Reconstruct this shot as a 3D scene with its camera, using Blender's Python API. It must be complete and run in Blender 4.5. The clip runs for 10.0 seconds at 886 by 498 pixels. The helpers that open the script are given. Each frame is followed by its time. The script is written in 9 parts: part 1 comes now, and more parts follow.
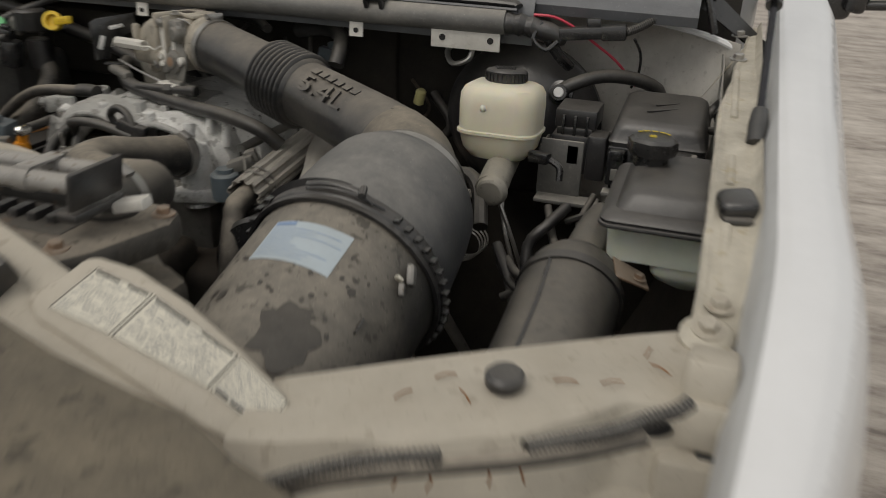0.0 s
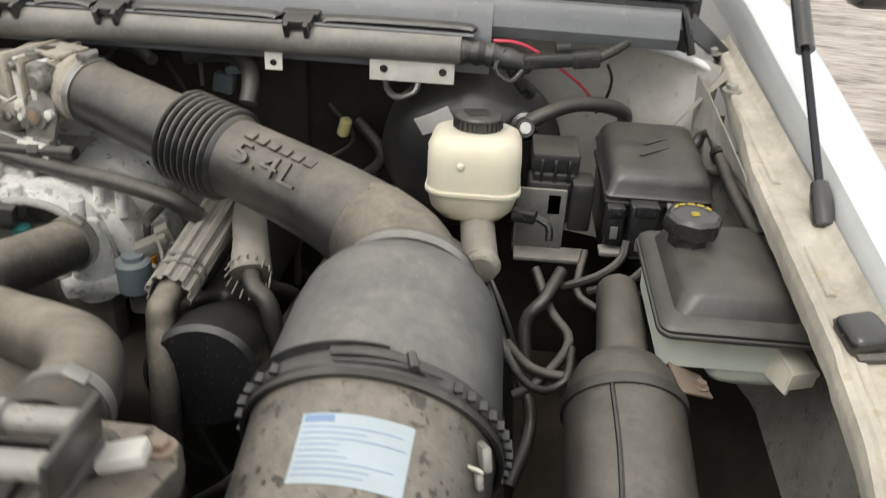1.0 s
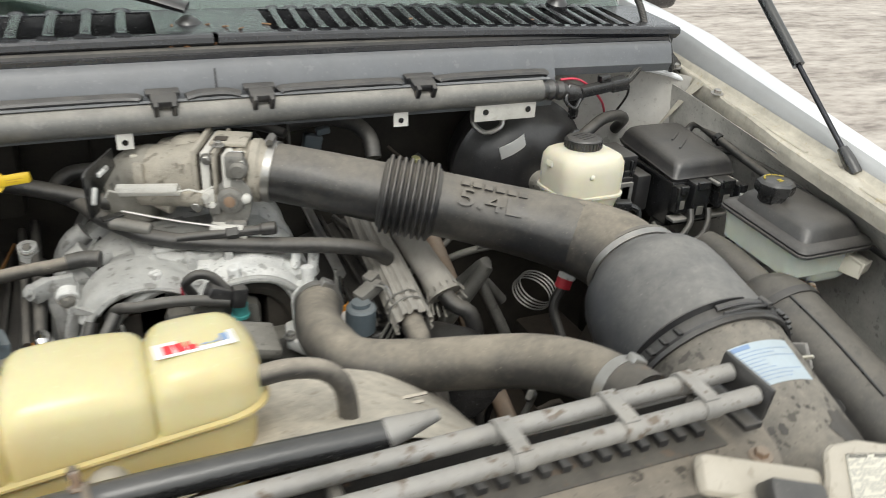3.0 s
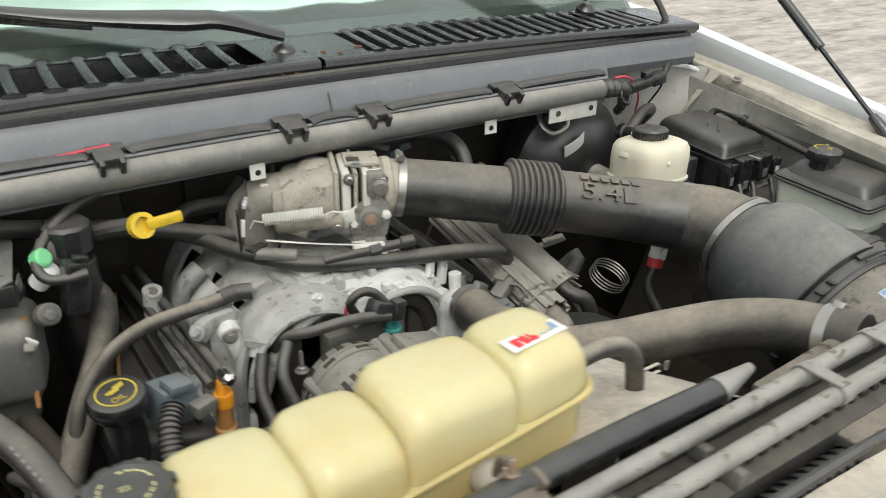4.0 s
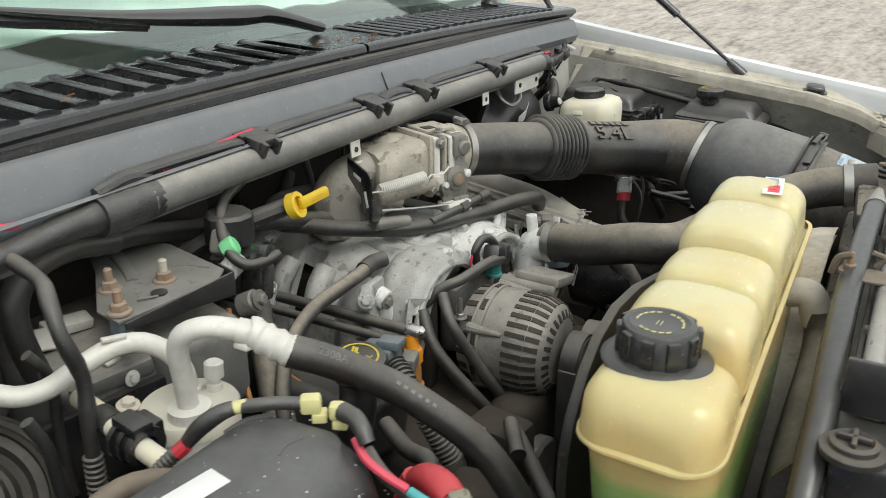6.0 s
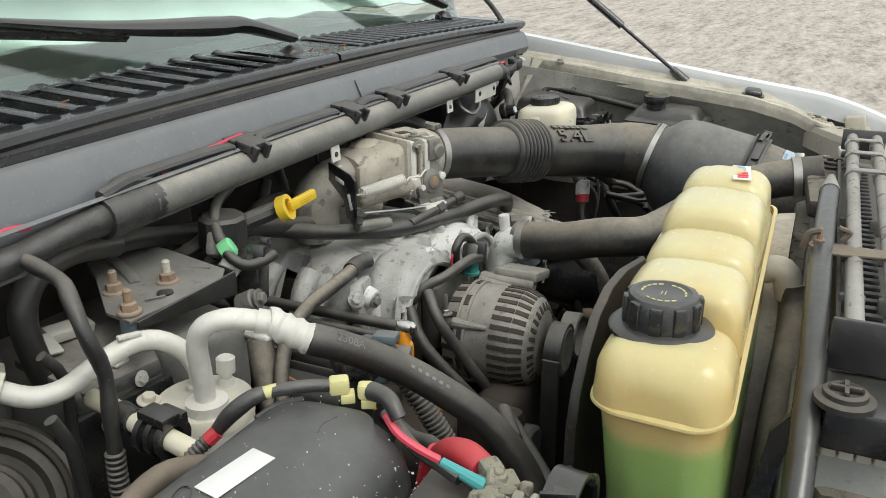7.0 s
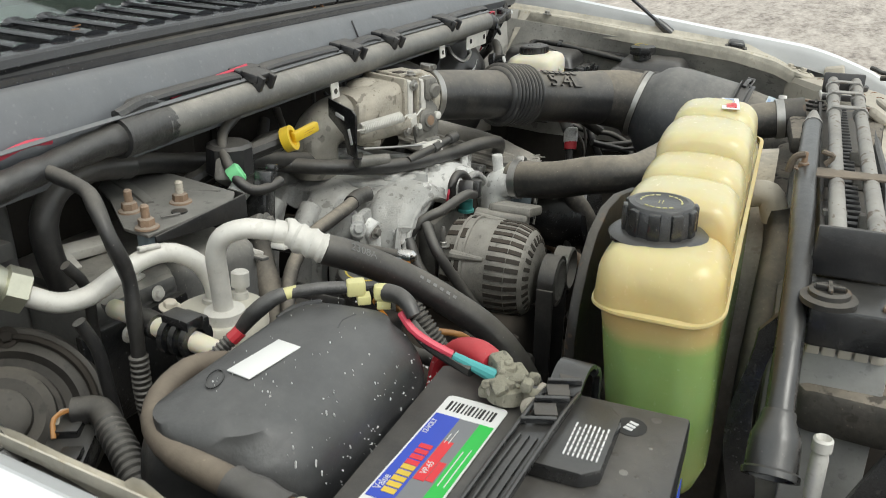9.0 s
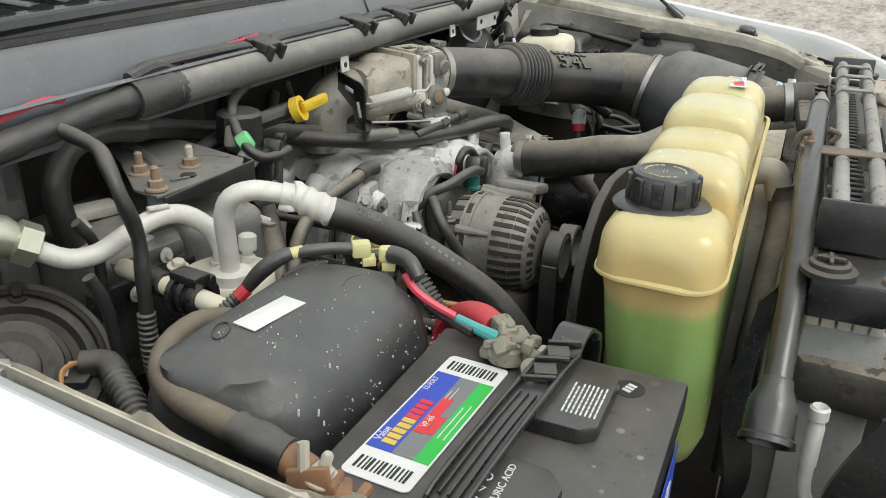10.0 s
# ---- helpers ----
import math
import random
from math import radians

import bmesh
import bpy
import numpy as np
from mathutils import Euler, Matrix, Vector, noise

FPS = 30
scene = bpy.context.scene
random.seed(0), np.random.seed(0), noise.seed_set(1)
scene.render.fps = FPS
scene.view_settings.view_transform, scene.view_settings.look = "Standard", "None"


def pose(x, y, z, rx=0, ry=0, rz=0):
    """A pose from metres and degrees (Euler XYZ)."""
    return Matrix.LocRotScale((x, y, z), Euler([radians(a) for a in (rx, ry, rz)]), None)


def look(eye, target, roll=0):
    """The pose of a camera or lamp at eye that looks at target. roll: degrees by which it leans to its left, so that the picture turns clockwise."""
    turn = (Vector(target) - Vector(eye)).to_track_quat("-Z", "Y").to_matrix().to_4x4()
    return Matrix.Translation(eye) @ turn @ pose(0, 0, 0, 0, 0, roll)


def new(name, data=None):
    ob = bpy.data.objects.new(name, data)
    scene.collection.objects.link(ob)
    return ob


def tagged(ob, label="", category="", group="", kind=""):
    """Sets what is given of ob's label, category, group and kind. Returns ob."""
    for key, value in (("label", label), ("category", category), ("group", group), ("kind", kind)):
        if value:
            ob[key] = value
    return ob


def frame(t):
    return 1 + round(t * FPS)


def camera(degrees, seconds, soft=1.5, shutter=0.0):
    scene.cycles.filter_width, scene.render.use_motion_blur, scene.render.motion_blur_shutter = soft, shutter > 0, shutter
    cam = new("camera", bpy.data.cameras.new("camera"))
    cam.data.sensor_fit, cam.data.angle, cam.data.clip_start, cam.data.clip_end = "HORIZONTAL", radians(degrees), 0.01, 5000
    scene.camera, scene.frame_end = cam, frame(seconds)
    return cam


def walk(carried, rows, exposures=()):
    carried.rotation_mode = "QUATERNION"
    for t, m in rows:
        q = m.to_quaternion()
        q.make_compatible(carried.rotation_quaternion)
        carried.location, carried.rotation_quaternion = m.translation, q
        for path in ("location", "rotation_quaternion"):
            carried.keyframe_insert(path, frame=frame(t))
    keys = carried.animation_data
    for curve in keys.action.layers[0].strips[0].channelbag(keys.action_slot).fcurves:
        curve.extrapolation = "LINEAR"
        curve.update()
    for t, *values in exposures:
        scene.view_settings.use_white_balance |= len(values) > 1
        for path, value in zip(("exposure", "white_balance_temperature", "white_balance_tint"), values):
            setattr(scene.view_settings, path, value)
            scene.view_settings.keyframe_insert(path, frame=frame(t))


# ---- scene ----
cam = camera(57.5, 10.0, soft=0.8, shutter=0.5)
PATH = [
    (0, (-0.004, 0.026, 1.576), (-0.548, 1.768, 0.758), 2.3),
    (0.5, (-0.17, 0.2, 1.593), (-0.491, 1.955, 0.69), 2.8),
    (1, (-0.248, 0.215, 1.662), (-0.352, 1.97, 0.708), 3.0),
    (1.5, (-0.393, 0.124, 1.761), (-0.261, 1.844, 0.748), 3.3),
    (1.6, (-0.424, 0.116, 1.768), (-0.242, 1.827, 0.748), 3.5),
    (2, (-0.552, 0.125, 1.77), (-0.226, 1.821, 0.761), 3.3),
    (2.5, (-0.76, 0.15, 1.772), (-0.238, 1.809, 0.784), 3.3),
    (3, (-0.96, 0.106, 1.776), (-0.246, 1.724, 0.843), 3.4),
    (3.2, (-1.042, 0.098, 1.783), (-0.278, 1.694, 0.851), 3.3),
    (4.3, (-1.425, 0.292, 1.753), (-0.289, 1.697, 0.895), 1.0),
    (4.5, (-1.483, 0.311, 1.744), (-0.28, 1.662, 0.891), 1.0),
    (5, (-1.661, 0.369, 1.705), (-0.298, 1.582, 0.886), 0.4),
    (5.5, (-1.783, 0.456, 1.695), (-0.278, 1.51, 0.906), 0.1),
    (5.7, (-1.813, 0.511, 1.68), (-0.264, 1.513, 0.907), -0.1),
    (6.8, (-1.926, 0.617, 1.643), (-0.233, 1.419, 0.94), -0.3),
    (7, (-1.927, 0.615, 1.643), (-0.228, 1.405, 0.944), -0.5),
    (7.5, (-1.931, 0.623, 1.641), (-0.222, 1.386, 0.937), -0.5),
    (8, (-1.941, 0.629, 1.635), (-0.232, 1.382, 0.919), -0.5),
    (8.5, (-1.966, 0.627, 1.618), (-0.263, 1.367, 0.876), -0.3),
    (9, (-1.989, 0.62, 1.604), (-0.29, 1.348, 0.841), 0.1),
    (9.5, (-1.998, 0.612, 1.593), (-0.308, 1.347, 0.817), 0.6),
    (10, (-2.004, 0.611, 1.585), (-0.32, 1.351, 0.801), 1.1),
]
EXPOSURE = [(0, -0.62, 6700, 9), (0.5, -0.08, 6600, 9), (0.8, 0.25, 6550, 8), (1.2, 0.45, 6500, 8), (2.0, 0.47, 6400, 7), (3.2, 0.43, 6350, 6), (4.5, 0.33, 6350, 5), (10, 0.28, 6300, 4)]
walk(cam, [(t, look(eye, target, roll)) for t, eye, target, roll in PATH], EXPOSURE)

# ---- daylight: overcast sky and a wide, weak sun ----
SUN_UP, SUN_ROUND = 55.0, 205.0
world = bpy.data.worlds.new("sky")
world.use_nodes = True
scene.world = world
wn = world.node_tree
sky = wn.nodes.new("ShaderNodeTexSky")
sky.sky_type, sky.sun_disc = "NISHITA", False
sky.sun_elevation, sky.sun_rotation = radians(SUN_UP), radians(SUN_ROUND)
sky.air_density, sky.dust_density, sky.ozone_density = 1.0, 5.0, 0.6
veil = wn.nodes.new("ShaderNodeMixRGB")
veil.inputs[0].default_value = 0.75
veil.inputs[2].default_value = (8.6, 8.5, 8.3, 1)
wn.links.new(sky.outputs[0], veil.inputs[1])
wn.links.new(veil.outputs[0], wn.nodes["Background"].inputs[0])
wn.nodes["Background"].inputs[1].default_value = 0.12
sun = new("sun", bpy.data.lights.new("sun", "SUN"))
sun.data.energy, sun.data.angle, sun.data.color = 1.0, radians(25), (1.0, 0.97, 0.92)
sun.matrix_world = look((0, 0, 0), (-math.sin(radians(SUN_ROUND)) * math.cos(radians(SUN_UP)), -math.cos(radians(SUN_ROUND)) * math.cos(radians(SUN_UP)), -math.sin(radians(SUN_UP))))


# ---- materials ----
def material(name, rgb, rough=0.6, metal=0.0, dust=0.0, dust_rgb=(0.36, 0.335, 0.29), vary=0.25, grain=60.0, bump=0.15,
             spots=0.0, spot_rgb=(0.03, 0.028, 0.025), sss=0.0, trans=0.0, coat=0.0, seed=0.0, spec=0.5):
    """A weathered surface: base colour with fine and coarse variation, a film of dust that lies thicker on what faces up, and specks."""
    m = bpy.data.materials.new(name)
    m.use_nodes = True
    nt = m.node_tree
    N, L = nt.nodes, nt.links
    b = N["Principled BSDF"]
    tc = N.new("ShaderNodeTexCoord")
    mp = N.new("ShaderNodeMapping")
    mp.inputs["Location"].default_value = (seed, seed * 1.7, seed * 0.6)
    L.new(tc.outputs["Object"], mp.inputs[0])

    def noise_tex(scale, detail=4.0, rough_n=0.6):
        n = N.new("ShaderNodeTexNoise")
        n.inputs["Scale"].default_value, n.inputs["Detail"].default_value, n.inputs["Roughness"].default_value = scale, detail, rough_n
        L.new(mp.outputs[0], n.inputs["Vector"])
        return n

    def ramp(src, lo, hi):
        r = N.new("ShaderNodeMapRange")
        r.inputs[1].default_value, r.inputs[2].default_value = lo, hi
        L.new(src, r.inputs[0])
        return r.outputs[0]

    def mix(fac, c1, c2, kind="MIX"):
        x = N.new("ShaderNodeMixRGB")
        x.blend_type = kind
        for i, c in ((0, fac), (1, c1), (2, c2)):
            if isinstance(c, tuple):
                x.inputs[i].default_value = (*c, 1)
            elif isinstance(c, (int, float)):
                x.inputs[i].default_value = c
            else:
                L.new(c, x.inputs[i])
        return x.outputs[0]

    def times(a, k):
        x = N.new("ShaderNodeMath")
        x.operation = "MULTIPLY"
        for i, c in ((0, a), (1, k)):
            if isinstance(c, (int, float)):
                x.inputs[i].default_value = c
            else:
                L.new(c, x.inputs[i])
        return x.outputs[0]

    coarse, fine = noise_tex(14.0, 8.0, 0.65), noise_tex(grain * 3.0, 6.0, 0.7)
    dark = tuple(c * (1 - vary) for c in rgb)
    light = tuple(min(1.0, c * (1 + vary)) for c in rgb)
    col = mix(ramp(coarse.outputs[0], 0.3, 0.7), dark, light)
    col = mix(times(ramp(fine.outputs[0], 0.35, 0.75), 0.35 * min(1, vary * 3)), col, light)
    rgh = None
    if dust > 0:
        geo = N.new("ShaderNodeNewGeometry")
        sep = N.new("ShaderNodeSeparateXYZ")
        L.new(geo.outputs["Normal"], sep.inputs[0])
        lie = times(ramp(sep.outputs[2], 0.12, 1.0), ramp(sep.outputs[2], -0.2, 0.7))
        patch = N.new("ShaderNodeMapRange")
        patch.inputs[1].default_value, patch.inputs[2].default_value, patch.inputs[3].default_value = 0.34, 0.66, 0.45
        L.new(noise_tex(26.0, 10.0, 0.72).outputs[0], patch.inputs[0])
        film = times(times(lie, patch.outputs[0]), dust)
        smear = times(ramp(noise_tex(9.0, 9.0, 0.7).outputs[0], 0.48, 0.75), dust * 0.3)
        grains = N.new("ShaderNodeTexVoronoi")
        grains.inputs["Scale"].default_value = 280.0
        L.new(mp.outputs[0], grains.inputs["Vector"])
        gsep = N.new("ShaderNodeSeparateColor")
        L.new(grains.outputs["Color"], gsep.inputs[0])
        speck = times(times(ramp(grains.outputs["Distance"], 0.26, 0.16), ramp(gsep.outputs[0], 0.86, 0.97)), min(0.4, 0.15 + dust * 0.25))
        wear = times(ramp(noise_tex(130.0, 5.0, 0.65).outputs[0], 0.5, 0.8), dust * 0.16)
        add = film
        for more in (smear, speck, wear):
            x = N.new("ShaderNodeMath")
            x.operation, x.use_clamp = "ADD", True
            L.new(add, x.inputs[0])
            L.new(more, x.inputs[1])
            add = x.outputs[0]
        col = mix(add, col, dust_rgb)
        rr = N.new("ShaderNodeMapRange")
        rr.inputs[2].default_value = 0.75
        rr.inputs[3].default_value, rr.inputs[4].default_value = rough, 0.92
        L.new(add, rr.inputs[0])
        rgh = rr.outputs[0]
    if spots > 0:
        s = noise_tex(55.0, 3.0, 0.5)
        col = mix(times(ramp(s.outputs[0], 0.68 - 0.11 * spots, 0.72 - 0.09 * spots), spots), col, spot_rgb)
        s2 = noise_tex(160.0, 2.0, 0.5)
        col = mix(times(ramp(s2.outputs[0], 0.66, 0.7), spots * 0.8), col, spot_rgb)
    L.new(col, b.inputs["Base Color"])
    if rgh is None:
        rr = N.new("ShaderNodeMapRange")
        rr.inputs[3].default_value, rr.inputs[4].default_value = max(0.05, rough - 0.12), min(1, rough + 0.12)
        L.new(fine.outputs[0], rr.inputs[0])
        rgh = rr.outputs[0]
    L.new(rgh, b.inputs["Roughness"])
    b.inputs["Metallic"].default_value = metal
    b.inputs["Specular IOR Level"].default_value = spec
    b.inputs["Transmission Weight"].default_value = trans
    b.inputs["Coat Weight"].default_value = coat
    if sss:
        b.inputs["Subsurface Weight"].default_value = sss
        b.inputs["Subsurface Radius"].default_value = (0.03, 0.02, 0.008)
        b.inputs["Subsurface Scale"].default_value = 0.5
    if bump:
        bp = N.new("ShaderNodeBump")
        bp.inputs["Strength"].default_value, bp.inputs["Distance"].default_value = bump, 0.002
        L.new(fine.outputs[0], bp.inputs["Height"])
        wav = N.new("ShaderNodeBump")
        wav.inputs["Strength"].default_value, wav.inputs["Distance"].default_value = min(1.0, bump * 1.4), 0.004
        L.new(noise_tex(38.0, 3.0, 0.5).outputs[0], wav.inputs["Height"])
        L.new(wav.outputs[0], bp.inputs["Normal"])
        L.new(bp.outputs[0], b.inputs["Normal"])
    return m


BLACK = material("black_plastic", (0.016, 0.016, 0.018), 0.32, dust=0.3, dust_rgb=(0.3, 0.275, 0.235), vary=0.3, spec=0.9)
BLACK_CLEAN = material("black_plastic_clean", (0.011, 0.0115, 0.013), 0.25, dust=0.16, dust_rgb=(0.3, 0.28, 0.24), vary=0.3, spec=1.0, seed=3)
DRUM = material("dusty_filter_housing", (0.05, 0.053, 0.058), 0.4, dust=0.6, dust_rgb=(0.36, 0.345, 0.315), vary=0.25, seed=5)
DRUM_FRONT = material("muddy_filter_housing", (0.04, 0.04, 0.039), 0.4, dust=0.85, dust_rgb=(0.36, 0.325, 0.27), vary=0.35, spots=0.6, seed=8)
TUBE = material("intake_rubber", (0.017, 0.0175, 0.019), 0.3, dust=0.58, dust_rgb=(0.36, 0.32, 0.26), vary=0.3, spec=0.8, seed=11)
RUBBER = material("hose_rubber", (0.02, 0.0195, 0.0195), 0.38, dust=0.5, dust_rgb=(0.3, 0.275, 0.235), vary=0.3, spec=0.7, seed=14)
RUBBER_DUSTY = material("dusty_hose_rubber", (0.035, 0.033, 0.031), 0.45, dust=1.0, dust_rgb=(0.4, 0.355, 0.29), vary=0.25, seed=17)
CLOTH = material("braided_sleeve", (0.34, 0.32, 0.285), 0.85, dust=0.4, vary=0.3, grain=350, bump=0.6, seed=18)
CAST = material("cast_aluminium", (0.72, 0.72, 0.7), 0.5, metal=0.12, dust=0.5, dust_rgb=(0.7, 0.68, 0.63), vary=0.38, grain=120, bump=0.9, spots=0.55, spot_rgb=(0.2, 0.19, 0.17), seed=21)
TB_CAST = material("oily_tan_casting", (0.44, 0.405, 0.34), 0.42, metal=0.3, dust=0.5, dust_rgb=(0.58, 0.53, 0.44), vary=0.4, grain=130, bump=0.8, spots=0.5, spot_rgb=(0.1, 0.085, 0.065), seed=26)
CAST_DARK = material("dirty_casting", (0.2, 0.195, 0.18), 0.5, metal=0.4, dust=0.5, dust_rgb=(0.36, 0.33, 0.28), vary=0.4, grain=140, bump=0.35, spots=0.3, seed=22)
ALUM = material("bare_aluminium", (0.68, 0.665, 0.62), 0.5, metal=0.15, dust=0.35, dust_rgb=(0.6, 0.565, 0.49), vary=0.2, spots=0.2, spot_rgb=(0.35, 0.31, 0.25), seed=24)
STEEL = material("zinc_steel", (0.45, 0.44, 0.42), 0.35, metal=0.9, dust=0.25, vary=0.25, seed=27)
CHROME = material("bright_steel", (0.7, 0.69, 0.67), 0.18, metal=1.0, vary=0.1, seed=28)
RUST = material("rusty_steel", (0.24, 0.16, 0.105), 0.85, dust=0.6, vary=0.45, grain=200, bump=0.4, seed=30)
COPPER = material("corroded_copper", (0.28, 0.15, 0.08), 0.65, metal=0.4, vary=0.4, dust=0.2, seed=31)
BEIGE = material("dirty_white_panel", (0.5, 0.465, 0.395), 0.42, dust=0.5, dust_rgb=(0.4, 0.35, 0.275), vary=0.14, spots=0.3, spot_rgb=(0.2, 0.15, 0.1), seed=33)
WHITE = material("white_body_paint", (0.79, 0.8, 0.81), 0.25, dust=0.07, dust_rgb=(0.6, 0.58, 0.55), vary=0.03, bump=0.01, coat=0.4, seed=35)
WHITE_DULL = material("dulled_white_paint", (0.5, 0.51, 0.515), 0.4, dust=0.25, dust_rgb=(0.5, 0.48, 0.44), vary=0.06, seed=36)
BROWN_CABLE = material("sun_faded_cable", (0.1, 0.08, 0.062), 0.6, dust=0.7, dust_rgb=(0.28, 0.235, 0.18), vary=0.3, seed=19)
APRON = material("grey_inner_wing", (0.52, 0.505, 0.47), 0.5, dust=0.45, dust_rgb=(0.42, 0.38, 0.31), vary=0.2, spots=0.25, spot_rgb=(0.1, 0.08, 0.06), seed=37)
COWL = material("grey_cowl_steel", (0.13, 0.138, 0.15), 0.34, dust=0.35, dust_rgb=(0.3, 0.29, 0.27), vary=0.14, spec=0.8, spots=0.08, spot_rgb=(0.6, 0.58, 0.55), seed=39)
COWL_PLASTIC = material("cowl_plastic", (0.02, 0.022, 0.027), 0.16, dust=0.1, dust_rgb=(0.3, 0.28, 0.25), vary=0.25, spec=0.9, seed=41)
CHANNEL = material("wire_channel_plastic", (0.13, 0.13, 0.125), 0.42, dust=0.85, dust_rgb=(0.42, 0.395, 0.35), vary=0.2, spots=0.1, spot_rgb=(0.55, 0.53, 0.5), seed=43)
# Dark grime colour, also used for shade in the engine's gaps and hollows.
GRIME_SHADE = material("engine_grime_shade", (0.03, 0.026, 0.021), 0.75, dust=0.4, dust_rgb=(0.13, 0.1, 0.075), vary=0.5, seed=45)
NAT = material("natural_plastic", (0.74, 0.7, 0.56), 0.45, dust=0.2, dust_rgb=(0.55, 0.5, 0.4), vary=0.06, sss=0.35, bump=0.05, seed=47)
FROST = material("frosted_tank_plastic", (0.62, 0.66, 0.58), 0.5, dust=0.2, dust_rgb=(0.5, 0.47, 0.38), vary=0.1, sss=0.3, bump=0.05, seed=48)
GREY_RAD = material("radiator_tank_plastic", (0.026, 0.025, 0.024), 0.4, dust=0.38, dust_rgb=(0.3, 0.27, 0.225), vary=0.3, spots=0.3, spot_rgb=(0.22, 0.13, 0.07), seed=50)
ROD = material("grey_coated_rod", (0.27, 0.265, 0.255), 0.45, metal=0.35, dust=0.6, dust_rgb=(0.45, 0.42, 0.37), vary=0.45, spots=0.7, spot_rgb=(0.13, 0.085, 0.05), seed=52)
SHROUD = material("dusty_fan_shroud", (0.16, 0.15, 0.135), 0.6, dust=1.0, dust_rgb=(0.58, 0.525, 0.43), vary=0.3, spots=0.35, spot_rgb=(0.2, 0.16, 0.115), seed=54)
BLUE_GREY = material("blue_grey_plastic", (0.12, 0.15, 0.17), 0.5, dust=0.3, vary=0.2, seed=56)
RED = material("red_plastic", (0.55, 0.035, 0.05), 0.45, dust=0.12, vary=0.15, seed=57)
PINK = material("red_wire", (0.62, 0.06, 0.1), 0.4, vary=0.1, bump=0, seed=58)
TEAL = material("teal_tape", (0.1, 0.42, 0.42), 0.5, vary=0.15, bump=0, seed=59)
YELLOW = material("yellow_plastic", (0.72, 0.5, 0.03), 0.4, dust=0.15, vary=0.15, bump=0.05, seed=60)
ORANGE = material("orange_plastic", (0.75, 0.3, 0.02), 0.4, dust=0.1, vary=0.15, seed=61)
GREEN = material("green_cap", (0.2, 0.62, 0.28), 0.45, dust=0.1, vary=0.12, seed=62)
PALE_YELLOW = material("pale_yellow_plastic", (0.68, 0.64, 0.3), 0.5, dust=0.15, vary=0.15, seed=63)
OCHRE = material("brown_orange_seal", (0.42, 0.2, 0.06), 0.5, vary=0.25, dust=0.2, seed=64)
PAPER = material("white_label", (0.78, 0.78, 0.76), 0.45, vary=0.05, dust=0.06, bump=0, seed=65)
PAPER_BLUE = material("pale_blue_label", (0.48, 0.57, 0.63), 0.4, vary=0.1, dust=0.3, bump=0, seed=66)
PAPER_TAN = material("aged_label", (0.68, 0.65, 0.55), 0.5, vary=0.08, dust=0.2, bump=0, seed=67)
INK = material("black_ink", (0.03, 0.03, 0.03), 0.5, vary=0.1, bump=0)
INK_BLUE = material("blue_ink", (0.04, 0.08, 0.5), 0.4, vary=0.05, bump=0)
INK_BLUE_SOFT = material("soft_blue_ink", (0.24, 0.34, 0.52), 0.4, vary=0.05, bump=0)
INK_RED = material("red_ink", (0.68, 0.04, 0.05), 0.4, vary=0.05, bump=0)
INK_GREEN = material("green_ink", (0.04, 0.5, 0.07), 0.4, vary=0.05, bump=0)
INK_GREY = material("grey_ink", (0.2, 0.205, 0.215), 0.45, vary=0.05, bump=0)
INK_FAINT = material("faded_print", (0.16, 0.16, 0.155), 0.5, vary=0.4, bump=0)
INK_WHITE = material("white_print", (0.7, 0.7, 0.69), 0.5, vary=0.05, bump=0)
INK_YELLOW = material("yellow_print", (0.6, 0.47, 0.06), 0.5, vary=0.1, bump=0)
TAPE = material("black_vinyl_tape", (0.02, 0.02, 0.021), 0.28, dust=0.25, vary=0.3, spec=1.0, grain=90, bump=0.5, seed=70)
LOOM = material("corrugated_loom", (0.028, 0.027, 0.026), 0.42, dust=0.45, vary=0.25, spec=0.8, seed=71)
FLAP = material("mossy_dirty_plastic", (0.045, 0.042, 0.036), 0.7, dust=0.8, dust_rgb=(0.24, 0.205, 0.15), vary=0.5, bump=0.8, spots=0.5, seed=74)
APRON_DARK = material("grimy_inner_wing", (0.4, 0.39, 0.36), 0.5, dust=0.45, dust_rgb=(0.24, 0.21, 0.165), vary=0.35, spots=0.4, seed=38)
FLANGE_TAN = material("seam_plastic", (0.6, 0.48, 0.22), 0.4, vary=0.15, bump=0.05, sss=0.3, seed=75)
HEX = material("zinc_plated_fitting", (0.52, 0.52, 0.42), 0.3, metal=0.7, dust=0.2, vary=0.2, seed=76)
MUD_DARK = material("wet_mud_patch", (0.05, 0.047, 0.043), 0.35, dust=0.25, dust_rgb=(0.25, 0.22, 0.18), vary=0.4, seed=77)
ALT_CAST = material("weathered_alternator_casting", (0.24, 0.23, 0.208), 0.45, metal=0.25, dust=0.4, dust_rgb=(0.45, 0.42, 0.36), vary=0.55, grain=140, bump=0.4, spots=0.4, seed=23)
TUBE_TAN = material("dust_caked_intake_rubber", (0.03, 0.029, 0.028), 0.4, dust=0.76, dust_rgb=(0.4, 0.35, 0.275), vary=0.3, seed=12)
RUBBER_MID = material("matt_hose_rubber", (0.024, 0.0235, 0.023), 0.42, dust=0.75, dust_rgb=(0.4, 0.35, 0.275), vary=0.3, spec=0.7, seed=16)
DUCT = material("smeared_duct_plastic", (0.03, 0.03, 0.031), 0.3, dust=0.5, dust_rgb=(0.3, 0.27, 0.22), vary=0.4, spec=0.8, spots=0.2, seed=6)
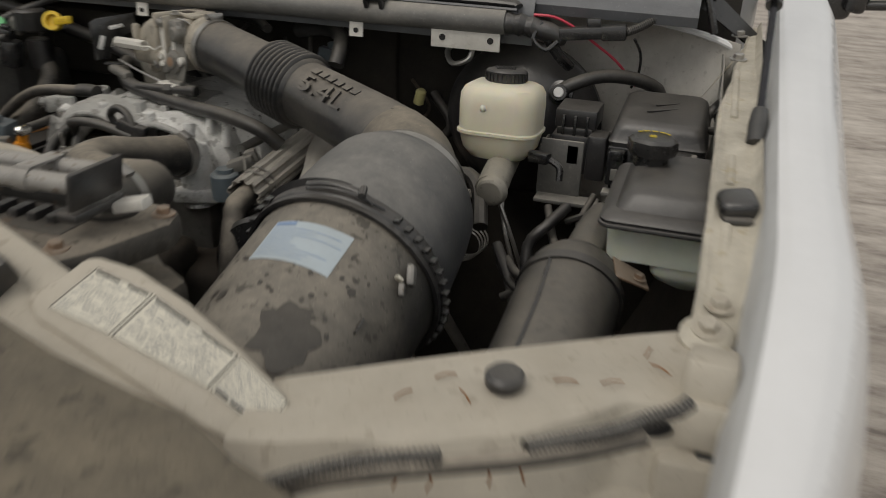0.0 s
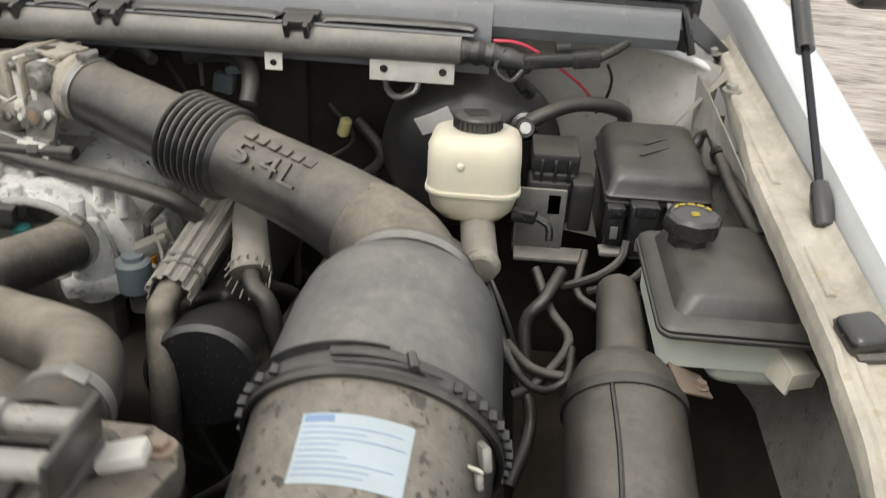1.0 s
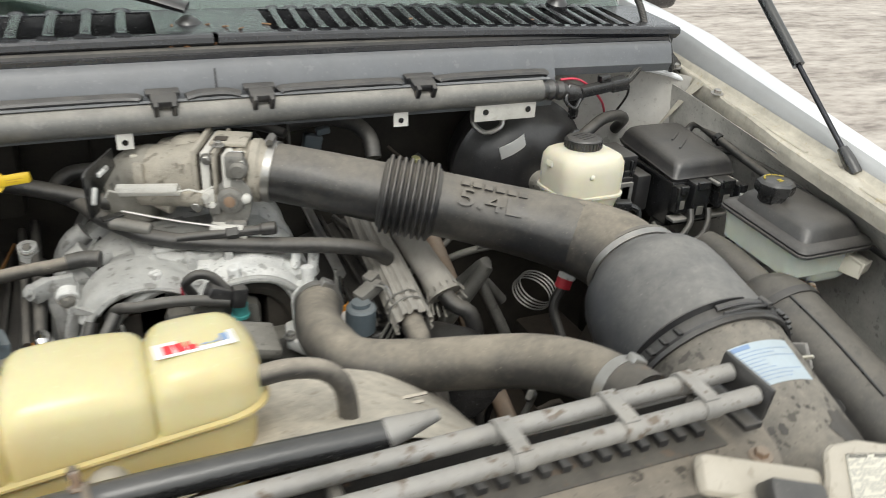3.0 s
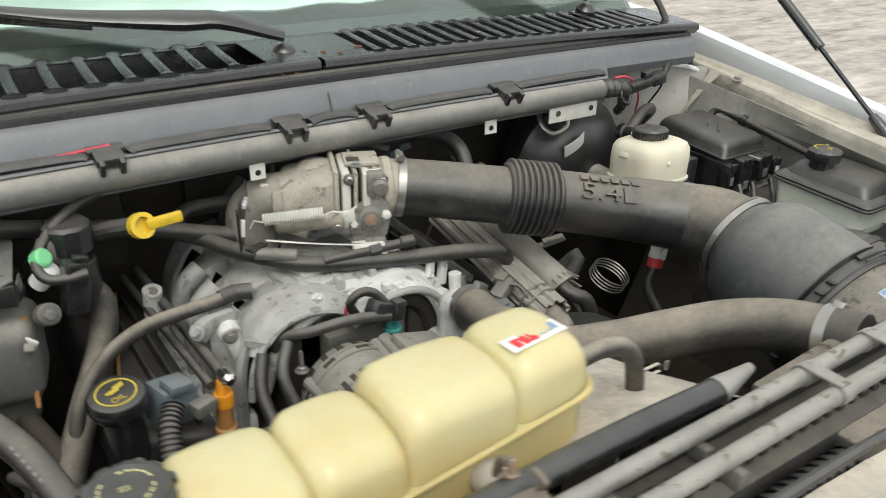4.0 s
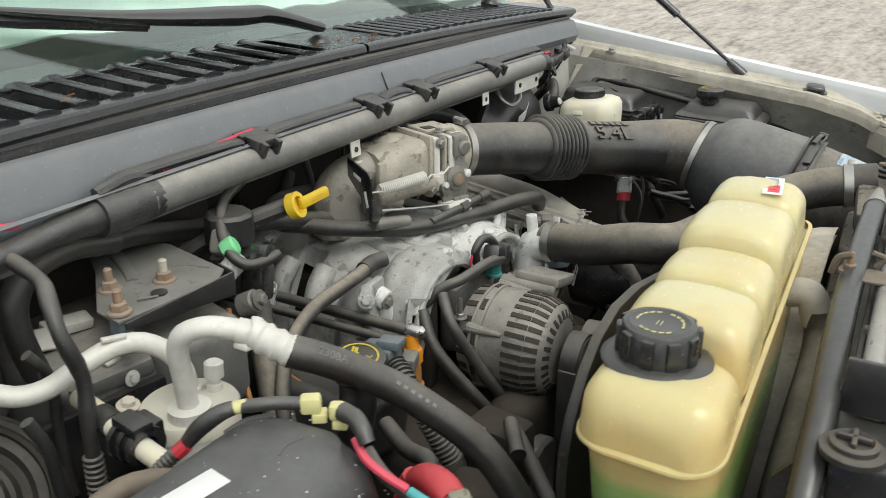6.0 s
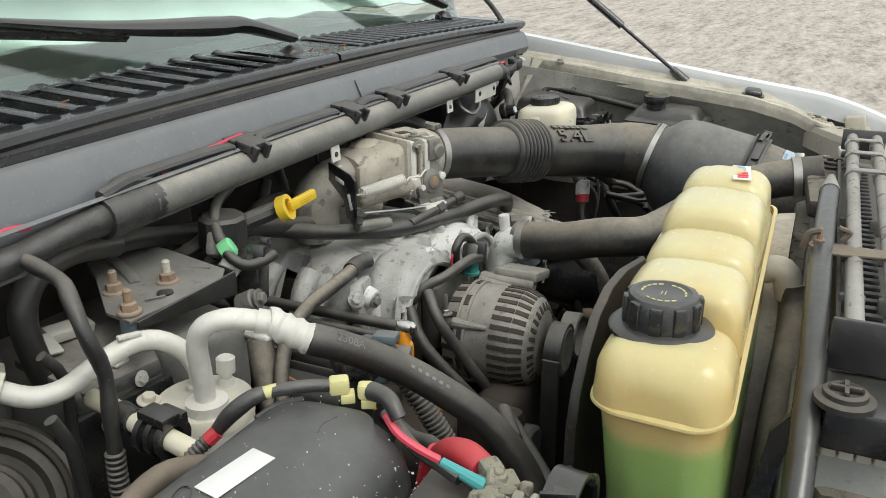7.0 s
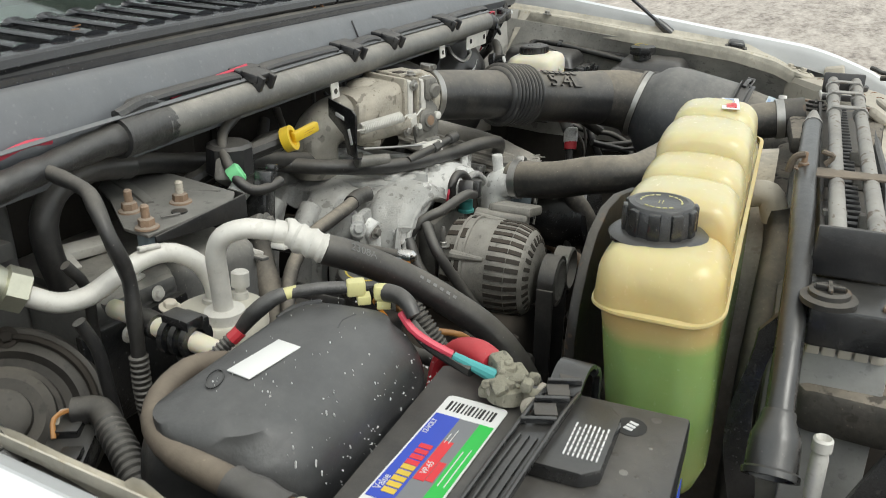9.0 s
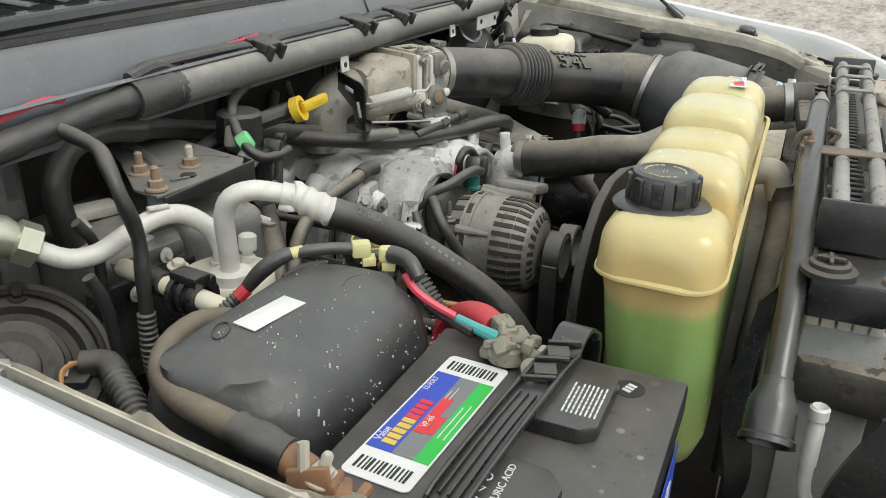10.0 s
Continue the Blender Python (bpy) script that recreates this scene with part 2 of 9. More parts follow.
DARK_STEEL = material("dark_piston_rod", (0.05, 0.05, 0.055), 0.2, metal=0.8, vary=0.1, seed=29)
ELBOW = material("stained_cast_elbow", (0.3, 0.285, 0.25), 0.5, metal=0.3, dust=0.55, dust_rgb=(0.5, 0.46, 0.38), vary=0.35, grain=130, bump=0.6, spots=0.4, seed=79)
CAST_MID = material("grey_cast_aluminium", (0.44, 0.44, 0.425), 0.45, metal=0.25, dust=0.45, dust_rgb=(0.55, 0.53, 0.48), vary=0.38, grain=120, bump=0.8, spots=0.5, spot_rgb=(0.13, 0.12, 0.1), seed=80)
GREY_BOX = material("dusty_heater_plastic", (0.11, 0.11, 0.107), 0.45, dust=0.85, dust_rgb=(0.36, 0.34, 0.3), vary=0.3, spots=0.2, seed=82)
TANK = material("stained_tank_plastic", (0.05, 0.047, 0.042), 0.5, dust=0.75, dust_rgb=(0.34, 0.295, 0.235), vary=0.4, spots=0.75, spot_rgb=(0.035, 0.03, 0.025), bump=0.3, seed=83)
FLANGE_PAINT = material("stained_flange_paint", (0.5, 0.47, 0.4), 0.45, dust=0.35, dust_rgb=(0.42, 0.37, 0.28), vary=0.4, grain=26, spots=0.35, spot_rgb=(0.36, 0.28, 0.12), bump=0.3, seed=84)
LEAF = material("dry_debris", (0.22, 0.11, 0.05), 0.8, vary=0.4, seed=72)


def two_tone_bottle():
    """Translucent bottle wall: warm ivory where empty, green where the coolant stands behind it, ambered along the seam."""
    m = material("coolant_bottle", (0.65, 0.59, 0.38), 0.24, vary=0.12, bump=0.05, sss=0.5, seed=73)
    N, L = m.node_tree.nodes, m.node_tree.links
    b = N["Principled BSDF"]
    old = b.inputs["Base Color"].links[0].from_socket
    tc = N.new("ShaderNodeTexCoord")
    sep = N.new("ShaderNodeSeparateXYZ")
    L.new(tc.outputs["Object"], sep.inputs[0])
    wob = N.new("ShaderNodeTexNoise")
    wob.inputs["Scale"].default_value = 12
    L.new(tc.outputs["Object"], wob.inputs["Vector"])
    add = N.new("ShaderNodeMath")
    add.operation = "MULTIPLY_ADD"
    add.inputs[1].default_value = 0.02
    L.new(wob.outputs[0], add.inputs[0])
    L.new(sep.outputs[2], add.inputs[2])
    r = N.new("ShaderNodeValToRGB")
    e = r.color_ramp.elements
    e[0].position, e[0].color = 0.0, (0.46, 0.5, 0.27, 1)
    e[1].position, e[1].color = 1.0, (0.66, 0.6, 0.34, 1)
    for p, c in ((0.3, (0.3, 0.46, 0.12, 1)), (0.45, (0.13, 0.34, 0.06, 1)), (0.68, (0.17, 0.38, 0.07, 1)), (0.715, (0.5, 0.42, 0.14, 1)), (0.755, (0.58, 0.4, 0.13, 1)), (0.83, (0.63, 0.48, 0.18, 1)), (0.92, (0.64, 0.54, 0.25, 1))):
        k = r.color_ramp.elements.new(p)
        k.color = c
    mr = N.new("ShaderNodeMapRange")
    mr.inputs[1].default_value, mr.inputs[2].default_value = 0.0, 0.34
    L.new(add.outputs[0], mr.inputs[0])
    L.new(mr.outputs[0], r.inputs[0])
    x = N.new("ShaderNodeMixRGB")
    x.inputs[0].default_value = 0.75
    L.new(old, x.inputs[1])
    L.new(r.outputs[0], x.inputs[2])
    stain = N.new("ShaderNodeTexNoise")
    stain.inputs["Scale"].default_value, stain.inputs["Detail"].default_value = 11, 5
    L.new(tc.outputs["Object"], stain.inputs["Vector"])
    sr = N.new("ShaderNodeMapRange")
    sr.inputs[1].default_value, sr.inputs[2].default_value, sr.inputs[4].default_value = 0.45, 0.72, 0.5
    L.new(stain.outputs[0], sr.inputs[0])
    x2 = N.new("ShaderNodeMixRGB")
    x2.blend_type = "MULTIPLY"
    x2.inputs[2].default_value = (0.93, 0.72, 0.5, 1)
    L.new(sr.outputs[0], x2.inputs[0])
    L.new(x.outputs[0], x2.inputs[1])
    L.new(x2.outputs[0], b.inputs["Base Color"])
    return m


BOTTLE = two_tone_bottle()


def clear_glass():
    m = bpy.data.materials.new("windscreen_glass")
    m.use_nodes = True
    b = m.node_tree.nodes["Principled BSDF"]
    b.inputs["Base Color"].default_value = (0.82, 0.96, 0.89, 1)
    b.inputs["Transmission Weight"].default_value = 1.0
    b.inputs["Roughness"].default_value = 0.0
    b.inputs["IOR"].default_value = 1.75
    return m


GLASS = clear_glass()
# Pale colour that stands in for bright sky on the windscreen.
GLASS_BACKING = material("pale_glass_backing", (0.76, 0.82, 0.79), 0.45, vary=0.05, bump=0.1, seed=78)


def dirt_ground():
    m = bpy.data.materials.new("packed_dirt")
    m.use_nodes = True
    N, L = m.node_tree.nodes, m.node_tree.links
    b = N["Principled BSDF"]
    tc = N.new("ShaderNodeTexCoord")

    def tex(scale, stretch=(1, 1, 1), detail=6.0):
        mp = N.new("ShaderNodeMapping")
        mp.inputs["Scale"].default_value = stretch
        mp.inputs["Rotation"].default_value = (0, 0, 0.5)
        L.new(tc.outputs["Object"], mp.inputs[0])
        n = N.new("ShaderNodeTexNoise")
        n.inputs["Scale"].default_value, n.inputs["Detail"].default_value, n.inputs["Roughness"].default_value = scale, detail, 0.65
        L.new(mp.outputs[0], n.inputs["Vector"])
        return n.outputs[0]

    ruts, pat, peb, clod = tex(1.5, (0.35, 2.2, 1), 12.0), tex(0.5), tex(11.0, (0.6, 1.4, 1), 9.0), tex(4.2, (0.5, 1.6, 1), 10.0)
    r = N.new("ShaderNodeValToRGB")
    r.color_ramp.elements[0].position, r.color_ramp.elements[0].color = 0.41, (0.2, 0.172, 0.15, 1)
    r.color_ramp.elements[1].position, r.color_ramp.elements[1].color = 0.6, (0.6, 0.55, 0.49, 1)
    k = r.color_ramp.elements.new(0.49)
    k.color = (0.4, 0.355, 0.31, 1)

    def blend(a, b_, f):
        x = N.new("ShaderNodeMixRGB")
        x.inputs[0].default_value = f
        L.new(a, x.inputs[1])
        L.new(b_, x.inputs[2])
        return x.outputs[0]

    mixed = blend(blend(blend(ruts, pat, 0.3), clod, 0.4), peb, 0.25)
    L.new(mixed, r.inputs[0])
    L.new(r.outputs[0], b.inputs["Base Color"])
    b.inputs["Roughness"].default_value = 0.9
    bp = N.new("ShaderNodeBump")
    bp.inputs["Strength"].default_value, bp.inputs["Distance"].default_value = 0.8, 0.03
    L.new(mixed, bp.inputs["Height"])
    L.new(bp.outputs[0], b.inputs["Normal"])
    return m


DIRT = dirt_ground()


# ---- building helpers ----
BASE = {}


def mesh_object(name, bm, mat, smooth=35):
    me = bpy.data.meshes.new(name)
    bmesh.ops.recalc_face_normals(bm, faces=bm.faces)
    bm.to_mesh(me)
    bm.free()
    for p in me.polygons:
        p.use_smooth = True
    me.set_sharp_from_angle(angle=radians(smooth))
    for one in (mat if isinstance(mat, (list, tuple)) else [mat]):
        me.materials.append(one)
    return new(name, me)


def thing(name, at, label, category, group="", kind=""):
    ob = new(name)
    ob.empty_display_size = 0.05
    ob.location = at
    BASE[ob] = Vector(at)
    return tagged(ob, label, category, group, kind)


def eased(v, a, b):
    k = min(1.0, max(0.0, (v - a) / (b - a)))
    return k * k * (3 - 2 * k)


SQUARE = ("air_filter_housing", "intake_tube", "hose_clamp", "fender", "inner_wing", "gas_strut", "hood_bumper", "radiator_support", "grass_blade", "radiator", "stay_rods", "sight_shield", "ribbed_seal", "strap_bracket", "drain_pipe", "radiator_hose", "fan_shroud", "hose", "coolant_reservoir", "fuse_box", "relay_block", "tan_bracket")


def trued(bm):
    """The driver's half of the bay stands 16 mm further out than drawn, and its flange runs nearly level towards the nose."""
    for v in bm.verts:
        x, y, z = v.co
        if z > 0.3:
            g = eased(x, -0.72, -0.32) * (1 - eased(x, 0.4, 0.9))
            d = min(0.75, max(0.0, 1.25 - y))
            v.co = (x + 0.016 * g, y - 0.05 * g * d, z + 0.078 * g * max(0.0, d - 0.05))


def part(name, bm, mat, parent, label="", smooth=35):
    """One mesh of a thing, given in world places."""
    root = parent
    while root.parent:
        root = root.parent
    if root.name.split(".")[0] not in SQUARE:
        trued(bm)
    bmesh.ops.translate(bm, verts=bm.verts, vec=-BASE[parent])
    ob = mesh_object(name, bm, mat, smooth)
    ob.parent = parent
    BASE[ob] = BASE[parent]
    return tagged(ob, label)


def solo(name, bm, mat, at, label, category, group="", kind="", smooth=35):
    """A thing that is one mesh, given in world places."""
    if name not in SQUARE:
        trued(bm)
    bmesh.ops.translate(bm, verts=bm.verts, vec=-Vector(at))
    ob = mesh_object(name, bm, mat, smooth)
    ob.location = at
    BASE[ob] = Vector(at)
    return tagged(ob, label, category, group, kind)


def merge(*bms):
    out = bms[0]
    for b in bms[1:]:
        me = bpy.data.meshes.new("tmp")
        b.to_mesh(me)
        b.free()
        out.from_mesh(me)
        bpy.data.meshes.remove(me)
    return out


def moved(bm, m):
    bmesh.ops.transform(bm, matrix=m, verts=bm.verts)
    return bm


def bevelled(bm, r, seg=2, angle=30):
    if r > 0:
        edges = [e for e in bm.edges if len(e.link_faces) == 2 and e.calc_face_angle(0) > radians(angle)]
        bmesh.ops.bevel(bm, geom=edges, offset=r, segments=seg, profile=0.5, affect="EDGES", clamp_overlap=True)
    return bm


def box(x0, y0, z0, x1, y1, z1, r=0.003, seg=2):
    bm = bmesh.new()
    bmesh.ops.create_cube(bm, size=1.0, matrix=Matrix.LocRotScale(((x0 + x1) / 2, (y0 + y1) / 2, (z0 + z1) / 2), None, (abs(x1 - x0), abs(y1 - y0), abs(z1 - z0))))
    return bevelled(bm, r, seg)


def obox(c, size, rot=(0, 0, 0), r=0.003, seg=2):
    """A rounded box of that size, turned by degrees about its middle."""
    bm = box(-size[0] / 2, -size[1] / 2, -size[2] / 2, size[0] / 2, size[1] / 2, size[2] / 2, r, seg)
    return moved(bm, pose(*c, *rot))


def smooth_line(points, step=0.012):
    """A curve through the points (centripetal enough for hoses), in even steps."""
    P = [Vector(p) for p in points]
    if len(P) == 2:
        n = max(2, int((P[1] - P[0]).length / step))
        return [P[0].lerp(P[1], i / n) for i in range(n + 1)]
    P = [P[0] * 2 - P[1]] + P + [P[-1] * 2 - P[-2]]
    out = []
    for i in range(1, len(P) - 2):
        a, b, c, d = P[i - 1:i + 3]
        n = max(3, int((c - b).length / step))
        for k in range(n):
            t = k / n
            out.append(0.5 * ((2 * b) + (c - a) * t + (2 * a - 5 * b + 4 * c - d) * t * t + (3 * b - a - 3 * c + d) * t ** 3))
    out.append(P[-2])
    return out


def frames_along(line):
    tang = [(line[min(i + 1, len(line) - 1)] - line[max(i - 1, 0)]).normalized() for i in range(len(line))]
    up = Vector((0, 0, 1)) if abs(tang[0].z) < 0.9 else Vector((1, 0, 0))
    side = tang[0].cross(up).normalized()
    out = []
    for t in tang:
        side = (side - t * side.dot(t)).normalized()
        out.append((side, t.cross(side).normalized()))
    return out


def sweep(points, r, n=12, step=0.012, flat=1.0, ripple=None, cap=True, raw=False):
    """A hose, wire or pipe along the points. r: a radius, or a function of the share of the length. ripple: (pitch, depth) of corrugations."""
    line = [Vector(p) for p in points] if raw else smooth_line(points, step if not ripple else min(step, ripple[0] / 4))
    fr = frames_along(line)
    bm = bmesh.new()
    rings, run, total = [], 0.0, sum((line[i + 1] - line[i]).length for i in range(len(line) - 1))
    for i, p in enumerate(line):
        if i:
            run += (p - line[i - 1]).length
        rad = r(run / total) if callable(r) else r
        if ripple:
            rad += ripple[1] * (1 if math.sin(2 * math.pi * run / ripple[0]) > 0 else -1) * 0.5
        a, b = fr[i]
        rings.append([bm.verts.new(p + rad * (math.cos(2 * math.pi * k / n) * a + flat * math.sin(2 * math.pi * k / n) * b)) for k in range(n)])
    for i in range(len(rings) - 1):
        for k in range(n):
            bm.faces.new((rings[i][k], rings[i][(k + 1) % n], rings[i + 1][(k + 1) % n], rings[i + 1][k]))
    if cap:
        bm.faces.new(rings[0])
        bm.faces.new(rings[-1])
    return bm


def lathe(p0, axis, profile, n=32, cap=True):
    """Turned shape: profile rows (way along the axis from p0, radius)."""
    p0, t = Vector(p0), Vector(axis).normalized()
    up = Vector((0, 0, 1)) if abs(t.z) < 0.9 else Vector((0, 1, 0))
    a = t.cross(up).normalized()
    b = t.cross(a)
    bm = bmesh.new()
    rings = [[bm.verts.new(p0 + t * s + rr * (math.cos(2 * math.pi * k / n) * a + math.sin(2 * math.pi * k / n) * b)) for k in range(n)] for s, rr in profile]
    for i in range(len(rings) - 1):
        for k in range(n):
            bm.faces.new((rings[i][k], rings[i][(k + 1) % n], rings[i + 1][(k + 1) % n], rings[i + 1][k]))
    if cap:
        bm.faces.new(rings[0])
        bm.faces.new(rings[-1])
    return bm


def rod(p, q, r, n=16, bevel=0.0):
    p, q = Vector(p), Vector(q)
    ln = (q - p).length
    if bevel:
        return lathe(p, q - p, [(0, r - bevel), (bevel, r), (ln - bevel, r), (ln, r - bevel)], n)
    return lathe(p, q - p, [(0, r), (ln, r)], n)


def loft(rings, cap=True):
    bm = bmesh.new()
    R = [[bm.verts.new(p) for p in ring] for ring in rings]
    n = len(R[0])
    for i in range(len(R) - 1):
        for k in range(n):
            bm.faces.new((R[i][k], R[i][(k + 1) % n], R[i + 1][(k + 1) % n], R[i + 1][k]))
    if cap:
        bm.faces.new(R[0])
        bm.faces.new(R[-1])
    return bm


def rrect(w, h, r, n=5):
    """Outline of a rounded rectangle about the origin."""
    out = []
    r = min(r, w / 2 - 1e-5, h / 2 - 1e-5)
    for q, (sx, sy) in enumerate(((1, 1), (-1, 1), (-1, -1), (1, -1))):
        for k in range(n + 1):
            a = math.pi / 2 * (q + k / n)
            out.append((sx * (w / 2 - r) + r * math.cos(a), sy * (h / 2 - r) + r * math.sin(a)))
    return out


def slab(outline, m, thick, r=0.0):
    """A plate: the outline in the x-y plane of the pose m, thick upwards."""
    bm = bmesh.new()
    lo = [bm.verts.new((x, y, 0)) for x, y in outline]
    hi = [bm.verts.new((x, y, thick)) for x, y in outline]
    n = len(lo)
    bm.faces.new(lo)
    bm.faces.new(hi)
    for k in range(n):
        bm.faces.new((lo[k], lo[(k + 1) % n], hi[(k + 1) % n], hi[k]))
    bmesh.ops.recalc_face_normals(bm, faces=bm.faces)
    bevelled(bm, r, 2)
    return moved(bm, m)


def bolt(p, axis=(0, 0, 1), size=0.012, stud=0.0):
    """Hex head on a washer, with a stud if wanted."""
    p, t = Vector(p), Vector(axis).normalized()
    bm = merge(lathe(p, t, [(0, size * 0.95), (size * 0.12, size * 0.95), (size * 0.15, size * 0.6)], 20),
               lathe(p + t * size * 0.12, t, [(0, size * 0.58), (size * 0.5, size * 0.58), (size * 0.58, size * 0.46)], 6))
    if stud:
        bm = merge(bm, lathe(p, t, [(0, size * 0.3), (stud * 0.9, size * 0.3), (stud, size * 0.2)], 10))
    return bm


def ball(c, r, n=14):
    bm = bmesh.new()
    bmesh.ops.create_uvsphere(bm, u_segments=n, v_segments=max(6, n * 2 // 3), radius=r, matrix=Matrix.Translation(c))
    return bm


def band(p0, axis, r, w, t=0.0015, n=40):
    """A flat ring round an axis: outer radius r + t."""
    return lathe(p0, axis, [(-w / 2, r - t), (-w / 2, r + t), (w / 2, r + t), (w / 2, r - t), (-w / 2, r - t)], n, cap=False)


def grid_sheet(f, nu, nv):
    """A sheet through f(u, v), u and v from 0 to 1."""
    bm = bmesh.new()
    V = [[bm.verts.new(f(i / nu, j / nv)) for j in range(nv + 1)] for i in range(nu + 1)]
    for i in range(nu):
        for j in range(nv):
            bm.faces.new((V[i][j], V[i + 1][j], V[i + 1][j + 1], V[i][j + 1]))
    return bm


def shell(bm, t):
    bmesh.ops.recalc_face_normals(bm, faces=bm.faces)
    bmesh.ops.solidify(bm, geom=bm.faces[:], thickness=t)
    return bm


def lettering(text, size, thick=0.0008):
    """Built-in font as a mesh in the x-y plane, middle at the origin."""
    cu = bpy.data.curves.new("letters", "FONT")
    cu.body, cu.size, cu.extrude, cu.align_x, cu.align_y = text, size, thick, "CENTER", "CENTER"
    tmp = new("letters", cu)
    bpy.context.view_layer.update()
    me = bpy.data.meshes.new_from_object(tmp.evaluated_get(bpy.context.evaluated_depsgraph_get()))
    bm = bmesh.new()
    bm.from_mesh(me)
    bpy.data.objects.remove(tmp)
    bpy.data.curves.remove(cu)
    bpy.data.meshes.remove(me)
    return bm


def frame_of(o, ux, uy):
    """The pose with x along ux and y towards uy at the place o."""
    x = Vector(ux).normalized()
    z = x.cross(Vector(uy)).normalized()
    y = z.cross(x)
    m = Matrix((x, y, z)).transposed().to_4x4()
    m.translation = o
    return m


def bars(rows, w, h, m, thick=0.0006):
    """Plain bars for small print: rows of (y, x0, x1) as shares of w and h."""
    out = bmesh.new()
    for y, x0, x1, hh in rows:
        b = bmesh.new()
        bmesh.ops.create_cube(b, size=1.0, matrix=Matrix.LocRotScale((((x0 + x1) / 2 - 0.5) * w, (y - 0.5) * h, 0), None, ((x1 - x0) * w, hh * h, thick)))
        out = merge(out, b)
    return moved(out, m)


def print_rows(n, seed, y0=0.1, y1=0.9, x0=0.06, x1=0.94):
    rg = random.Random(seed)
    return [(y0 + (y1 - y0) * i / max(1, n - 1), x0, x0 + (x1 - x0) * rg.uniform(0.55, 1.0), 0.35 * (y1 - y0) / n) for i in range(n)]


# ---- the ground and the truck's bodywork ----
CX = -0.85


def run(y, table):
    """Straight steps through a table of (place, value)."""
    if y <= table[0][0]:
        return table[0][1]
    for (a, va), (b, vb) in zip(table, table[1:]):
        if y <= b:
            return va + (vb - va) * (y - a) / (b - a)
    return table[-1][1]


RAIL = [(0.58, 1.268), (0.606, 1.275), (0.66, 1.3), (0.75, 1.322), (0.9, 1.34), (1.19, 1.374), (1.38, 1.394)]
CREST = [(0.15, 1.09), (0.3, 1.2), (0.46, 1.285), (0.54, 1.315), (0.6, 1.33), (0.8, 1.358), (1.05, 1.396), (1.38, 1.446), (1.6, 1.465), (2.2, 1.49)]


def uneven(u, v):
    x, y = -60 + 120 * u, -60 + 120 * v
    near = max(0, 1 - math.hypot(x, y) / 40)
    rut = 0.03 * math.sin(y * 2.3 + 0.4 * math.sin(x * 0.7)) * noise.noise((x * 0.15, y * 0.4, 1))
    return (x, y, near * (rut + 0.03 * noise.noise((x * 0.5, y * 0.5, 0))) - 0.02)


solo("ground", grid_sheet(uneven, 200, 200), DIRT, (0, 0, 0), "packed brown dirt yard with tyre tracks", "ground", kind="structure")
far = bmesh.new()
bmesh.ops.create_grid(far, x_segments=2, y_segments=2, size=900, matrix=Matrix.Translation((0, 0, -0.06)))
solo("ground", far, DIRT, (0, 0, -0.06), "packed brown dirt reaching the horizon", "ground", kind="structure")

# fenders: a white outer skin with a rolled crest, and the beige flange inside it
SKIN = [(0.058, -0.046), (0.061, -0.03), (0.066, -0.012), (0.073, -0.003), (0.084, 0.0), (0.098, 0.0), (0.113, -0.003), (0.127, -0.012), (0.138, -0.028), (0.147, -0.055), (0.158, -0.11), (0.168, -0.2), (0.173, -0.35), (0.175, -0.66)]


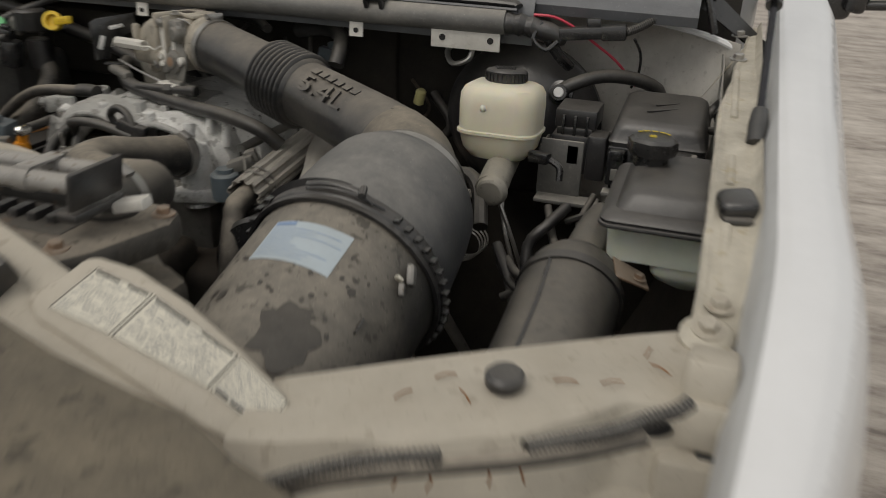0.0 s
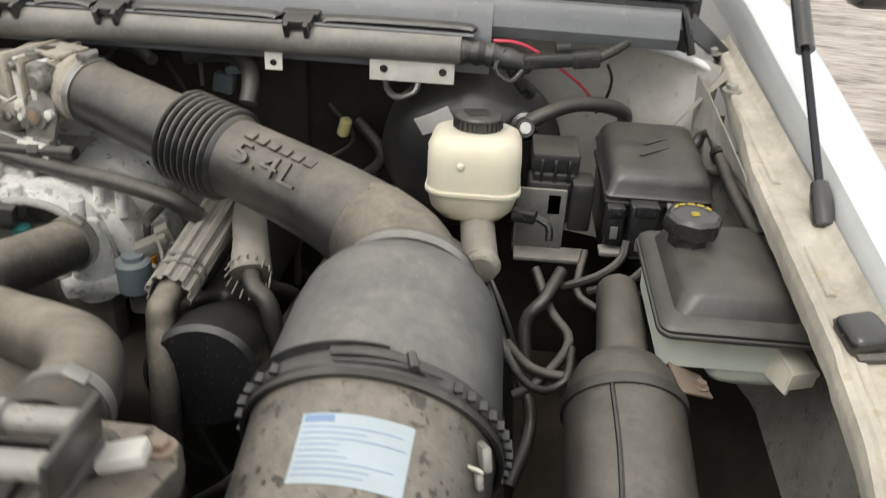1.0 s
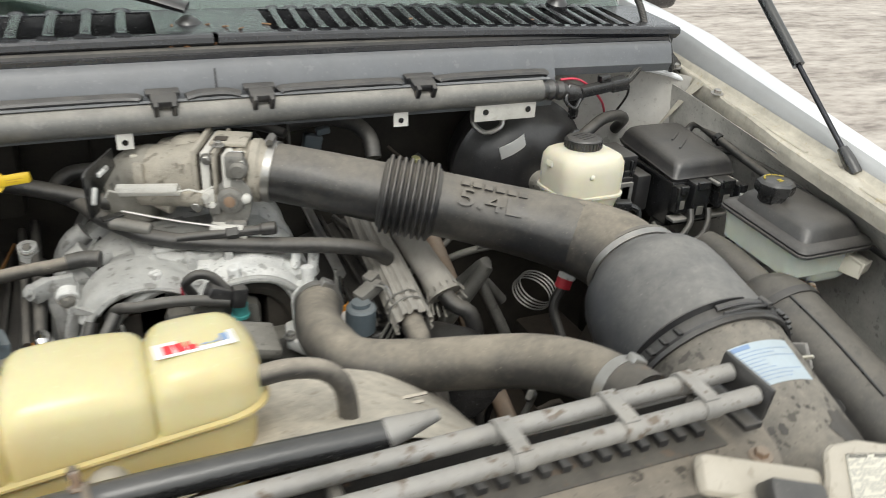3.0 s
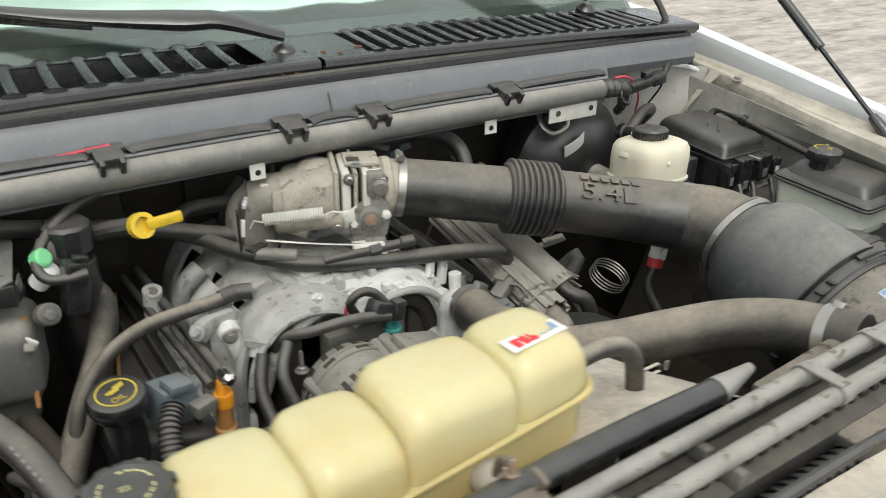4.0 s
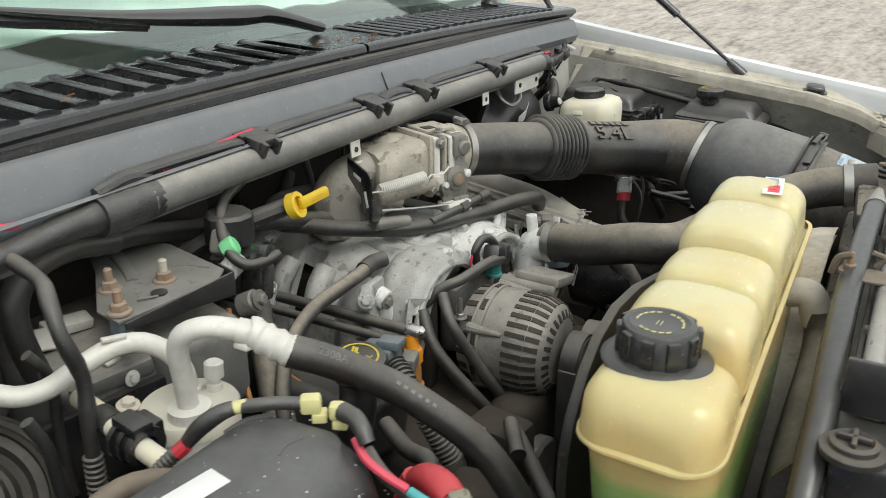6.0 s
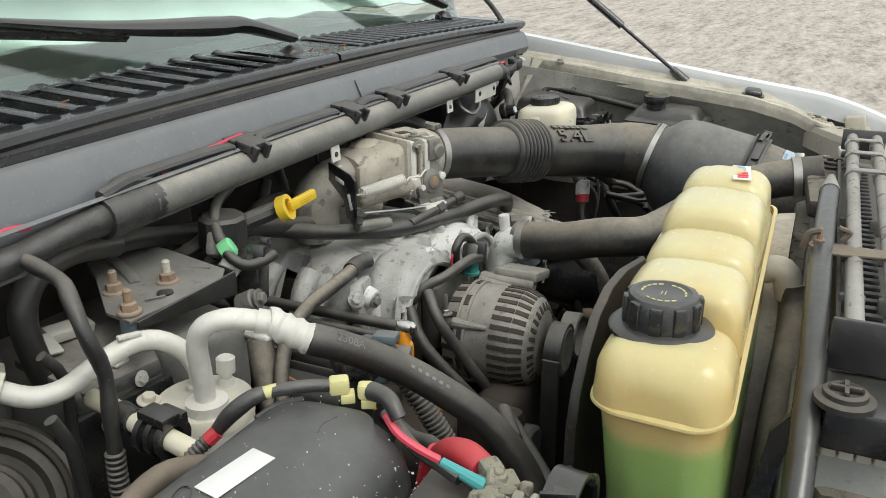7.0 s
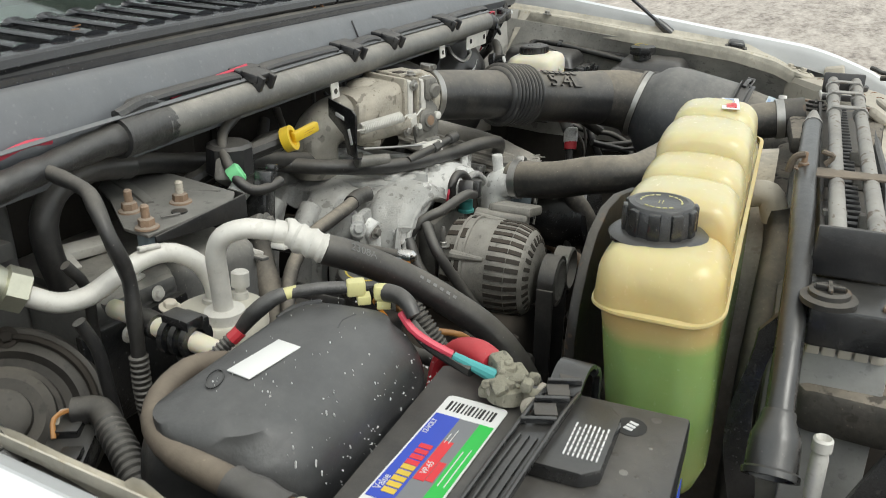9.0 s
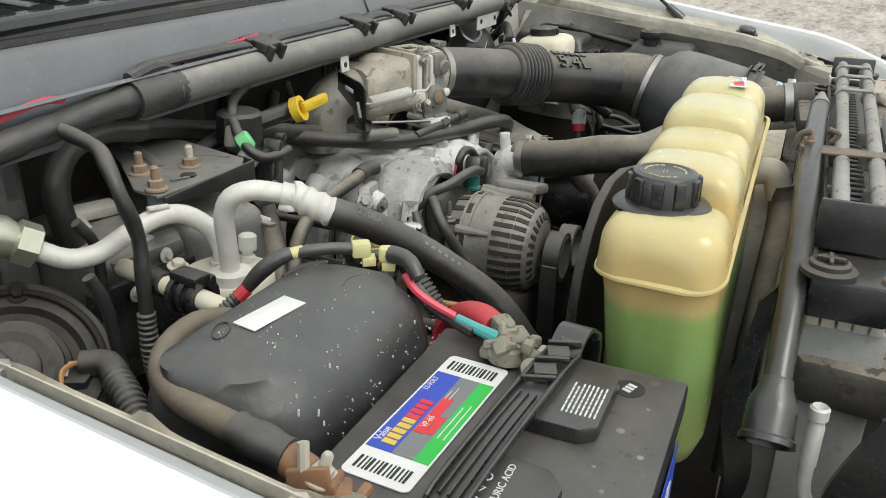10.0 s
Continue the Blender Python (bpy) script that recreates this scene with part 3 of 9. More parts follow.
def fender(side):
    def X(x):
        return x if side > 0 else 2 * CX - 0.03 - x

    def skin(u, v):
        y = 0.15 + 2.05 * u
        k = v * (len(SKIN) - 1)
        i = min(int(k), len(SKIN) - 2)
        x = SKIN[i][0] + (SKIN[i + 1][0] - SKIN[i][0]) * (k - i)
        dz = SKIN[i][1] + (SKIN[i + 1][1] - SKIN[i][1]) * (k - i)
        top = run(y, CREST) - (0.0 if side > 0 else 0.012)
        if x < 0.098:
            x += 0.04 * (min(y, 1.4) - 0.75) * (0.098 - x) / 0.05 - (0.0 if side > 0 else 0.045 * (0.098 - x) / 0.05)
        else:
            x += 0.03 * min(1, max(0, y - 0.8) / 0.6) * min(1, (x - 0.098) / 0.03)
        pull = 0.1 * max(0, (0.66 - y) / 0.4) ** 1.6
        return (X(x - pull * (x / 0.17)), y, top + dz)

    ob = thing("fender", (X(0.12), 1.0, 0.6), "glossy white truck fender with a rolled top edge", "fender", "fenders")
    # Same white paint with some dust; the inner face's shading is in the colour.
    part("inner_wall", shell(grid_sheet(lambda u, v: skin(u, v * 3 / 13), 60, 9), 0.0015), WHITE_DULL, ob, "dusty inner edge of the fender, shading put into its duller white")
    part("outer_skin", shell(grid_sheet(lambda u, v: skin(u, (3 + v * 10) / 13), 60, 30), 0.0015), WHITE, ob)

    def rail(u, v):
        y = 0.6 + 0.78 * u
        z = run(y, RAIL)
        prof = [(0.004, -0.03), (0.0, -0.012), (0.001, -0.001), (0.006, 0.002), (0.012, 0.0), (0.03, 0.0), (0.043, 0.0), (0.048, 0.003), (0.054, 0.012)]
        k = v * (len(prof) - 1)
        i = min(int(k), len(prof) - 2)
        x = prof[i][0] + (prof[i + 1][0] - prof[i][0]) * (k - i)
        dz = prof[i][1] + (prof[i + 1][1] - prof[i][1]) * (k - i)
        w = (0.84 if side > 0 else 0.2) + 0.1 * (y - 0.8)
        bead = 0.004 * max(0, math.cos((x - 0.03) / 0.012)) * max(0, math.sin((y - 0.6) * 26)) ** 2 if 0.012 < x < 0.045 else 0
        edge = (0.0025 * noise.noise((0, y * 14, 0)) + 0.0012 * noise.noise((3, y * 55, 0))) if v < 0.4 else 0
        taper = max(0, y - 1.0) * 0.09 * (1 - min(1, x / 0.05)) if side > 0 else 0
        return (X((0.018 if side > 0 else 0.004) + x * w + edge + taper), y, z + dz + bead - (0.0 if side > 0 else 0.02))

    part("inner_flange", shell(grid_sheet(rail, 90, 24), 0.0012), FLANGE_PAINT, ob, "dirty beige inner fender flange")
    for y in (0.625, 1.205, 1.33) if side > 0 else (0.66, 0.8, 1.0, 1.2):
        part("bolt", bolt((X(0.037 if side > 0 else 0.014), y, run(y, RAIL) + (0.001 if side > 0 else -0.019)), (0, -0.1, 1), 0.012), BEIGE if y < 1 else STEEL, ob)
    return ob


driver_fender = fender(1)
part("flange_lug", merge(lathe((0.03, 0.598, 1.272), (0, -0.3, 1), [(-0.004, 0.021), (0.002, 0.021), (0.005, 0.017), (0.006, 0.0)], 20, cap=False), sweep([(0.012, 0.6, 1.262), (0.02, 0.582, 1.262), (0.035, 0.576, 1.264), (0.05, 0.582, 1.268)], 0.006, 8)), FLANGE_PAINT, driver_fender, "rust-stained end lug of the flange")
part("lug_bolt", bolt((0.03, 0.598, 1.278), (0, -0.3, 1), 0.013), BEIGE, driver_fender)
for ya, yb in ((0.64, 0.73), (0.8, 0.87), (0.98, 1.15)):
    part("pressed_bead", sweep([(0.036, y, run(y, RAIL) + 0.001) for y in np.linspace(ya, yb, 5)], 0.004, 8, 0.02, flat=0.6), FLANGE_PAINT, driver_fender)
fender(-1)

# inner wings
for sx in (1, -1):
    def wing(u, v, sx=sx):
        y, d = 0.6 + 0.71 * u, v
        x = 0.022 + 0.02 * math.sin(d * 2.5) - 0.12 * d * d + 0.075 * min(1, max(0, (1.2 - y) / 0.2)) * min(1, d * 6) if sx > 0 else 0.018 + 0.04 * min(1, d * 4) - 0.12 * d * d
        if y > 1.25:
            x -= 0.9 * (y - 1.25) ** 2 * 4 * (0.3 + 0.7 * d)
        z = run(y, RAIL) - (0.02 if sx > 0 else 0.04) - 0.55 * d
        return (x if sx > 0 else 2 * CX - x, y, z)
    apron = thing("inner_wing", (0.0 if sx > 0 else 2 * CX, 1.0, 0.8), "grey-white painted inner wing panel, dusty and stained", "inner wing", "inner wings")
    part("panel", shell(grid_sheet(lambda u, v: wing(u, v * (0.5 if sx > 0 else 0.2)), 40, 8), 0.0015), APRON_DARK, apron)
    part("splash_liner", shell(grid_sheet(lambda u, v: wing(u, (0.5 if sx > 0 else 0.2) + v * 0.6), 40, 12), 0.0015), GRIME_SHADE, apron, "black splash liner")
    if sx > 0:
        part("reinforcement", box(0.035, 1.285, 1.285, 0.06, 1.29, 1.318, 0.002), RUST, apron, "small rusty square bracket")
        part("grommet", lathe((-0.015, 1.36, 1.285), (-0.35, -1, 0.1), [(0, 0.012), (0.004, 0.012), (0.005, 0.006)], 14), BLACK, apron)

# side of the cowl, where the inner wing meets the firewall on the driver's side
solo("cowl_side", shell(grid_sheet(lambda u, v: (-0.3 + 0.325 * u, 1.4 - 0.1 * u ** 3 - 0.02 * u + 0.006 * math.sin(7 * v + 2 * u), 1.08 + 0.335 * v - 0.03 * u * v), 30, 16), 0.0015), APRON,
     (-0.1, 1.39, 1.05), "light grey painted cowl side panel with seam sealer", "panel", kind="structure")
solo("seam_sealer", sweep([(-0.3, 1.392, 1.405), (-0.138, 1.352, 1.399), (-0.081, 1.335, 1.396), (-0.007, 1.303, 1.385), (0.045, 1.292, 1.362)], 0.005, 8, 0.02), WHITE, (-0.15, 1.36, 1.4), "white seam sealer bead along the cowl", "sealer", kind="structure")
# Black plate added for the dark, shaded gap between cowl and fender.
solo("hinge_gap_fill", merge(shell(grid_sheet(lambda u, v: (-0.045 + 0.13 * u, 1.315 + 0.02 * v + 0.02 * u, 1.448 - 0.098 * u + (0.035 - 0.02 * u) * (v - 0.5)), 10, 4), 0.003), sweep([(-0.04, 1.3, 1.462), (-0.03, 1.296, 1.44), (-0.02, 1.295, 1.41), (-0.015, 1.295, 1.395)], 0.006, 8)), BLACK_CLEAN, (0.0, 1.32, 1.42), "black sheet standing in for the shaded gap at the hood hinge", "rubber flap")
solo("cowl_side_hole", lathe((-0.07, 1.392, 1.3), (0.1, -1, 0), [(0, 0.012), (0.004, 0.012)], 16), WHITE, (-0.07, 1.39, 1.3), "white paint dab on the cowl side", "paint dab")
solo("firewall", merge(box(-1.72, 1.44, 0.58, 0.02, 1.47, 1.44, 0.002), box(-1.0, 1.425, 0.8, -0.55, 1.445, 1.36, 0.01), box(-1.7, 1.38, 1.2, -1.1, 1.445, 1.33, 0.012), box(-0.03, 1.285, 0.58, 0.04, 1.47, 1.14, 0.004)), GRIME_SHADE,
     (CX, 1.45, 0.7), "dark sound-deadened firewall", "firewall", kind="structure")
solo("bay_floor", merge(box(-1.7, 0.25, 0.62, 0.02, 1.47, 0.64, 0), box(-1.62, 0.3, 0.64, -1.5, 1.47, 0.8, 0.01), box(-0.2, 0.3, 0.64, -0.08, 1.47, 0.8, 0.01)), GRIME_SHADE,
     (CX, 0.9, 0.62), "black frame rails and splash trays under the engine", "chassis", kind="structure")

# cowl: grey steel panel, weather seal, slotted plastic grille
cowl = thing("cowl", (CX, 1.3, 1.35), "dark grey painted steel cowl panel with a raised lip", "cowl")


def along_x(profile, x0, x1, n=40, bend=0.0):
    def f(u, v):
        k = v * (len(profile) - 1)
        i = min(int(k), len(profile) - 2)
        y = profile[i][0] + (profile[i + 1][0] - profile[i][0]) * (k - i)
        z = profile[i][1] + (profile[i + 1][1] - profile[i][1]) * (k - i)
        x = x0 + (x1 - x0) * u
        return (x, y - bend * ((x - CX) / 0.85) ** 2, z - 0.35 * bend * ((x - CX) / 0.85) ** 2)
    return grid_sheet(f, n, (len(profile) - 1) * 2)


BOW = 0.012
part("end_panel", shell(along_x([(1.285, 1.407), (1.278, 1.422), (1.286, 1.447), (1.291, 1.4545), (1.3, 1.4565), (1.306, 1.452)], -0.28, -0.04, 12, BOW), 0.0012), COWL, cowl)
part("panel", shell(along_x([(1.2715, 1.36), (1.268, 1.405), (1.272, 1.418), (1.284, 1.447), (1.291, 1.4545), (1.3, 1.4565), (1.306, 1.452)], -1.74, -0.278, 40, BOW), 0.0012), COWL, cowl)
part("lower_lip", shell(along_x([(1.262, 1.411), (1.25, 1.4165), (1.246, 1.414)], -1.6, -0.3, 40, BOW), 0.001), COWL, cowl)
part("seal_channel", shell(along_x([(1.304, 1.452), (1.3045, 1.462), (1.312, 1.4625), (1.313, 1.456), (1.324, 1.457), (1.326, 1.47)], -1.74, -0.035, 40, BOW), 0.001), COWL_PLASTIC, cowl)
part("weather_seal", sweep([(x, 1.318 - BOW * ((x - CX) / 0.85) ** 2, 1.4635 - 0.35 * BOW * ((x - CX) / 0.85) ** 2) for x in np.linspace(-1.73, -0.03, 24)], 0.0075, 10, 0.03), RUBBER, cowl, "black rubber hood seal with grit on it")
part("panel_joint", sweep([(-0.815, 1.2715, 1.421), (-0.815, 1.2835, 1.4475)], 0.0015, 6), BLACK, cowl)

GBOW = 0.032
grille = thing("cowl_grille", (CX, 1.4, 1.48), "glossy black plastic cowl grille with slanting rounded slots", "cowl grille")
for a, b in ((-1.73, -0.8085), (-0.8015, -0.02)):
    part("front_strip", shell(along_x([(1.325, 1.466), (1.314, 1.476), (1.315, 1.4835), (1.319, 1.4865), (1.333, 1.4878)], a, b, 20, GBOW), 0.002), COWL_PLASTIC, grille)
    part("back_strip", shell(along_x([(1.45, 1.4938), (1.458, 1.495), (1.465, 1.493), (1.469, 1.487)], a, b, 20, GBOW), 0.002), COWL_PLASTIC, grille)
    part("trough", shell(along_x([(1.329, 1.486), (1.333, 1.45), (1.45, 1.45), (1.454, 1.491)], a, b, 8, GBOW), 0.002), BLACK_CLEAN, grille)
for a, b in ((-0.885, -0.72), (-1.73, -1.69), (-0.1, -0.02)):
    part("blank", shell(along_x([(1.33, 1.4878), (1.39, 1.4912), (1.452, 1.494)], a, b, 8, GBOW), 0.002), COWL_PLASTIC, grille)
# lands between the slots, flared at both ends so that each slot is round-ended
SLAT = {}
for k in range(17 + 20):
    x = -1.69 + 0.0475 * k if k < 17 else -0.7 + 0.031 * (k - 17)
    sag = GBOW * ((x - CX) / 0.85) ** 2
    wide = 0.0075 if k < 17 else 0.0056
    if wide not in SLAT:
        flare = lambda q, w=wide: w + w * 1.0 * max(0.0, (abs(2 * q - 1) - 0.8) / 0.2) ** 3
        ob = part("slat", sweep([(x - 0.003, 1.328 - sag, 1.4872 - 0.35 * sag), (x - 0.002, 1.338 - sag, 1.4892 - 0.35 * sag), (x, 1.395 - sag, 1.492 - 0.35 * sag), (x + 0.003, 1.446 - sag, 1.4944 - 0.35 * sag), (x + 0.004, 1.457 - sag, 1.4938 - 0.35 * sag)], flare, 12, 0.004, flat=0.42), COWL_PLASTIC, grille)
        SLAT[wide] = (ob, x, sag)
    else:
        ob, x0, sag0 = SLAT[wide]
        c = ob.copy()
        scene.collection.objects.link(c)
        c.location = (x - x0, -(sag - sag0), -0.35 * (sag - sag0))

# windscreen and pillar
screen = thing("windscreen", (CX, 1.6, 1.5), "tinted laminated windscreen reflecting the pale sky", "windscreen")
def pane(u, v, back=0.0):
    y = 1.463 + 0.9 * v
    return (CX - 0.8 + 1.6 * u, y + 0.6 * back - 0.03 * (2 * u - 1) ** 2, 1.488 + 0.656 * v + 0.02 * math.sin(v * 3) - 0.8 * back - 0.01 * (2 * u - 1) ** 2)


part("glass", shell(grid_sheet(pane, 24, 12), 0.005), GLASS, screen)
screen_pane = [o for o in screen.children if o.name.startswith("glass")][0]
screen_pane.visible_shadow = False
# Made-up sheet behind the glass, added to brighten it like reflected sky.
part("sunshade", shell(grid_sheet(lambda u, v: pane(0.02 + 0.96 * u, 0.078 + 0.003 * math.sin(u * 9) + 0.9 * v, 0.025 + 0.004 * math.sin(u * 60)), 60, 8), 0.004), GLASS_BACKING, screen, "added pale sheet behind the glass, for the reflected sky")
# Unseen dash top; its grey helps lift the lower glass towards reflected sky.
part("dash_top", box(CX - 0.78, 1.49, 1.43, CX + 0.78, 2.3, 1.468, 0.01), GREY_BOX, screen, "grey dashboard top")
part("frit_edge", shell(grid_sheet(lambda u, v: pane(u, 0.002 + 0.03 * v, 0.008), 20, 3), 0.001), BLACK_CLEAN, screen)
solo("cab", merge(box(-1.78, 2.2, 0.5, 0.08, 3.4, 1.6, 0.08, 3), box(-1.62, 2.37, 1.55, -0.08, 3.4, 2.12, 0.1, 3), box(-1.66, 1.52, 1.2, -0.04, 2.4, 1.44, 0.02)), WHITE, (CX, 2.8, 0.5), "white pickup cab behind the engine bay", "cab")


def wiper(piv, tip, up):
    w = thing("wiper", piv, "black windscreen wiper with a dusty arm parked on the glass", "wiper", "wipers")
    p, t = Vector(piv), Vector(tip)
    d = (t - p).normalized()
    part("hub", lathe(p - Vector((0, 0, 0.012)), (0, -0.25, 1), [(0, 0.02), (0.01, 0.02), (0.016, 0.014), (0.02, 0.008)], 20), BLACK_CLEAN, w)
    part("arm", sweep([p + Vector((0, 0, 0.02)), p + d * 0.09 + Vector((0, 0, 0.036)), p + d * 0.14 + Vector((0, 0, 0.032)), p + d * 0.3 + Vector((0, 0.0, 0.025)), t + Vector((0, 0, 0.03))],
                      lambda s: 0.02 + 0.05 * s if s < 0.3 else max(0.007, 0.034 - 0.04 * (s - 0.3)), 12, 0.02, flat=0.42), BLACK_CLEAN, w)
    blade = part("blade", sweep([t - d * 0.25 + Vector((0, 0.008, 0.018)), t + Vector((0, 0.008, 0.016)), t + d * 0.28 + Vector((0, 0.008, 0.018))], 0.006, 8, 0.03, flat=1.3), BLACK_CLEAN, w)
    part("rubber_edge", sweep([t - d * 0.25 + Vector((0, 0.012, 0.009)), t + d * 0.28 + Vector((0, 0.012, 0.009))], 0.0025, 6, 0.05), RUBBER, blade)


wiper((-0.835, 1.385, 1.492), (-1.32, 1.545, 1.545), 0)
wiper((-0.2, 1.42, 1.5), (-0.62, 1.65, 1.61), 0)

# hood held open above the bay
hood = thing("hood", (CX, 1.42, 1.7), "raised white truck hood propped open on gas struts", "hood")
part("panel", shell(grid_sheet(lambda u, v: (CX - 0.86 + 1.72 * u, 1.44 - 0.2 * v + 0.03 * math.sin(3.1 * u), 1.76 + 1.12 * v), 16, 12), 0.02), WHITE, hood)

for hx in (-1.66, -0.04):
    part("hinge", sweep([(hx, 1.47, 1.43), (hx, 1.475, 1.56), (hx, 1.455, 1.68), (hx, 1.445, 1.79)], 0.014, 10, 0.03, flat=0.5), WHITE_DULL, hood, "painted hinge arm")

mirror = thing("side_mirror", (0.2, 2.25, 1.35), "black folding mirror arm on the driver's door", "side mirror")
part("mount", merge(obox((0.2, 2.28, 1.36), (0.18, 0.1, 0.09), (0, 0, 8), 0.02, 3), obox((0.3, 2.25, 1.37), (0.05, 0.06, 0.07), (0, 10, 0), 0.015, 3)), BLACK_CLEAN, mirror)
for dz in (0.0, 0.028):
    part("arm", rod((0.3, 2.25, 1.352 + dz), (0.55, 2.24, 1.37 + dz), 0.012, 14, 0.002), BLACK_CLEAN, mirror)
part("head", obox((0.62, 2.24, 1.45), (0.17, 0.1, 0.3), (0, 0, 5), 0.03, 3), BLACK_CLEAN, mirror)

# gas strut on the driver's side
strut = thing("gas_strut", (0.037, 0.925, 1.315), "black gas strut with a thin steel piston rod", "gas strut")
a, b = Vector((0.059, 0.911, 1.35)), Vector((0.0615, 1.325, 1.664))
d = (b - a).normalized()
part("ball_stud", lathe((0.059, 0.909, 1.334), (0, 0.1, 1), [(0, 0.013), (0.004, 0.013), (0.005, 0.007), (0.014, 0.006)], 16), STEEL, strut)
part("socket", sweep([a - d * 0.012, a + d * 0.034], lambda s: 0.0105 - 0.003 * max(0, s - 0.6) * 2, 14, 0.006), BLACK_CLEAN, strut)
part("piston_rod", rod(a + d * 0.03, a + d * 0.2, 0.0042, 12), DARK_STEEL, strut)
part("cylinder", sweep([a + d * 0.19, b], 0.0095, 16, 0.05), BLACK_CLEAN, strut)

# rubber hood stop on the driver's flange
pad = thing("hood_bumper", (0.03, 0.775, 1.298), "black rubber hood stop on the fender flange", "bumper")
part("block", obox((0.043, 0.749, 1.326), (0.034, 0.037, 0.024), (7, -8, 10), 0.008, 3), BLACK_CLEAN, pad)
part("foot", obox((0.043, 0.749, 1.322), (0.026, 0.05, 0.006), (7, -3, 6), 0.003), RUBBER, pad)


# ---- front of the bay: radiator, supports, filter housing ----
panel = thing("radiator_support", (-0.2, 0.5, 0.9), "cream-painted steel radiator support with dirt and grass bits on it", "radiator support")


PAN_FRONT = [(-0.26, 0.378), (-0.218, 0.386), (-0.184, 0.4), (-0.147, 0.405), (-0.084, 0.436), (-0.04, 0.475), (-0.02, 0.5), (0.04, 0.51)]


def pan(u, v):
    x = -0.255 + 0.293 * u
    yr, yf = 0.453 + (x + 0.252) * 0.61, run(x, PAN_FRONT)
    prof = [(0.0, -0.012, 0.0), (0.04, 0.0, 0.0), (0.6, 0.001, 0.0), (0.88, -0.001, 0.0), (0.97, -0.005, 0.0), (1.0, -0.015, 0.0), (1.0, -0.05, -0.006), (1.0, -0.066, -0.012), (1.0, -0.074, -0.03), (1.0, -0.076, -0.06), (1.0, -0.1, -0.07), (1.0, -0.24, -0.075)]
    k = v * (len(prof) - 1)
    i = min(int(k), len(prof) - 2)
    s, dz, dy = (prof[i][q] + (prof[i + 1][q] - prof[i][q]) * (k - i) for q in range(3))
    return (x, yr + (yf - yr) * s + dy, 1.257 + 0.009 * (x + 0.255) / 0.29 + 0.004 * math.sin(u * 3.1) + dz)


part("upper_pan", shell(grid_sheet(pan, 48, 44), 0.002), BEIGE, panel)
part("rear_flange", shell(grid_sheet(lambda u, v: (-0.255 + 0.293 * u, 0.454 + (-0.003 + 0.293 * u) * 0.61, 1.248 + 0.009 * u - 0.04 * v), 20, 3), 0.0015), BEIGE, panel)
for x, dz in ((-0.167, -0.016), (0.002, -0.02)):
    yw = run(x, PAN_FRONT)
    part("wire_hole", moved(lathe((0, 0, 0), (0, 0, 1), [(0, 0.008), (0.003, 0.008)], 20), frame_of((x, yw - 0.004, 1.261 + 0.009 * (x + 0.255) / 0.29 + dz), (1, 0.25, 0), (0, 0.1, 1)) @ Matrix.Diagonal((1.5, 0.75, 1, 1))), BLACK_CLEAN, panel)
part("corner_box", merge(obox((0.034, 0.532, 1.278), (0.034, 0.04, 0.03), (-10, 0, -4), 0.004), obox((0.035, 0.524, 1.251), (0.038, 0.046, 0.036), (-4, 0, -4), 0.005)), BEIGE, panel, "pale painted corner box")
part("corner_gap", obox((0.043, 0.508, 1.226), (0.024, 0.02, 0.016), (0, 0, 0), 0.003), BLACK_CLEAN, panel)
part("corner_wall", box(0.006, 0.487, 0.9, 0.1, 0.525, 1.232, 0.006), BEIGE, panel)
part("side_wall", box(0.06, 0.2, 0.9, 0.09, 0.53, 1.17, 0.01), BEIGE, panel)
part("lower_shelf", obox((-0.014, 0.382, 1.188), (0.16, 0.03, 0.03), (0, -8, 12), 0.008), BEIGE, panel)
# sloping arm that carries the information label
A0 = Vector((-0.409, 0.463, 1.308))
axis = Vector((0.943, -0.227, -0.242)).normalized()
nrm = Vector((0.083, -0.547, 0.833)).normalized()
M_ARM = frame_of(A0, axis, nrm.cross(axis))
arm_out = [(-0.02, -0.02), (-0.0168, 0.0025), (-0.008, 0.0092), (0.0231, 0.0177), (0.0763, 0.0183), (0.1324, 0.0123), (0.1752, 0.0056), (0.194, 0.0014), (0.21, -0.006), (0.22, -0.035), (0.15, -0.045), (0.06, -0.05), (-0.01, -0.055), (-0.03, -0.045)]
part("label_arm", slab(arm_out, M_ARM @ Matrix.Translation((0, 0, -0.0125)), 0.012, 0.006), BEIGE, panel)
part("label_arm_side", moved(merge(box(-0.12, -0.16, -0.07, 0.215, -0.034, -0.004, 0.026, 4), box(-0.14, -0.045, -0.03, -0.015, -0.01, -0.012, 0.008)), M_ARM), BEIGE, panel)
part("arm_block", moved(box(-0.1, -0.07, -0.006, -0.045, -0.035, 0.02, 0.006), M_ARM), BLACK, panel, "black plastic block on the arm")
lab = part("information_label", slab([(0.0, 0.0), (0.054, 0.0081), (0.1406, 0.0065), (0.1907, 0.0006), (0.1921, -0.0255), (0.1395, -0.0231), (0.0517, -0.0332), (-0.0045, -0.0431)], M_ARM @ Matrix.Translation((0, 0, 0.0002)), 0.0006), PAPER_TAN, panel, "aged paper information label with small print")


def on_quad(q, u, v, h):
    """Place in a four-cornered panel of the label: u along it, v from its lower edge up."""
    a, b, c, d = (Vector((x, y, h)) for x, y in q)
    return M_ARM @ (a.lerp(b, u).lerp(d.lerp(c, u), v))


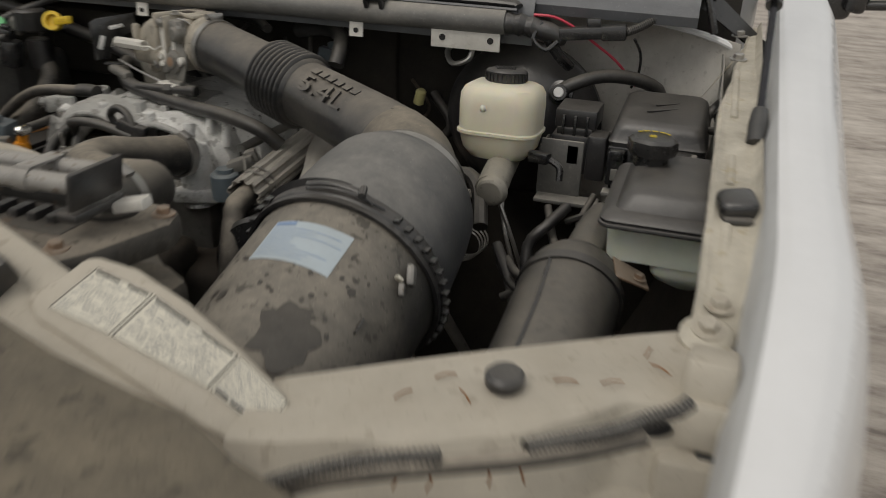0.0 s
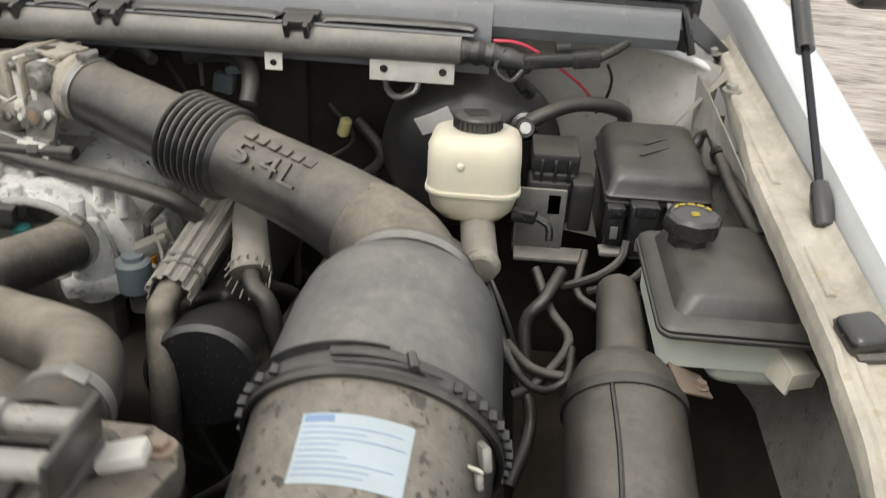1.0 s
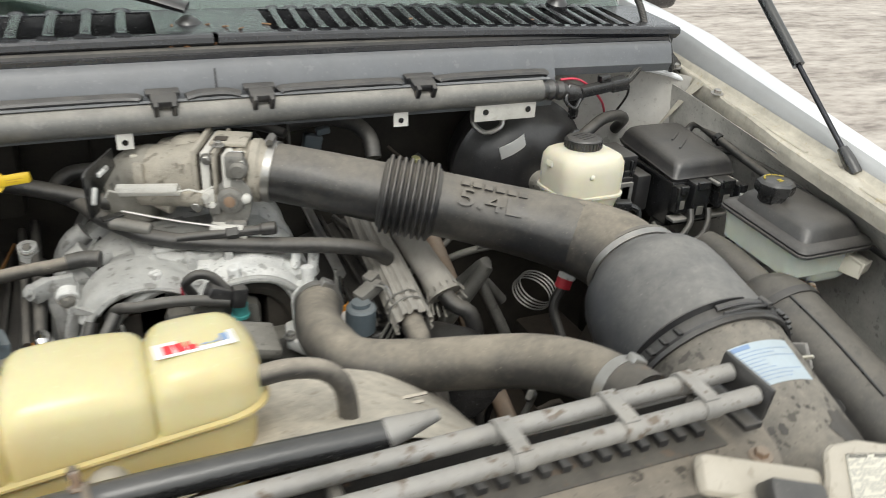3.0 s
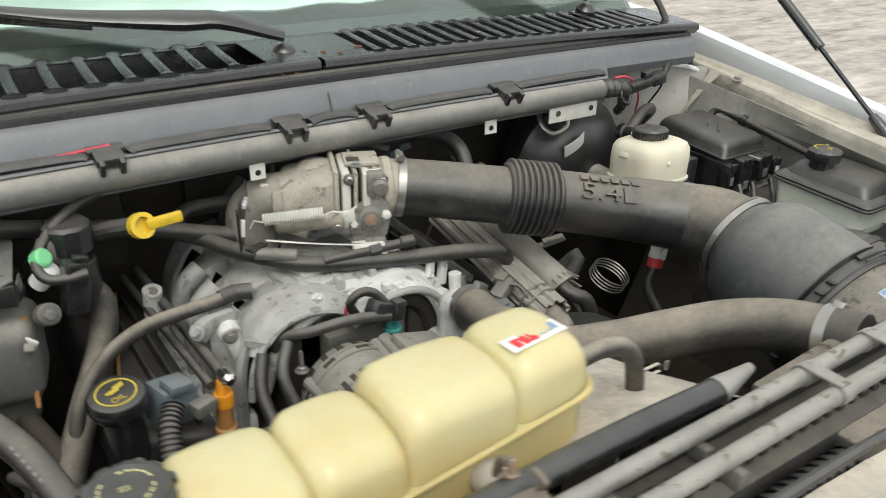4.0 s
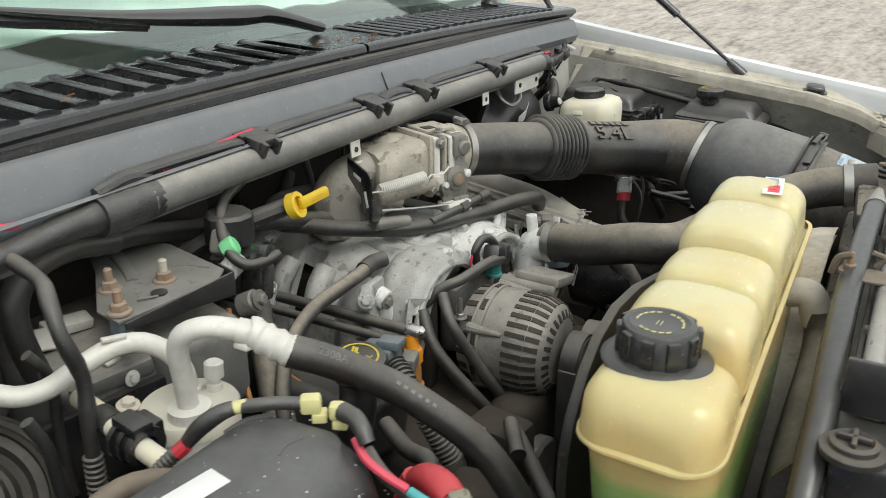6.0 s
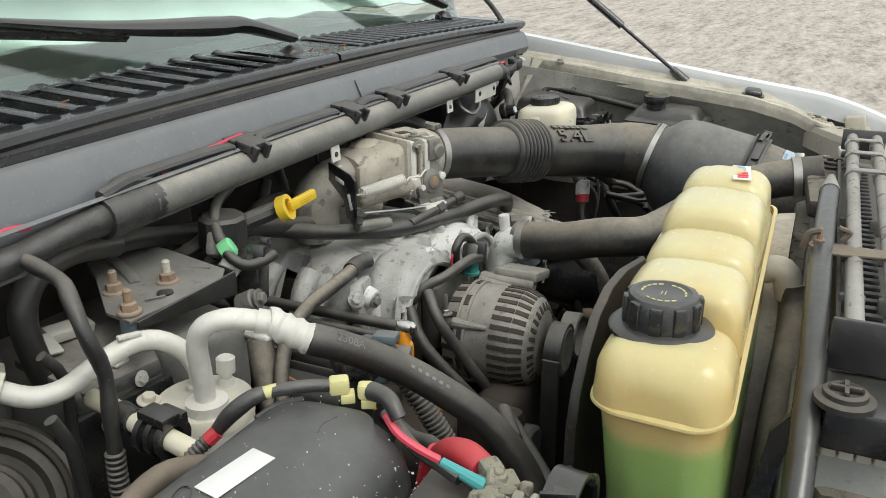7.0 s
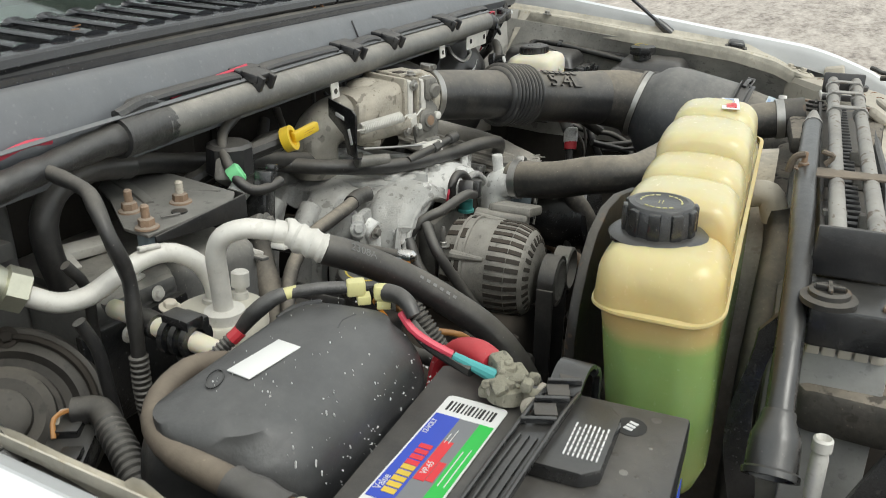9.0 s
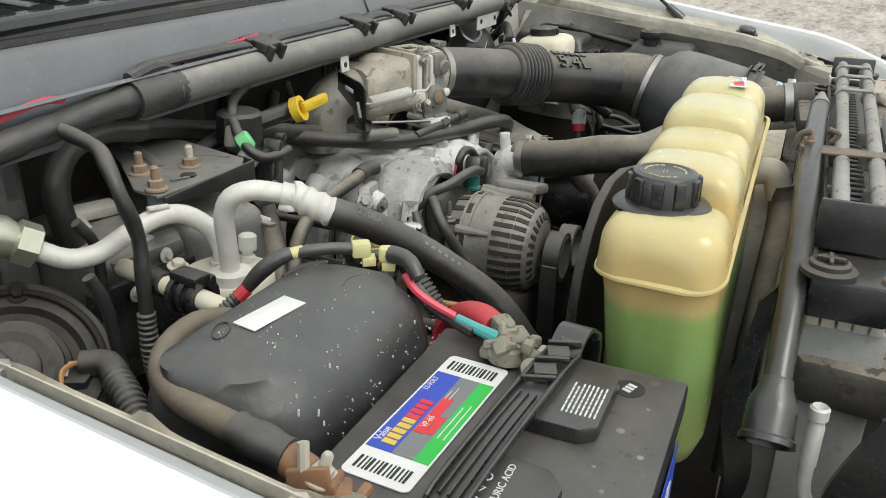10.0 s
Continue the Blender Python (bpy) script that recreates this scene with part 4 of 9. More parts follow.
def strip(q, rows, h):
    bm = bmesh.new()
    for u0, u1, v0, v1 in rows:
        lo = [bm.verts.new(on_quad(q, u, v, h)) for u, v in ((u0, v0), (u1, v0), (u1, v1), (u0, v1))]
        hi = [bm.verts.new(on_quad(q, u, v, h + 0.0003)) for u, v in ((u0, v0), (u1, v0), (u1, v1), (u0, v1))]
        bm.faces.new(hi)
        for k in range(4):
            bm.faces.new((lo[k], lo[(k + 1) % 4], hi[(k + 1) % 4], hi[k]))
    return bm


PANELS = [[(-0.004, -0.0425), (0.0507, -0.0328), (0.053, 0.0075), (0.0005, 0.0)], [(0.0527, -0.0325), (0.1385, -0.0228), (0.1396, 0.0062), (0.055, 0.0078)], [(0.1405, -0.0228), (0.191, -0.025), (0.1897, 0.0004), (0.1416, 0.006)]]
for k, q in enumerate(PANELS):
    rgl = random.Random(70 + k)
    words = []
    for r in range(15):
        v, u = 0.08 + 0.8 * r / 14, 0.05
        while u < 0.9:
            w = rgl.uniform(0.03, 0.12)
            if rgl.random() < 0.7:
                words.append((u, min(0.95, u + w), v, v + 0.017))
            u += w + 0.02
    part("print", strip(q, words, 0.0009), INK_GREY, lab)
    part("rule", strip(q, [(0, 1, 0, 0.012), (0, 1, 0.985, 1), (0, 0.012, 0, 1), (0.985, 1, 0, 1)], 0.0009), INK, lab)
    part("heading", strip(q, [(0.04, 0.45, 0.92, 0.965), (0.6, 0.95, 0.92, 0.965)] if k < 2 else [(0.06, 0.3, 0.04, 0.12), (0.34, 0.62, 0.04, 0.12), (0.66, 0.92, 0.04, 0.12)], 0.001), INK, lab)
for k, (gx, gy, ga) in enumerate(((-0.16, 0.45, 60), (-0.03, 0.51, 30), (-0.01, 0.56, 80), (-0.12, 0.46, 130), (-0.06, 0.5, 15), (0.0, 0.54, 150), (-0.14, 0.48, 40))):
    gz = 1.2605 + 0.009 * (gx + 0.255) / 0.29 + 0.004 * math.sin((gx + 0.255) / 0.293 * 3.1)
    ca, sa = math.cos(radians(ga)), math.sin(radians(ga))
    solo("grass_blade", sweep([(gx - 0.008 * ca, gy - 0.008 * sa, gz), (gx, gy, gz + 0.0015), (gx + 0.008 * ca, gy + 0.007 * sa, gz + 0.0005)], 0.0007, 5, 0.004), LEAF, (gx, gy, gz), "dry dark grass blade lying on the support", "grass blade", "grass bits")
# rubber knob
knob = thing("hood_bumper", (-0.108, 0.45, 1.205), "black rubber screw-in hood bumper on the support", "bumper")
part("knob", lathe((-0.099, 0.484, 1.257), (0, -0.1, 1), [(0, 0.004), (0.01, 0.004), (0.011, 0.0115), (0.014, 0.0138), (0.02, 0.0138), (0.023, 0.011), (0.0235, 0.0)], 24, cap=False), BLACK, knob)
part("screw", lathe((-0.099, 0.484, 1.258), (0, -0.1, 1), [(0, 0.006), (0.002, 0.006), (0.003, 0.0035), (0.008, 0.0035)], 12), RUST, knob)
# corrugated wiring along the support's front
solo("wiring_loom", sweep([(0.004, 0.5, 1.243), (-0.004, 0.49, 1.241), (-0.02, 0.479, 1.238), (-0.036, 0.46, 1.239), (-0.06, 0.439, 1.241), (-0.08, 0.421, 1.243)], 0.0045, 12, 0.0014, ripple=(0.0032, 0.0009)), LOOM, (-0.03, 0.46, 1.24), "black corrugated wiring loom entering the support", "wiring")
solo("wiring_loom", sweep([(-0.02, 0.478, 1.226), (-0.05, 0.446, 1.232), (-0.08, 0.418, 1.238), (-0.135, 0.389, 1.238), (-0.176, 0.38, 1.227), (-0.2, 0.375, 1.217), (-0.26, 0.357, 1.19)], 0.0055, 12), RUBBER_DUSTY, (-0.12, 0.4, 1.21), "dusty black cable bundle along the support", "wiring")
solo("wiring_loom", sweep([(-0.12, 0.395, 1.246), (-0.16, 0.384, 1.239), (-0.19, 0.376, 1.229), (-0.25, 0.36, 1.2)], 0.0042, 12, 0.0014, ripple=(0.0032, 0.0009)), LOOM, (-0.17, 0.385, 1.215), "second corrugated loom over the cable bundle", "wiring")
for k, (gx, gy) in enumerate(((-0.125, 0.398), (-0.09, 0.415), (-0.07, 0.426), (-0.145, 0.392), (-0.172, 0.386))):
    solo("grass_blade", sweep([(gx, gy, 1.238), (gx + 0.004 - 0.003 * (k % 3), gy - 0.002, 1.25), (gx + 0.001 * k - 0.003, gy - 0.004, 1.26)], 0.0009, 5, 0.004), LEAF, (gx, gy, 1.23), "dry grass blade caught behind the loom", "grass blade", "grass bits")
# nose panels in front of the support
solo("grille_opening_panel", merge(box(-1.5, 0.28, 0.75, -0.0, 0.31, 1.12, 0.01), box(-0.2, 0.3, 1.05, 0.05, 0.36, 1.13, 0.012)), BEIGE, (CX, 0.3, 0.75), "cream grille opening panel", "panel", kind="structure")

# radiator with its tank, sight shield and stay rods
rad = thing("radiator", (CX, 0.56, 0.8), "radiator with a dusty black plastic top tank", "radiator")
tank_pts = [(-1.275, 0.485), (-1.268, 0.566), (-1.25, 0.58), (-1.0, 0.59), (-0.94, 0.62), (-0.47, 0.625), (-0.43, 0.6), (-0.425, 0.5), (-0.45, 0.48), (-1.25, 0.475)]
part("top_tank", slab(tank_pts, pose(0, 0, 1.2, 0, -2.2, 0), 0.05, 0.01), TANK, rad)
part("tank_end", slab([(-0.425, 0.575), (-0.432, 0.6), (-0.455, 0.612), (-0.56, 0.614), (-0.7, 0.606), (-0.7, 0.485), (-0.5, 0.468), (-0.462, 0.47), (-0.446, 0.5)], pose(0, 0, 1.272, 0, 0, 0), 0.028, 0.007), TANK, rad, "stained rounded end of the tank")
part("core", box(-1.25, 0.54, 0.75, -0.45, 0.6, 1.23, 0.004), CAST_DARK, rad)
for x, y, pz in ((-0.487, 0.575, 1.299), (-1.262, 0.56, 1.288)):
    plug = part("filler_plug", lathe((x, y, pz), (0, 0, 1), [(0, 0.024), (0.005, 0.024), (0.007, 0.018), (0.011, 0.0175), (0.013, 0.014), (0.01, 0.012), (0.01, 0.0)], 24, cap=False), GREY_RAD, rad)
    part("slot", merge(box(x - 0.012, y - 0.002, pz + 0.011, x + 0.012, y + 0.002, pz + 0.016, 0.001), box(x - 0.002, y - 0.012, pz + 0.011, x + 0.002, y + 0.012, pz + 0.016, 0.001)), GREY_RAD, plug)
for x, y, z in ((-0.474, 0.492, 1.3), (-0.442, 0.588, 1.3), (-0.5, 0.478, 1.3), (-1.26, 0.51, 1.284)):
    part("tank_bolt", bolt((x, y, z), (0, 0, 1), 0.011), RUST, rad)

shield = thing("sight_shield", (CX, 0.35, 1.2), "dirt-caked plastic sight shield ahead of the radiator", "shield")


def shield_f(u, v):
    x, y = -1.2 + 0.72 * u, 0.14 + 0.345 * v
    ex = 1 - abs(2 * u - 1) ** 6
    return (x, y, 1.288 + 0.022 * ex * math.sin(math.pi * min(1, v * 1.4)) ** 0.5 - 0.02 * (1 - v) + 0.004 * noise.noise((x * 12, y * 12, 0)))


part("plate", shell(grid_sheet(shield_f, 36, 18), 0.006), SHROUD, shield)
part("rim", sweep([(-0.49, 0.15, 1.276), (-0.485, 0.3, 1.284), (-0.486, 0.475, 1.288), (-0.6, 0.489, 1.294), (-0.9, 0.491, 1.296), (-1.18, 0.489, 1.292), (-1.2, 0.3, 1.286)], 0.006, 8), BLACK, shield)
corner = [(-0.6, 0.1), (-0.6, 0.4), (-0.5, 0.41), (-0.429, 0.391), (-0.365, 0.369), (-0.295, 0.352), (-0.253, 0.344), (-0.232, 0.334), (-0.205, 0.319), (-0.159, 0.303), (-0.135, 0.26), (-0.135, 0.1)]
part("corner_flap", slab(corner, pose(0, 0, 1.289), 0.011, 0.004), FLAP, shield)

stays = thing("stay_rods", (CX, 0.54, 1.28), "pair of grey rods clipped over the radiator tank", "rods")
for y in (0.557, 0.522):
    part("rod", rod((-1.2, y, 1.326), (-0.469, y - 0.003, 1.346), 0.0085, 14), ROD, stays)
part("end_bracket", merge(obox((-0.466, 0.537, 1.343), (0.006, 0.064, 0.034), (0, 8, 0), 0.004), obox((-0.474, 0.537, 1.32), (0.02, 0.06, 0.008), (0, 0, 0), 0.002)), BLACK, stays)
part("foot_plate", obox((-0.452, 0.561, 1.318), (0.03, 0.018, 0.01), (0, -12, 8), 0.002), ALUM, stays, "bright bent foot")
part("end_bracket", merge(obox((-1.206, 0.54, 1.315), (0.006, 0.072, 0.05), (0, 0, 0), 0.004), box(-1.204, 0.505, 1.296, -1.17, 0.573, 1.3, 0.001)), BLACK, stays)
for x in (-0.6, -0.7, -0.52):
    rz = 1.326 + 0.02 * (x + 1.2) / 0.731
    part("clip", merge(band((x, 0.555, rz), (1, 0, 0), 0.009, 0.016, 0.0016, 16), band((x, 0.52, rz), (1, 0, 0), 0.009, 0.016, 0.0016, 16), box(x - 0.008, 0.516, rz + 0.0085, x + 0.008, 0.559, rz + 0.0115, 0.001)), ROD, stays)
part("carrier", merge(box(-1.18, 0.512, 1.275, -0.49, 0.569, 1.302, 0.004), box(-1.18, 0.566, 1.28, -0.5, 0.571, 1.316, 0.001)), GREY_RAD, stays)
for k in range(34):
    x = -1.16 + 0.0195 * k
    part("louvre", box(x, 0.528, 1.302, x + 0.009, 0.551, 1.3095, 0.001), BLACK, stays)
for x in (-0.95, -0.84, -1.1):
    for y in (0.557, 0.522):
        part("saddle", obox((x, y, 1.312), (0.01, 0.024, 0.018), (0, 0, 0), 0.002), CAST_DARK, stays)
rib_seal = thing("ribbed_seal", (-0.8, 0.497, 1.275), "black ribbed rubber seal strip beside the radiator rods", "rubber seal")
part("core", sweep([(-1.1, 0.494, 1.278), (-0.9, 0.496, 1.28), (-0.6, 0.5, 1.28)], 0.0105, 12, 0.03), BLACK, rib_seal)
for k in range(34):
    part("rib", band((-1.09 + 0.0145 * k, 0.4943 + 0.00017 * k, 1.279), (1, 0.012, 0), 0.0125, 0.007, 0.0016, 16), BLACK_CLEAN, rib_seal)
strap = thing("strap_bracket", (-1.03, 0.54, 1.338), "rust-tinged flat strap bolted across the rods", "bracket")
strap_m = pose(-1.02, 0.548, 1.3365, 0, 0, 3)
part("strap", slab([(-0.016, 0.05), (0.02, 0.05), (0.018, 0.02), (0.013, -0.01), (0.013, -0.05), (-0.013, -0.05), (-0.013, -0.01), (-0.017, 0.02)], strap_m, 0.003, 0.001), BROWN_CABLE, strap, "dusty brown rusted strap")
part("hook_clip", merge(sweep([(-1.02, 0.607, 1.335), (-1.02, 0.603, 1.352), (-1.02, 0.592, 1.357)], 0.004, 8), sweep([(-1.01, 0.57, 1.345), (-1.01, 0.563, 1.355), (-1.012, 0.575, 1.36)], 0.003, 8)), BROWN_CABLE, strap)
part("bolt", bolt((-1.018, 0.592, 1.3395), (0, 0, 1), 0.011, 0.02), RUST, strap)

# dark drain pipe with a flared rubber boot
pipe = thing("drain_pipe", (-1.1, 0.585, 1.2), "long black pipe with a pinched end and a flared rubber boot", "pipe")
part("tube", sweep([(-0.785, 0.583, 1.338), (-0.9, 0.586, 1.337), (-1.04, 0.588, 1.332), (-1.13, 0.588, 1.322), (-1.21, 0.586, 1.298), (-1.28, 0.586, 1.262), (-1.33, 0.586, 1.226), (-1.36, 0.585, 1.197)], 0.0122, 16), BLACK_CLEAN, pipe)
part("pinched_end", sweep([(-0.79, 0.583, 1.338), (-0.765, 0.583, 1.343), (-0.745, 0.583, 1.347)], lambda s: 0.0135 * (1 - 0.62 * s), 14, 0.006, flat=1.0), ROD, pipe)
part("boot", lathe((-1.342, 0.586, 1.216), (-0.66, 0, -0.75), [(0, 0.0128), (0.003, 0.0145), (0.008, 0.0148), (0.022, 0.0205), (0.028, 0.021), (0.05, 0.0215), (0.052, 0.0235), (0.057, 0.0235), (0.057, 0.019), (0.03, 0.016)], 28, cap=False), BLACK_CLEAN, pipe, "black flared rubber boot")

# air filter drum, intake tube
RING, BANDC = Vector((-0.3207, 0.8927, 1.2462)), Vector((-0.3275, 0.7227, 1.1982))
DA = (BANDC - RING).normalized()
drum = thing("air_filter_housing", BANDC, "large dusty black drum-shaped air filter housing", "air filter")
LN = (BANDC - RING).length
part("cone", lathe(RING, DA, [(-0.012, 0.06), (0.0, 0.066), (0.01, 0.073), (0.022, 0.087), (0.04, 0.0955), (0.07, 0.1), (LN * 0.8, 0.1045), (LN - 0.006, 0.106)], 56), DRUM, drum)
part("body", lathe(RING, DA, [(LN - 0.004, 0.104), (LN + 0.02, 0.102), (LN + 0.13, 0.0985), (LN + 0.2, 0.096), (LN + 0.215, 0.09), (LN + 0.22, 0.06), (LN + 0.18, 0.055)], 56), DRUM_FRONT, drum, "mud-spotted front half of the drum")
clampb = part("clamp_band", merge(lathe(BANDC, DA, [(-0.014, 0.103), (-0.0135, 0.107), (-0.006, 0.1105), (0.004, 0.1105), (0.0085, 0.107), (0.009, 0.103)], 56, cap=False), band(BANDC + DA * 0.01, DA, 0.1075, 0.006, 0.002, 56)), BLACK, drum, "black over-centre clamp band")
sideA = DA.cross(Vector((0, 0, 1))).normalized()
upA = sideA.cross(DA).normalized()


def on_drum(ang, s, r):
    """A place on the drum: degrees from the top towards the driver's side, way past the band, radius."""
    a = radians(ang)
    return BANDC + DA * s + r * (math.cos(a) * upA - math.sin(a) * sideA)


for k in range(22):
    a = -110 + 10 * k if k < 8 else 38 + 7 * (k - 8)
    p = on_drum(a, 0.0, 0.1125)
    part("notch", obox(p, (0.007, 0.012, 0.004), (0, 0, 0), 0.001), BLACK_CLEAN, clampb)
part("lip", shell(grid_sheet(lambda u, v: on_drum(-88 + 96 * u, -0.012 - 0.004 * v, 0.106 + (0.001 + 0.007 * math.sin(math.pi * min(1, 1.15 - u)) ** 0.6) * v), 40, 4), 0.003), BLACK, clampb, "projecting rim of the lid")
part("latch", sweep([on_drum(-14, -0.006, 0.113), on_drum(0, -0.004, 0.1165), on_drum(14, -0.003, 0.1165), on_drum(24, 0.0, 0.113)], 0.0045, 8, 0.01, flat=0.6), BLACK, clampb)
part("latch_wire", merge(sweep([on_drum(-12, 0.004, 0.1145), on_drum(2, 0.006, 0.118), on_drum(16, 0.004, 0.1175), on_drum(30, 0.0, 0.114)], 0.0016, 6), sweep([on_drum(16, -0.008, 0.118), on_drum(18, 0.006, 0.12)], 0.004, 8)), BLACK, clampb)


def drum_label(u, v, lift=0.0008):
    s = 0.042 + 0.055 * v
    return on_drum(-21.6 + 46.8 * u, s, 0.1025 - 0.031 * s + lift)


part("drain_hole", moved(lathe((0, 0, 0), (0, 0, 1), [(0, 0.009), (0.0012, 0.009)], 20), frame_of(on_drum(52, 0.118, 0.0995), DA, upA.cross(DA) * -0.6 + upA * -0.8) @ Matrix.Diagonal((1.1, 0.55, 1, 1))), BLACK_CLEAN, drum)
rgm = random.Random(5)


def splash(ang, s, size, seed):
    """A mud splash: an uneven flat patch on the drum."""
    rr = random.Random(seed)
    out = [size * (0.65 + 0.45 * rr.random()) for _ in range(18)]
    def f(u, v):
        k = u * 18
        i = int(k) % 18
        r = (out[i] + (out[(i + 1) % 18] - out[i]) * (k - int(k))) * v
        a = 2 * math.pi * u
        ss = s + 1.3 * r * math.sin(a)
        return on_drum(ang + math.degrees(r * math.cos(a) / 0.1), ss, 0.1025 - 0.031 * max(0, ss) + 0.0007)
    return grid_sheet(f, 36, 4)


part("mud_splash", splash(25, 0.172, 0.03, 3), MUD_DARK, drum, "large dark wet patch")
for k in range(34):
    a, s = rgm.uniform(-60, 45), 0.06 + 0.1 * rgm.random()
    part("mud_splash", splash(a, s, rgm.choice((0.002, 0.0025, 0.003, 0.0045)), 50 + k), MUD_DARK, drum)
part("scrap", obox(on_drum(56, 0.047, 0.103), (0.007, 0.024, 0.003), (-40, 40, 8), 0.001), PAPER_TAN, drum, "torn scrap of pale tape")
dl = part("service_label", shell(grid_sheet(lambda u, v: drum_label(u, v), 14, 8), 0.0004), PAPER_BLUE, drum, "pale blue printed service label")
part("heading", shell(grid_sheet(lambda u, v: drum_label(0.03 + 0.27 * u, 0.03 + 0.1 * v, 0.0014), 5, 2), 0.0002), INK_BLUE_SOFT, dl)
for k in range(9):
    rg = random.Random(k)
    y = 0.2 + 0.085 * k
    x1 = rg.uniform(0.55, 0.97)
    if 3 <= k <= 5:
        x1 *= 0.6
    part("print_line", shell(grid_sheet(lambda u, v: drum_label(0.03 + (x1 - 0.03) * u, y + 0.011 * v, 0.0013), 8, 1), 0.0002), INK_BLUE_SOFT, dl)
part("drain_hole", lathe(on_drum(70, 0.15, 0.09), on_drum(70, 0.15, 1) - on_drum(70, 0.15, 0), [(0, 0.013), (0.0075, 0.013), (0.0078, 0.0095), (0.002, 0.009)], 20), BLACK_CLEAN, drum)
part("latch_tab", merge(obox(on_drum(62, 0.03, 0.104), (0.008, 0.034, 0.02), (-30, 0, 15), 0.003), obox(on_drum(62, 0.05, 0.102), (0.006, 0.02, 0.012), (-30, 0, 15), 0.002)), ROD, drum, "scuffed metal tab")

TBC = Vector((-0.765, 1.178, 1.326))
tubeline = [TBC, Vector((-0.70, 1.145, 1.318)), Vector((-0.612, 1.101, 1.305))]
intake = thing("intake_tube", (-0.55, 1.05, 1.25), "black moulded rubber intake tube with bellows and raised lettering", "intake tube")
part("throttle_end", sweep(tubeline, lambda s: 0.0415 + 0.002 * s, 32), TUBE, intake)
b0, b1 = Vector((-0.618, 1.104, 1.306)), Vector((-0.55, 1.074, 1.295))
bx = (b1 - b0)
prof = []
nb = 8
for k in range(nb):
    for q, rr in ((0.0, 0.0505), (0.12, 0.051), (0.24, 0.0552), (0.4, 0.0568), (0.6, 0.0568), (0.76, 0.0552), (0.88, 0.051)):
        prof.append(((k + q) / nb * bx.length, rr))
prof = [(-0.004, 0.044)] + prof + [(bx.length, 0.0505), (bx.length + 0.004, 0.046)]
part("bellows", lathe(b0, bx, prof, 40), TUBE, intake, "corrugated rubber bellows")
main = [Vector(p) for p in ((-0.556, 1.077, 1.296), (-0.49, 1.051, 1.283), (-0.42, 1.013, 1.271), (-0.367, 0.97, 1.264), (-0.336, 0.93, 1.257), (-0.3215, 0.885, 1.2435))]
part("elbow", sweep(main[:4], lambda s: 0.0465 + 0.0075 * s ** 2, 36, 0.008), TUBE, intake)
part("elbow_end", sweep([main[2].lerp(main[3], 0.9)] + main[3:], lambda s: 0.0536 + 0.0105 * s, 36, 0.008), TUBE_TAN, intake, "dust-caked bend at the drum")
part("elbow_seam", band(RING - DA * 0.016, DA, 0.0645, 0.005, 0.002, 48), TUBE, intake)
clampA = thing("hose_clamp", TBC, "bright steel worm-drive hose clamp on the intake tube", "hose clamp", "hose clamps")
ta = (tubeline[1] - tubeline[0]).normalized()
part("strap", band(TBC + ta * 0.006, ta, 0.043, 0.011, 0.0012), STEEL, clampA)
part("screw", merge(obox(TBC + ta * 0.006 + Vector((0, 0, 0.047)), (0.012, 0.022, 0.009), (0, 0, -25), 0.002), rod(TBC + ta * 0.006 + Vector((-0.005, -0.016, 0.049)), TBC + ta * 0.006 + Vector((0.004, 0.012, 0.049)), 0.0045, 10)), STEEL, clampA)
clampB = thing("hose_clamp", RING, "steel clamp band where the tube meets the filter drum", "hose clamp", "hose clamps")
part("strap", band(RING - DA * 0.006, DA, 0.0675, 0.01, 0.0012), STEEL, clampB)


def wrapped(bm, o, d, zero, r):
    """Bend flat letters round the axis (o, d): x runs along d, y round it from the direction zero."""
    d = Vector(d).normalized()
    zero = Vector(zero)
    zero = (zero - d * zero.dot(d)).normalized()
    other = zero.cross(d)
    for v in bm.verts:
        a = v.co.y / r
        v.co = Vector(o) + d * v.co.x + (r + v.co.z) * (math.cos(a) * zero + math.sin(a) * other)
    return bm


td = (main[2] - main[0]).normalized()
letters = merge(wrapped(moved(lettering("5.4L", 0.036, 0.0022), Matrix.Diagonal((1.5, 1, 1, 1))), main[0] + td * 0.08, td, (0.0, -0.77, 0.64), 0.0475))
part("raised_lettering", letters, TUBE, intake)
for k in range(6):
    x = -0.038 + 0.0165 * k
    part("raised_bar", wrapped(box(x - 0.0062, 0.0195, -0.0005, x + 0.0062, 0.031, 0.0022, 0.0006), main[0] + td * 0.08, td, (0.0, -0.77, 0.64), 0.0475), TUBE, intake)

# cold-air duct cylinder beside the drum
DU1 = Vector((-0.122, 0.842, 1.157))
dd = Vector((-0.005, -0.26, -0.085)).normalized()
duct = thing("intake_duct", DU1, "dusty black plastic cold-air intake duct, a second cylinder beside the drum", "air duct")
part("inlet", sweep([(-0.112, 1.02, 1.18), (-0.115, 0.97, 1.178), (-0.119, 0.9, 1.165), (-0.121, 0.86, 1.152)], lambda s: 0.0235 + 0.004 * s, 24), DUCT, duct)
part("barrel", lathe(DU1 + Vector((0, 0, -0.012)), dd, [(-0.062, 0.024), (-0.055, 0.034), (-0.046, 0.044), (-0.03, 0.052), (-0.012, 0.0555), (0.0, 0.0565), (0.15, 0.0575), (0.245, 0.0595), (0.25, 0.055)], 44), DUCT, duct)
part("collar", band(DU1 + Vector((0, 0, -0.012)), dd, 0.0575, 0.012, 0.002, 44), BLACK, duct)
